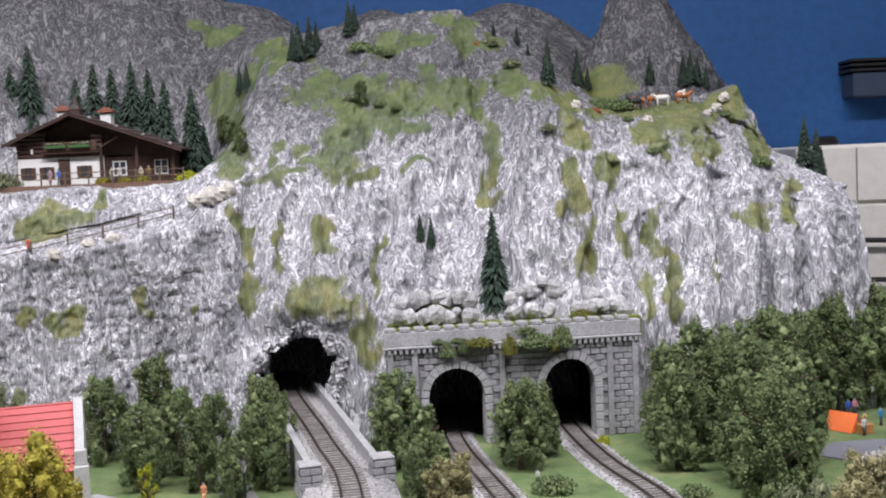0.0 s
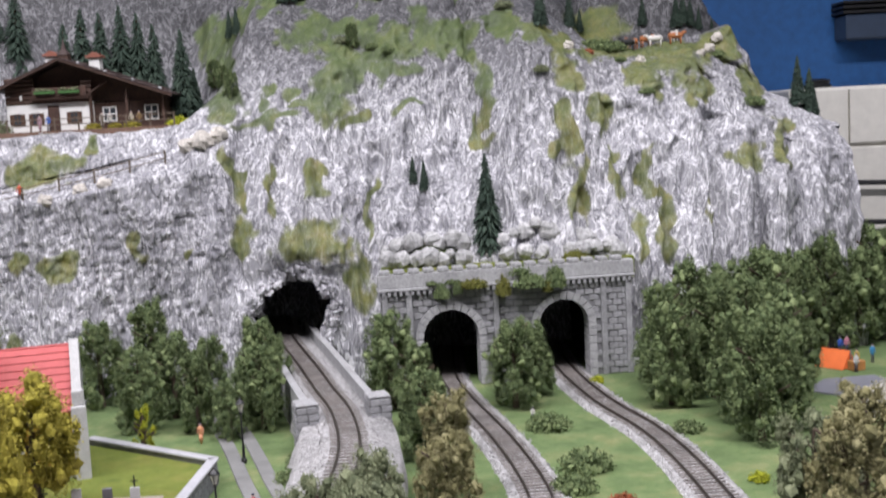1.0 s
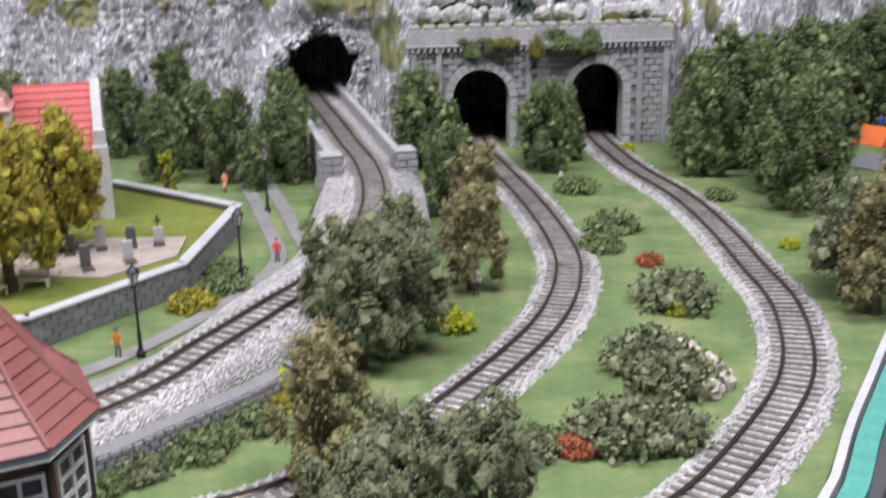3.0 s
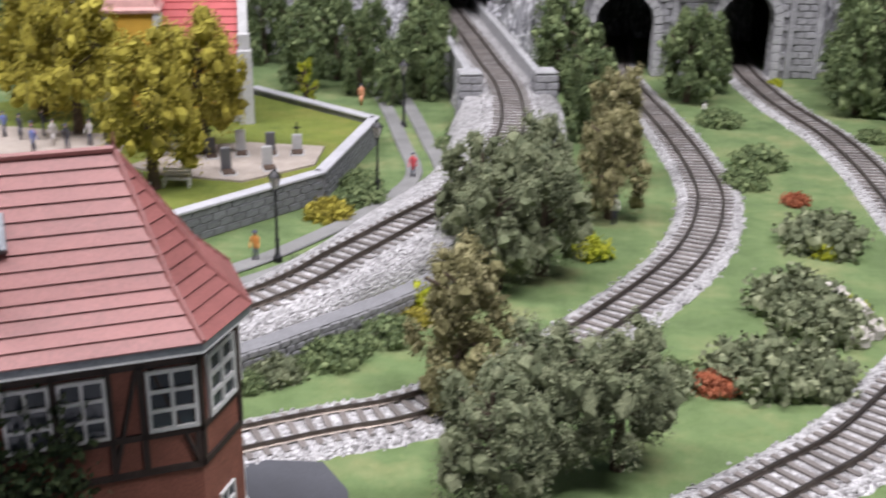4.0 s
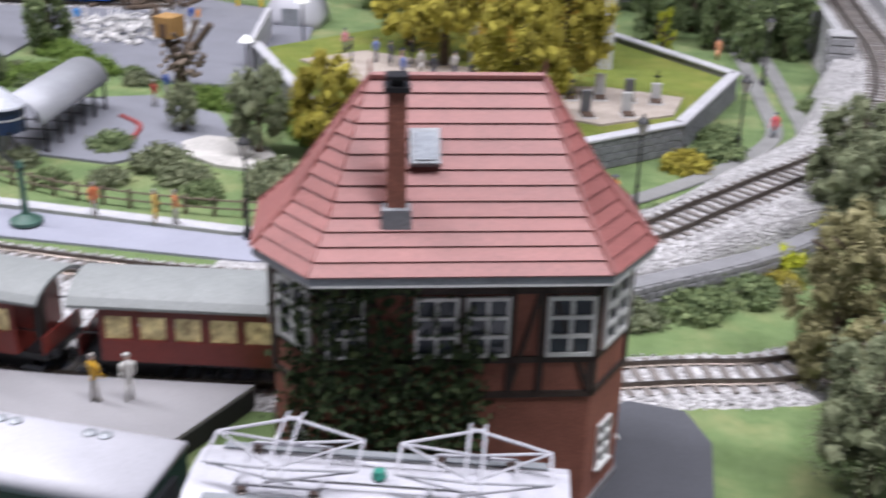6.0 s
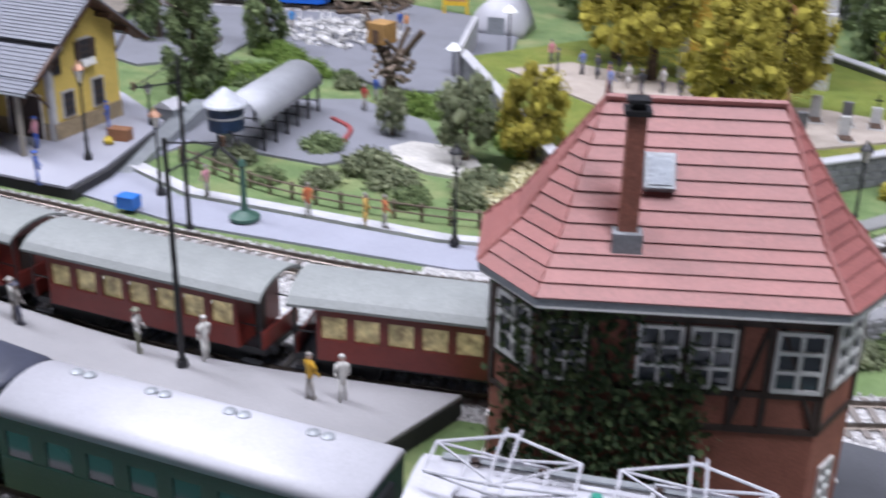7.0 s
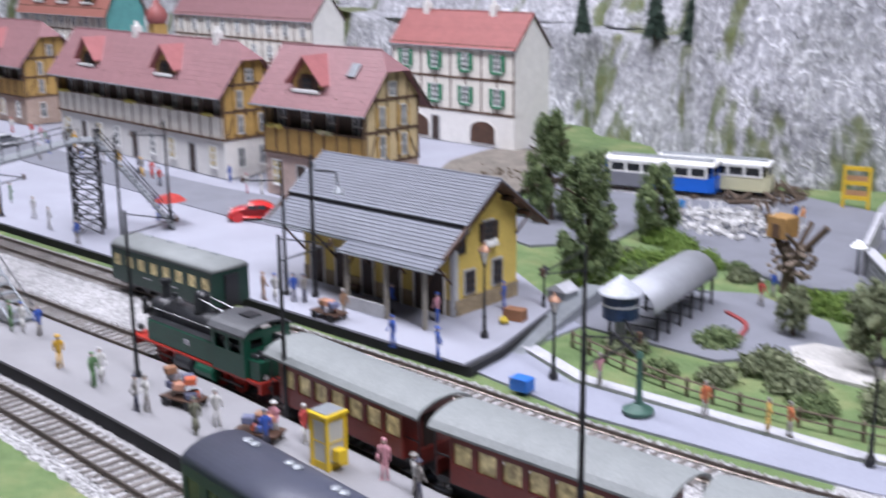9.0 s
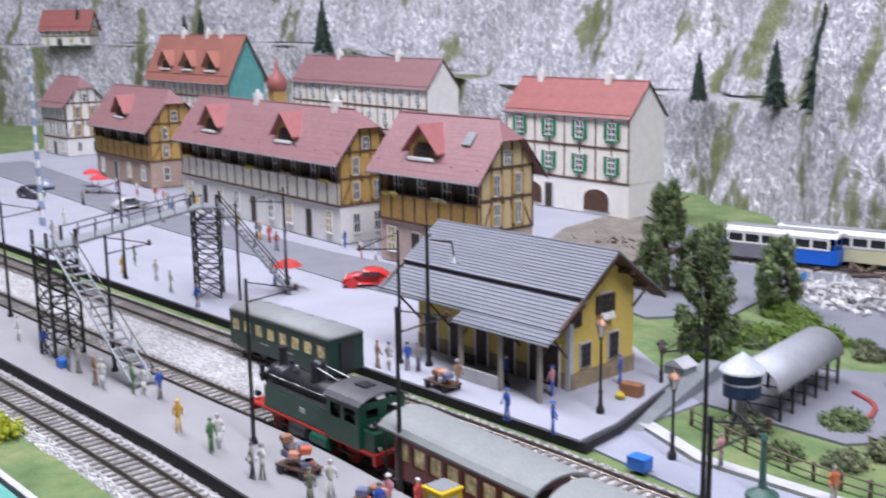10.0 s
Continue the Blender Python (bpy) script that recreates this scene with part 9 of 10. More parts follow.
def chalet():
    at = pose(-0.499, 1.325, 0.286)
    c = thing("chalet", "dark brown log chalet with white lower walls", "house", at=at)
    depth, apex = 0.075, (0.068, 0.083)
    part("lower_wall", Shape().box(0, 0.098, 0, depth, 0, 0.033), WHITE, c, "whitewashed lower wall")
    part("side_wall", Shape().box(0.098, 0.182, 0.012, depth, 0, 0.031), LOG, c)
    part("gable_wall", Shape().prism([(0.0, 0.033), (0.098, 0.033), (0.182, 0.031), (0.182, 0.041), (0.068, 0.080), (0.0, 0.052)], 0.014, depth), LOG, c)
    for k in range(6):
        z = 0.0345 + k * 0.0052
        part("log", Shape().rod((0.0, 0.0008, z), (0.034 if k > 1 else 0.098, 0.0008, z), 0.0025, 8), LOG, c)
        if k > 1 and z < 0.058:
            part("log", Shape().rod((0.088, 0.0008, z), (0.100, 0.0008, z), 0.0025, 8), LOG, c)
    part("balcony_floor", Shape().box(0.030, 0.098, -0.008, 0.016, 0.0365, 0.0385), LOG, c)
    part("balcony_rail", Shape().box(0.034, 0.096, -0.009, -0.0075, 0.0385, 0.0500, bevel=0.0004), LOG, c)
    for x in (0.049, 0.077):
        b = part("flower_box", Shape().box(x - 0.012, x + 0.012, -0.0125, -0.009, 0.0425, 0.0460, bevel=0.0006), MEAD_GREEN, c)
        f, rng = Shape(), random.Random(int(x * 1000))
        for _ in range(26):
            f.lump((x + rng.uniform(-0.011, 0.011), -0.0108 + rng.uniform(-0.0015, 0.0015), 0.0468 + rng.uniform(0, 0.002)), rng.uniform(0.0008, 0.0015), rng=rng)
        part("flowers", f, LEAF_MID, b)
    for s, end in ((0, (-0.012, 0.048)), (1, (0.196, 0.036))):
        a = Vector((end[0], -0.016, end[1]))
        d = Vector((apex[0], -0.016, apex[1]))
        q = Vector((0, depth + 0.026, 0))
        courses(c, tuple(a), tuple(a + q), tuple(d + q), tuple(d), 8, SHINGLE, "shingle_course")
        lo = Vector((0, 0, -0.003))
        part("barge_board", Shape().add([a, d, d + lo, a + lo, a + Vector((0, 0.0016, 0)), d + Vector((0, 0.0016, 0)), d + lo + Vector((0, 0.0016, 0)), a + lo + Vector((0, 0.0016, 0))], [(0, 1, 2, 3), (7, 6, 5, 4), (0, 4, 5, 1), (3, 2, 6, 7), (0, 3, 7, 4)]), LOG, c)
        for k in range(4):
            w = a + (d - a) * (0.12 + 0.24 * k)
            rng = random.Random(k + 10 * s)
            part("roof_stone", Shape().lump((w.x, -0.006, w.z + 0.0018), 0.0026, 0.7, rng=rng), STONE_LIGHT, c)
    for x, z in ((0.046, 0.072), (0.097, 0.068)):
        ch = part("chimney", Shape().box(x - 0.0062, x + 0.0062, 0.030, 0.044, z - 0.004, z + 0.016, bevel=0.0006), WHITE, c)
        part("chimney_cap", Shape().box(x - 0.009, x + 0.009, 0.027, 0.047, z + 0.0165, z + 0.019).prism([(x - 0.008, z + 0.019), (x + 0.008, z + 0.019), (x, z + 0.023)], 0.028, 0.046), BRICK_RED, ch)
    bell = part("bell_tower", Shape().box(0.062, 0.074, 0.006, 0.018, 0.078, 0.088), LOG, c)
    part("tower_roof", Shape().turned([(0.0095, 0.088), (0.0035, 0.094), (0.0003, 0.106)], 4, Matrix.Translation((0.068, 0.012, 0)) @ Matrix.Rotation(math.pi / 4, 4, "Z")), SHINGLE, bell)
    for x in (0.012, 0.034, 0.078):
        window(c, pose(x, -0.0006, 0.009), 0.0085, 0.0125, 2, 2, DARK_WOOD)
        for s in (-1, 1):
            part("shutter", Shape().box(x + s * 0.0066 - 0.0020, x + s * 0.0066 + 0.0020, -0.0014, -0.0003, 0.009, 0.0215), DARK_WOOD, c)
    part("door", Shape().box(0.048, 0.061, -0.0012, 0.0005, 0.0, 0.030, bevel=0.0003), LOG, c)
    for x in (0.116, 0.165):
        window(c, pose(x, 0.0115, 0.009), 0.015, 0.016, 2, 2, WHITE)
    for x in (0.098, 0.140, 0.182):
        part("post", Shape().box(x - 0.0016, x + 0.0016, -0.002, 0.0014, 0, 0.045), LOG, c)
    part("brace", Shape().rod((0.098, -0.0004, 0.042), (0.118, -0.0004, 0.054), 0.0012, 6), LOG, c)
    part("lantern", Shape().box(0.017, 0.0195, -0.003, -0.001, 0.037, 0.043, bevel=0.0004), WHITE, c)
    return c


chalet()
setting("ground", Shape().slab([(-0.62, 1.295), (-0.29, 1.298), (-0.285, 1.42), (-0.60, 1.44)], 0.279, 0.2862), plain("terrace_earth", (0.20, 0.12, 0.085), 0.9, fine=700, vary=0.3), "reddish earth terrace round the chalet")
rail_fence([(x, min(1.299, on_face(x, 0.2885) - 0.002), 0.2862) for x in (-0.60, -0.54, -0.48, -0.42, -0.36, -0.30)], 0.015, 0.026, "brown wooden terrace fence by the chalet")
rail_fence([(x, on_face(x, z + 0.004) - 0.003, z) for x, z in ((-0.56, 0.196), (-0.52, 0.200), (-0.48, 0.206), (-0.44, 0.213), (-0.40, 0.221), (-0.35, 0.231), (-0.298, 0.243))], 0.016, 0.036, "grey weathered fence along the cliff path")
figure(-0.452, on_face(-0.452, 0.216) - 0.002, 0.212, (0.65, 0.12, 0.05), 0.020)
for x, col in ((-0.448, (0.05, 0.15, 0.55)), (-0.458, (0.45, 0.3, 0.35)), (-0.386, (0.55, 0.53, 0.48)), (-0.377, (0.62, 0.60, 0.55)), (-0.352, (0.55, 0.5, 0.4)), (-0.343, (0.25, 0.16, 0.06))):
    figure(x, 1.313, 0.2862, col, 0.019)
for x, k in ((-0.395, 0.55), (-0.370, 0.5), (-0.350, 0.6)):
    shrub("olive", x, 1.306, 0.2862, k, x * 90)
shrub("lime", -0.300, 1.318, 0.282, 1.2, 1.0)
shrub("lime", -0.288, 1.312, 0.282, 0.9, 2.0)
shrub("mid", -0.515, 1.31, 0.284, 1.1, 2.0)

# spruces behind the chalet and along the ridge
for x, y, z, k, kind in ((-0.535, 1.415, 0.284, 1.60, "s"), (-0.512, 1.415, 0.284, 1.85, "s"), (-0.555, 1.43, 0.29, 1.3, "t"), (-0.455, 1.415, 0.30, 1.65, "t"), (-0.433, 1.415, 0.29, 1.60, "s"), (-0.410, 1.415, 0.29, 1.50, "s"), (-0.385, 1.415, 0.29, 1.55, "s"), (-0.364, 1.415, 0.29, 1.45, "s"), (-0.345, 1.415, 0.29, 1.25, "s"), (-0.302, 1.37, 0.283, 1.20, "s"), (-0.292, 1.385, 0.285, 0.8, "t"),
                        (0.432, 1.36, 0.225, 0.62, "s"), (0.446, 1.36, 0.215, 0.68, "t"), (0.455, 1.37, 0.215, 0.45, "t"), (-0.030, 1.262, 0.208, 0.36, "t"), (-0.018, 1.258, 0.200, 0.40, "t"),
                        (-1.226, 1.135, 0.128, 0.72, "s"), (-1.085, 1.125, 0.128, 0.9, "s"), (-2.285, 1.10, 0.178, 1.2, "s"), (-2.70, 0.99, 0.19, 0.9, "s"), (-2.73, 0.96, 0.19, 0.8, "s"), (-2.98, 0.78, 0.19, 1.0, "s"), (-3.02, 0.76, 0.19, 0.9, "s"), (-0.985, 1.09, 0.13, 1.3, "s")):
    if y > 1.33:
        z = on_top(x, y) - 0.002
    elif x > -0.5:
        y = on_face(x, z) + 0.001
    planted(kind, x, y, z, k, RNG.uniform(0, 6))
# spruces on the meadows and the ridge, standing on the rock
for x, y, z, k, kind in ((0.068, 1.422, 0.451, 0.20, "t"), (0.097, 1.431, 0.438, 0.26, "s"), (0.109, 1.412, 0.422, 0.21, "t"), (0.125, 1.328, 0.379, 0.65, "t"), (0.189, 1.577, 0.394, 0.54, "s"), (0.205, 1.594, 0.389, 0.40, "t"), (0.290, 1.582, 0.392, 0.43, "s"), (0.337, 1.584, 0.387, 0.50, "s"), (0.347, 1.584, 0.391, 0.50, "s"), (0.357, 1.586, 0.388, 0.42, "s"), (0.369, 1.587, 0.383, 0.34, "s"), (0.399, 1.637, 0.384, 0.24, "t"),
                         (-0.251, 1.420, 0.391, 0.42, "t"), (-0.239, 1.401, 0.393, 0.42, "t"), (-0.112, 1.428, 0.458, 0.54, "t"), (-0.105, 1.431, 0.465, 0.42, "t"), (-0.172, 1.395, 0.427, 0.50, "s"), (-0.160, 1.404, 0.431, 0.52, "s"), (-0.180, 1.400, 0.428, 0.44, "s"), (-0.152, 1.412, 0.440, 0.38, "s")):
    planted(kind, x, y, z - 0.002, k, RNG.uniform(0, 6))
for x, y, z, k in ((-0.094, 1.327, 0.365, 0.30), (-0.231, 1.286, 0.314, 0.32), (-0.268, 1.388, 0.330, 0.36), (-0.255, 1.372, 0.330, 0.28)):
    planted("a", x, y, z - 0.002, k, x * 70)
for kind, x, y, z, k in (("dark", -0.096, 1.401, 0.438, 0.85), ("dark", -0.078, 1.397, 0.432, 0.75), ("dark", -0.061, 1.386, 0.428, 0.6), ("dark", -0.071, 1.332, 0.364, 0.5), ("dark", -0.052, 1.314, 0.358, 0.5), ("mid", -0.106, 1.330, 0.372, 0.5), ("dark", 0.192, 1.390, 0.354, 0.9), ("dark", 0.205, 1.385, 0.352, 1.0), ("dark", 0.220, 1.388, 0.352, 0.8), ("mid", 0.061, 1.400, 0.436, 0.6), ("mid", 0.117, 1.267, 0.325, 0.5), ("dark", 0.236, 1.276, 0.295, 0.5), ("dark", 0.341, 1.375, 0.337, 0.5), ("dark", 0.365, 1.314, 0.277, 0.8), ("mid", 0.085, 1.363, 0.406, 0.6), ("rust", 0.178, 1.330, 0.346, 0.8), ("rust", 0.048, 1.400, 0.436, 0.9), ("dark", 0.216, 1.329, 0.334, 0.4), ("dark", -0.025, 1.45, 0.478, 0.8)):
    shrub(kind, x, y, z - 0.004 * k, k, x * 70)
shrub("mid", -0.02, on_face(-0.02, 0.131) - 0.002, 0.131, 0.9, 1.0)


# ---------------------------------------------------------------- cows, tent, small things on the right
def cow(x, y, z, turn, hide, patch, label):
    s = Shape()
    s.turned([(0.0010, -0.0090), (0.0034, -0.0075), (0.0038, -0.002), (0.0036, 0.004), (0.0030, 0.0075), (0.0012, 0.0090)], 10, pose(0, 0, 0.0105, 0, 90))
    s.lump((0.0005, -0.0014, 0.0112), 0.0030, 0.9, 0.1, random.Random(2), 1).lump((-0.0062, 0.001, 0.0114), 0.0026, 0.9, 0.1, random.Random(3), 1)
    s.rod((0.0075, 0, 0.0115), (0.0105, 0, 0.0145), 0.0018, 8)
    s.lump((0.0122, 0, 0.0142), 0.0021, 0.8, 0.1, random.Random(4)).rod((0.0108, -0.0025, 0.0158), (0.0108, 0.0025, 0.0158), 0.0004, 5)
    for lx in (-0.0066, 0.0060):
        for ly in (-0.0018, 0.0018):
            s.cyl(0.0006, 0.0009, 0, 0.0085, 6, pose(lx, ly, 0))
    s.rod((-0.0088, 0, 0.0120), (-0.0096, 0, 0.0060), 0.0003, 5)
    ob = new("cow_figurine", s.mesh("cow_figurine", [hide, patch], True))
    ob.matrix_basis = pose(x, y, on_top(x, y) - 0.0005, 0, 0, turn)
    return tagged(ob, label, "figurine", "grazing cows")


HIDE_WHITE = plain("cow_white", (0.68, 0.66, 0.62), 0.6, vary=0.1)
HIDE_BROWN = plain("cow_brown", (0.42, 0.15, 0.05), 0.6, vary=0.2)
HIDE_BLACK = plain("cow_black", (0.03, 0.03, 0.03), 0.6)
cow(0.268, 1.383, 0.3425, 175, HIDE_WHITE, HIDE_BLACK, "small black and white cow figure on the pasture")
cow(0.294, 1.388, 0.3425, 5, HIDE_BROWN, HIDE_WHITE, "small orange-brown cow figure on the pasture")
cow(0.262, 1.41, 0.345, 30, HIDE_BROWN, HIDE_BROWN, "small brown cow figure on the pasture")
cow(0.245, 1.41, 0.346, 120, HIDE_BROWN, HIDE_BROWN, "small brown cow figure on the pasture")
cow(0.298, 1.415, 0.345, 60, HIDE_WHITE, HIDE_WHITE, "small white cow figure on the pasture")
cow(0.236, 1.385, 0.341, 200, HIDE_BLACK, HIDE_WHITE, "small black and white cow figure on the pasture")
for x, y, z, r in ((0.318, 1.37, 0.338, 0.006), (0.332, 1.375, 0.345, 0.007), (0.345, 1.40, 0.358, 0.007), (0.240, 1.355, 0.333, 0.006), (0.155, 1.40, 0.352, 0.007), (-0.26, 1.265, 0.266, 0.012), (-0.275, 1.26, 0.262, 0.010), (-0.242, 1.27, 0.272, 0.010), (-0.36, 1.235, 0.226, 0.009), (-0.385, 1.23, 0.221, 0.008), (-0.42, 1.222, 0.212, 0.008)):
    boulder(x, on_face(x, z) - 0.002, z, r, int((x + 3) * 1000), label="rough pale boulder on the mountainside")


def tent(x, y, turn):
    cloth = plain("orange_tent_cloth", (0.75, 0.16, 0.035), 0.7, vary=0.12)
    t = thing("tent", "orange ridge tent beside the wood", "tent", at=pose(x, y, 0, 0, 0, turn))
    for s in (-1, 1):
        part("side_panel", Shape().add([(0, -0.02, 0.028), (0, 0.02, 0.028), (s * 0.017, 0.02, 0.001), (s * 0.017, -0.02, 0.001), (0, -0.02, 0.0272), (0, 0.02, 0.0272), (s * 0.016, 0.02, 0.001), (s * 0.016, -0.02, 0.001)], [(0, 1, 2, 3), (7, 6, 5, 4), (0, 3, 7, 4), (1, 5, 6, 2)]), cloth, t)
        part("door_flap", Shape().add([(0, -0.0195, 0.027), (s * 0.015, -0.0195, 0.002), (s * 0.006, -0.0215, 0.001), (0, -0.0200, 0.0268)], [(0, 1, 2, 3)]), cloth, t)
    part("back_panel", Shape().add([(0, 0.0195, 0.027), (-0.0155, 0.0195, 0.001), (0.0155, 0.0195, 0.001)], [(0, 1, 2)]), cloth, t)
    part("pole", Shape().rod((0, -0.021, 0), (0, -0.021, 0.030), 0.0006, 6), GREY_METAL, t)
    t.matrix_basis = t.matrix_basis @ Matrix.Diagonal((0.80, 0.80, 0.66, 1))


tent(0.400, 1.150, 40)
for x, y, c in ((0.424, 1.205, (0.05, 0.12, 0.5)), (0.433, 1.21, (0.6, 0.25, 0.35)), (0.418, 1.14, (0.55, 0.4, 0.1)), (0.442, 1.16, (0.05, 0.25, 0.5)), (0.410, 1.12, (0.6, 0.6, 0.6))):
    figure(x, y, 0, c, 0.020)
crate = part("crate", Shape().box(-0.007, 0.007, -0.005, 0.005, 0, 0.010, bevel=0.0006), plain("crate_orange", (0.55, 0.25, 0.08), 0.7, vary=0.3))
crate.matrix_basis = pose(0.414, 1.13, 0, 0, 0, 20)
tagged(crate, "orange wooden crate beside the tent", "crate")
setting("pavement", Shape().slab([(0.335, 1.055), (0.36, 1.03), (0.40, 1.035), (0.43, 1.07), (0.42, 1.10), (0.37, 1.095)], 0, 0.0014), PAVING, "grey gravel clearing beside the wood")
BLOSSOM = foliage("leaf_blossom", (0.30, 0.28, 0.22), (0.52, 0.50, 0.44), (0.75, 0.73, 0.68))
for x, y, k in ((0.375, 0.985, 1.0), (0.40, 1.0, 1.1), (0.36, 0.96, 0.9)):
    ob = new("bush", bush(int(x * 100), BLOSSOM, 0.018, 110, 1100, 0.9))
    ob.matrix_basis = pose(x, y, 0) @ Matrix.Scale(k, 4)
    tagged(ob, "white blossoming bush at the layout edge", "bush", "blossoming bushes")


# ---------------------------------------------------------------- behind the layout
def cabinet():
    body = plain("cabinet_cream", (0.74, 0.72, 0.66), 0.6, fine=60, coarse=8, vary=0.08, relief=0.05)
    c = thing("cabinet", "cream white cabinet with a red knob and black rails", "cabinet", at=pose(0.592, 1.90, -1.0))
    part("body", Shape().box(0, 0.75, 0.008, 0.22, 0, 1.298, bevel=0.004), body, c)
    for i in range(4):
        for z0, z1 in ((0.78, 1.196), (1.202, 1.294)):
            part("panel", Shape().box(0.004 + i * 0.096, 0.096 + i * 0.096, 0, 0.008, z0, z1, bevel=0.002), body, c)
    red = plain("red_knob", (0.42, 0.03, 0.03), 0.4, vary=0.1)
    part("knob", Shape().turned([(0.009, 0), (0.011, 0.004), (0.010, 0.010), (0.004, 0.012)], 20, pose(0.066, 0.0, 1.166, 90)), red, c, "round red knob")
    for z in (1.140, 1.074):
        part("rail", Shape().rod((0.05, -0.02, z), (0.75, -0.02, z - 0.03), 0.0045, 10), IRON, c, "black horizontal bar")
    return c


cabinet()
lid = part("cabinet_fitting", Shape().turned([(0.022, 0), (0.024, 0.004), (0.019, 0.008), (0.021, 0.013), (0.012, 0.016)], 20), IRON)
lid.matrix_basis = pose(0.655, 1.95, 0.298)
tagged(lid, "small dark fitting on top of the cabinet", "fitting")
boxm = thing("wall_shelf", "dark slatted metal box on the blue wall", "wall fitting", at=pose(0.755, 2.148, 0.385))
part("case", Shape().box(0, 0.22, -0.06, 0, 0, 0.045, bevel=0.003), plain("case_dark_blue", (0.03, 0.05, 0.09), 0.5), boxm)
for k in range(3):
    part("slat", Shape().box(-0.006, 0.226, -0.064, 0, 0.047 + k * 0.009, 0.052 + k * 0.009, bevel=0.001), IRON, boxm)
house("mountain_house", "small white house with a red roof on the cliff ledge", -3.02, 0.70, 52, 0.12, 0.06, 0.045, 0.085, OFFWHITE, CREAM, RED_ROOF, 2, 4, z=0.197)


# ---------------------------------------------------------------- white scrap and brown debris in the yard
def heap(name, label, category, x, y, rx, ry, count, mat, seed, rods=0.5):
    rng, s = random.Random(seed), Shape()
    for _ in range(count):
        a, q = rng.uniform(0, math.tau), rng.random() ** 0.5
        px, py = q * rx * math.cos(a), q * ry * math.sin(a)
        h = 0.010 * (1 - q) * rng.random()
        if rng.random() < rods:
            b, l = rng.uniform(0, math.tau), rng.uniform(0.004, 0.016)
            s.rod((px, py, 0.001 + h), (px + l * math.cos(b), py + l * math.sin(b), 0.001 + h + rng.uniform(0, 0.006)), rng.uniform(0.0004, 0.0011), 5)
        else:
            s.lump((px, py, 0.001 + h), rng.uniform(0.0015, 0.0042), 0.6, 0.5, rng)
    ob = new(name, s.mesh(name, mat))
    ob.matrix_basis = pose(x, y, 0.002)
    tagged(ob, label, category, kind="stuff")


SCRAP_WHITE = plain("scrap_white", (0.72, 0.71, 0.70), 0.6, vary=0.2, each=0.4)
DEBRIS = plain("debris_brown", (0.16, 0.115, 0.075), 0.85, vary=0.35, each=0.5)
heap("scrap_heap", "heap of pale scrap parts in the yard", "scrap heap", -0.715, 0.815, 0.065, 0.050, 300, SCRAP_WHITE, 4)
heap("rubble_heap", "low brown rubble bank behind the station", "rubble heap", -1.005, 0.790, 0.085, 0.055, 260, DEBRIS, 9, 0.3)
heap("debris_heap", "heap of brown timber and rubble by the trams", "debris heap", -0.796, 0.959, 0.060, 0.035, 240, DEBRIS, 5, 0.7)

# hedge at the foot of the rubble wall, and moss hanging over the portal
for i, p in enumerate(curve_points([(-0.214, 0.421), (-0.168, 0.455), (-0.138, 0.490), (-0.108, 0.529), (-0.089, 0.563), (-0.073, 0.605)], 0.014)):
    shrub(("dark", "mid", "dark", "olive")[i % 4], float(p[0]), float(p[1]), 0, 0.42 + 0.10 * (i % 3), i * 1.1)
for i, (x, y, k, kind) in enumerate(((-0.005, 1.144, 0.55, "dark"), (0.012, 1.146, 0.5, "dark"), (0.058, 1.150, 0.9, "moss"), (0.112, 1.158, 0.75, "dark"), (0.105, 1.157, 0.6, "moss"))):
    ob = shrub(kind, x, y, 0.094 + 0.004 * (i % 2), k, i)
    ob.matrix_basis = ob.matrix_basis @ Matrix.Diagonal((0.8, 0.45, 2.0, 1))
# flower beds in the garden
for i, (x, y) in enumerate(((-0.36, 0.52), (-0.375, 0.53), (-0.39, 0.525), (-0.44, 0.53), (-0.47, 0.54), (-0.52, 0.555), (-0.545, 0.68), (-0.62, 0.70), (-0.60, 0.68))):
    shrub(("mid", "dark", "mid", "rust")[(i * 3) % 4], x, y, 0, 0.4 + 0.1 * (i % 3), i * 0.8)

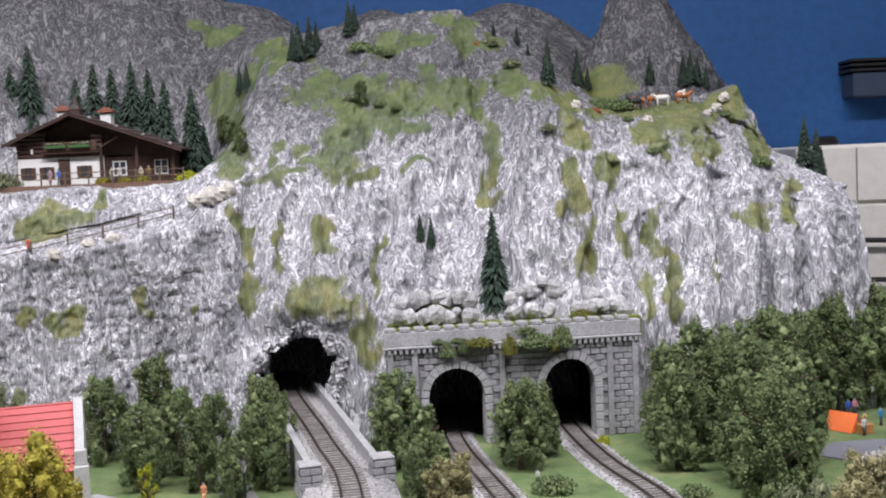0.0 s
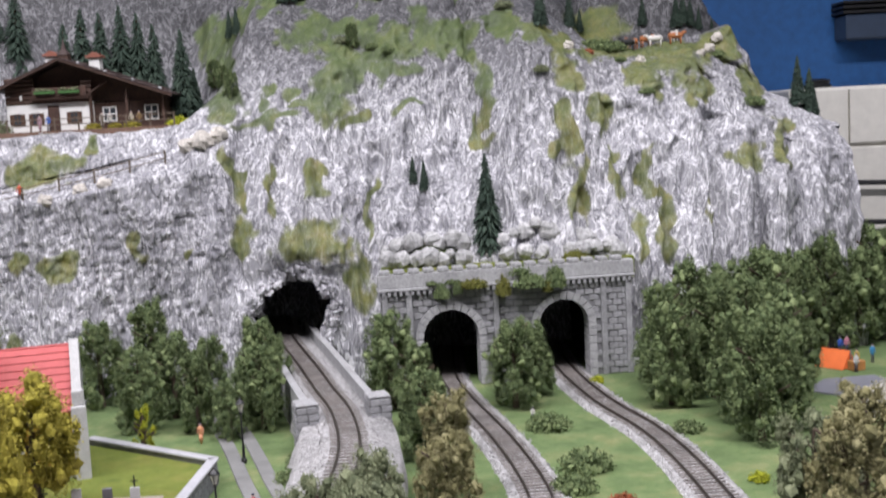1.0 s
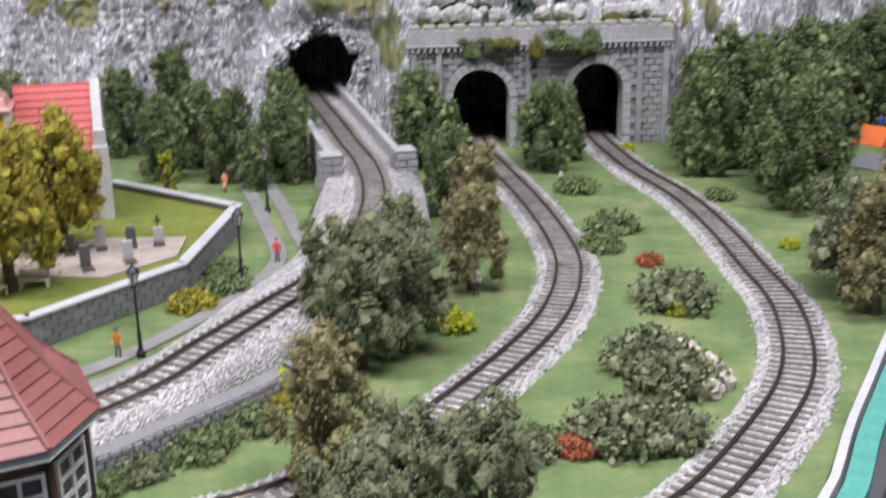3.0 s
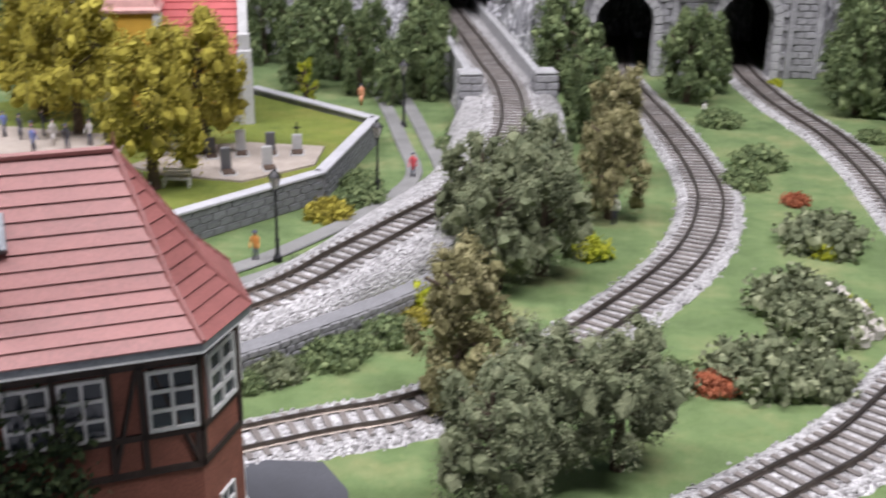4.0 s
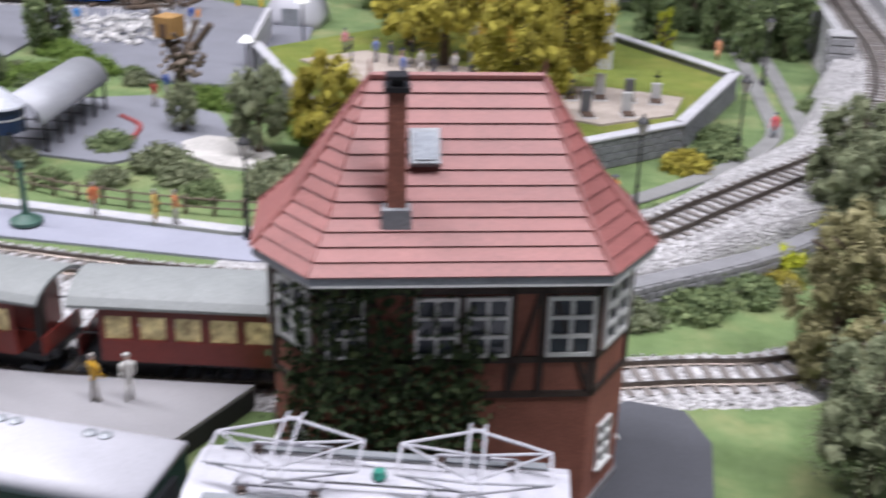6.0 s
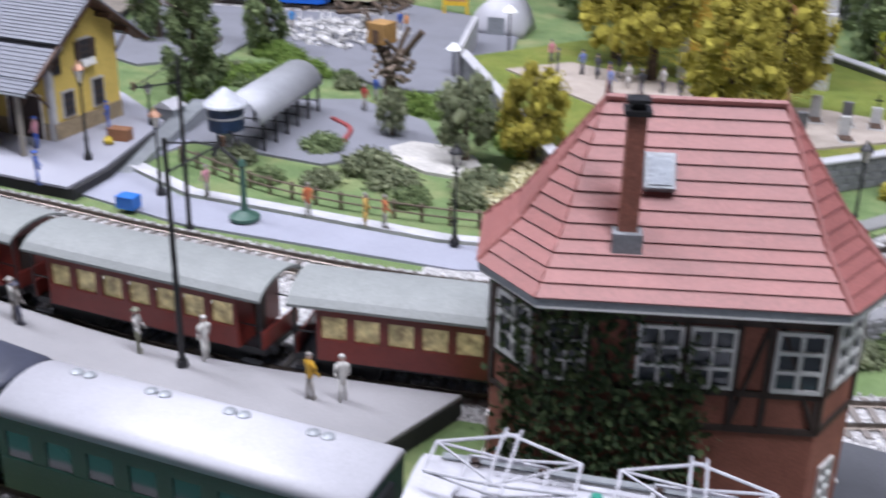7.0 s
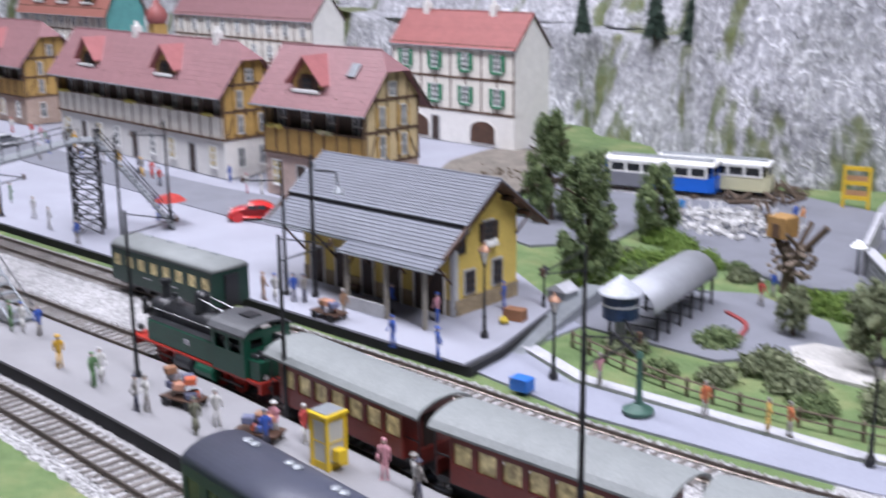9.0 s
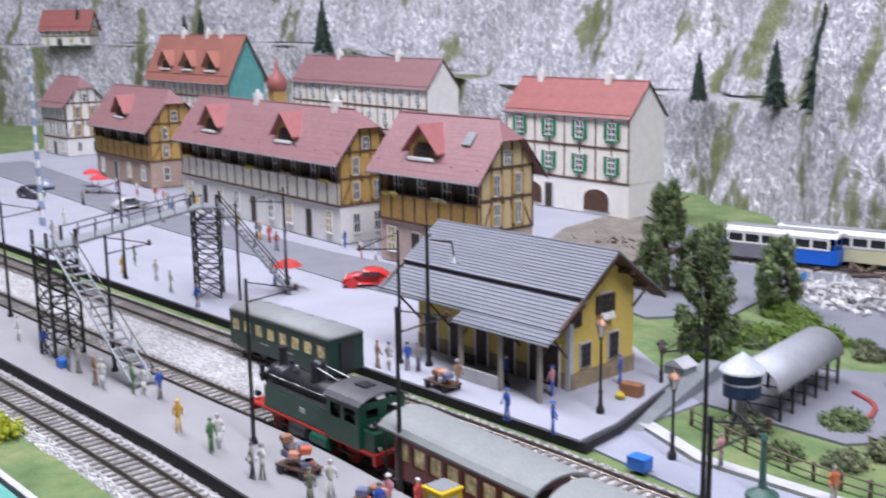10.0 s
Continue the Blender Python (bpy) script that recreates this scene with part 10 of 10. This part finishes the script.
# cream blossom beside the signal box, blue crates at the tracks
CREAM_BLOSSOM = bush(38, foliage("leaf_cream_blossom", (0.34, 0.31, 0.14), (0.60, 0.56, 0.32), (0.82, 0.79, 0.58)), 0.013, 110, 1500, 0.6)
for i, (x, y, k) in enumerate(((-0.383, 0.535, 0.8), (-0.372, 0.548, 1.0), (-0.388, 0.560, 0.8), (-0.371, 0.572, 1.0), (-0.384, 0.586, 0.9), (-0.368, 0.598, 0.9), (-0.358, 0.558, 0.9), (-0.357, 0.585, 0.8))):
    ob = new("blossom_bush", CREAM_BLOSSOM)
    ob.matrix_basis = Matrix.Translation((x, y, 0)) @ Matrix.Rotation(i * 1.3, 4, "Z") @ Matrix.Scale(k, 4)
    tagged(ob, "low cream-yellow blossoming bush in the garden bed", "bush", "cream blossom bushes")


def blue_crate(x, y, z, turn, k, label):
    c = thing("crate", label, "crate", "blue crates", at=pose(x, y, z, 0, 0, turn) @ Matrix.Scale(k, 4))
    blue = bpy.data.materials.get("crate_blue") or plain("crate_blue", (0.03, 0.16, 0.55), 0.45, vary=0.12)
    part("floor", Shape().box(-0.0052, 0.0052, -0.0037, 0.0037, 0, 0.0007), blue, c)
    for q in (-1, 1):
        part("side_wall", Shape().box(-0.0056, 0.0056, q * 0.0040 - 0.0003, q * 0.0040 + 0.0003, 0, 0.0066, bevel=0.0002), blue, c)
        part("end_wall", Shape().box(q * 0.0055 - 0.0003, q * 0.0055 + 0.0003, -0.0037, 0.0037, 0, 0.0066, bevel=0.0002), blue, c)
    part("lid", Shape().box(-0.0059, 0.0059, -0.0044, 0.0044, 0.0066, 0.0074, bevel=0.0003), blue, c)


blue_crate(-0.538, 0.402, 0.0026, 12, 1.0, "bright blue lidded crate beside the platform ramp")
blue_crate(-0.891, 0.185, 0.0100, 8, 0.8, "small blue lidded crate on the platform")

# parked vehicles on the square, and hedges beside the station garden
car(-1.74, 0.36, 0.0096, 20, (0.05, 0.05, 0.07), "small dark car parked on the station square")
car(-1.55, 0.44, 0.0096, 100, (0.45, 0.46, 0.48), "small silver car parked before the houses")
hedge([(-0.690, 0.640), (-0.655, 0.665), (-0.640, 0.690)])
hedge([(-0.520, 0.660), (-0.490, 0.690), (-0.478, 0.720)])
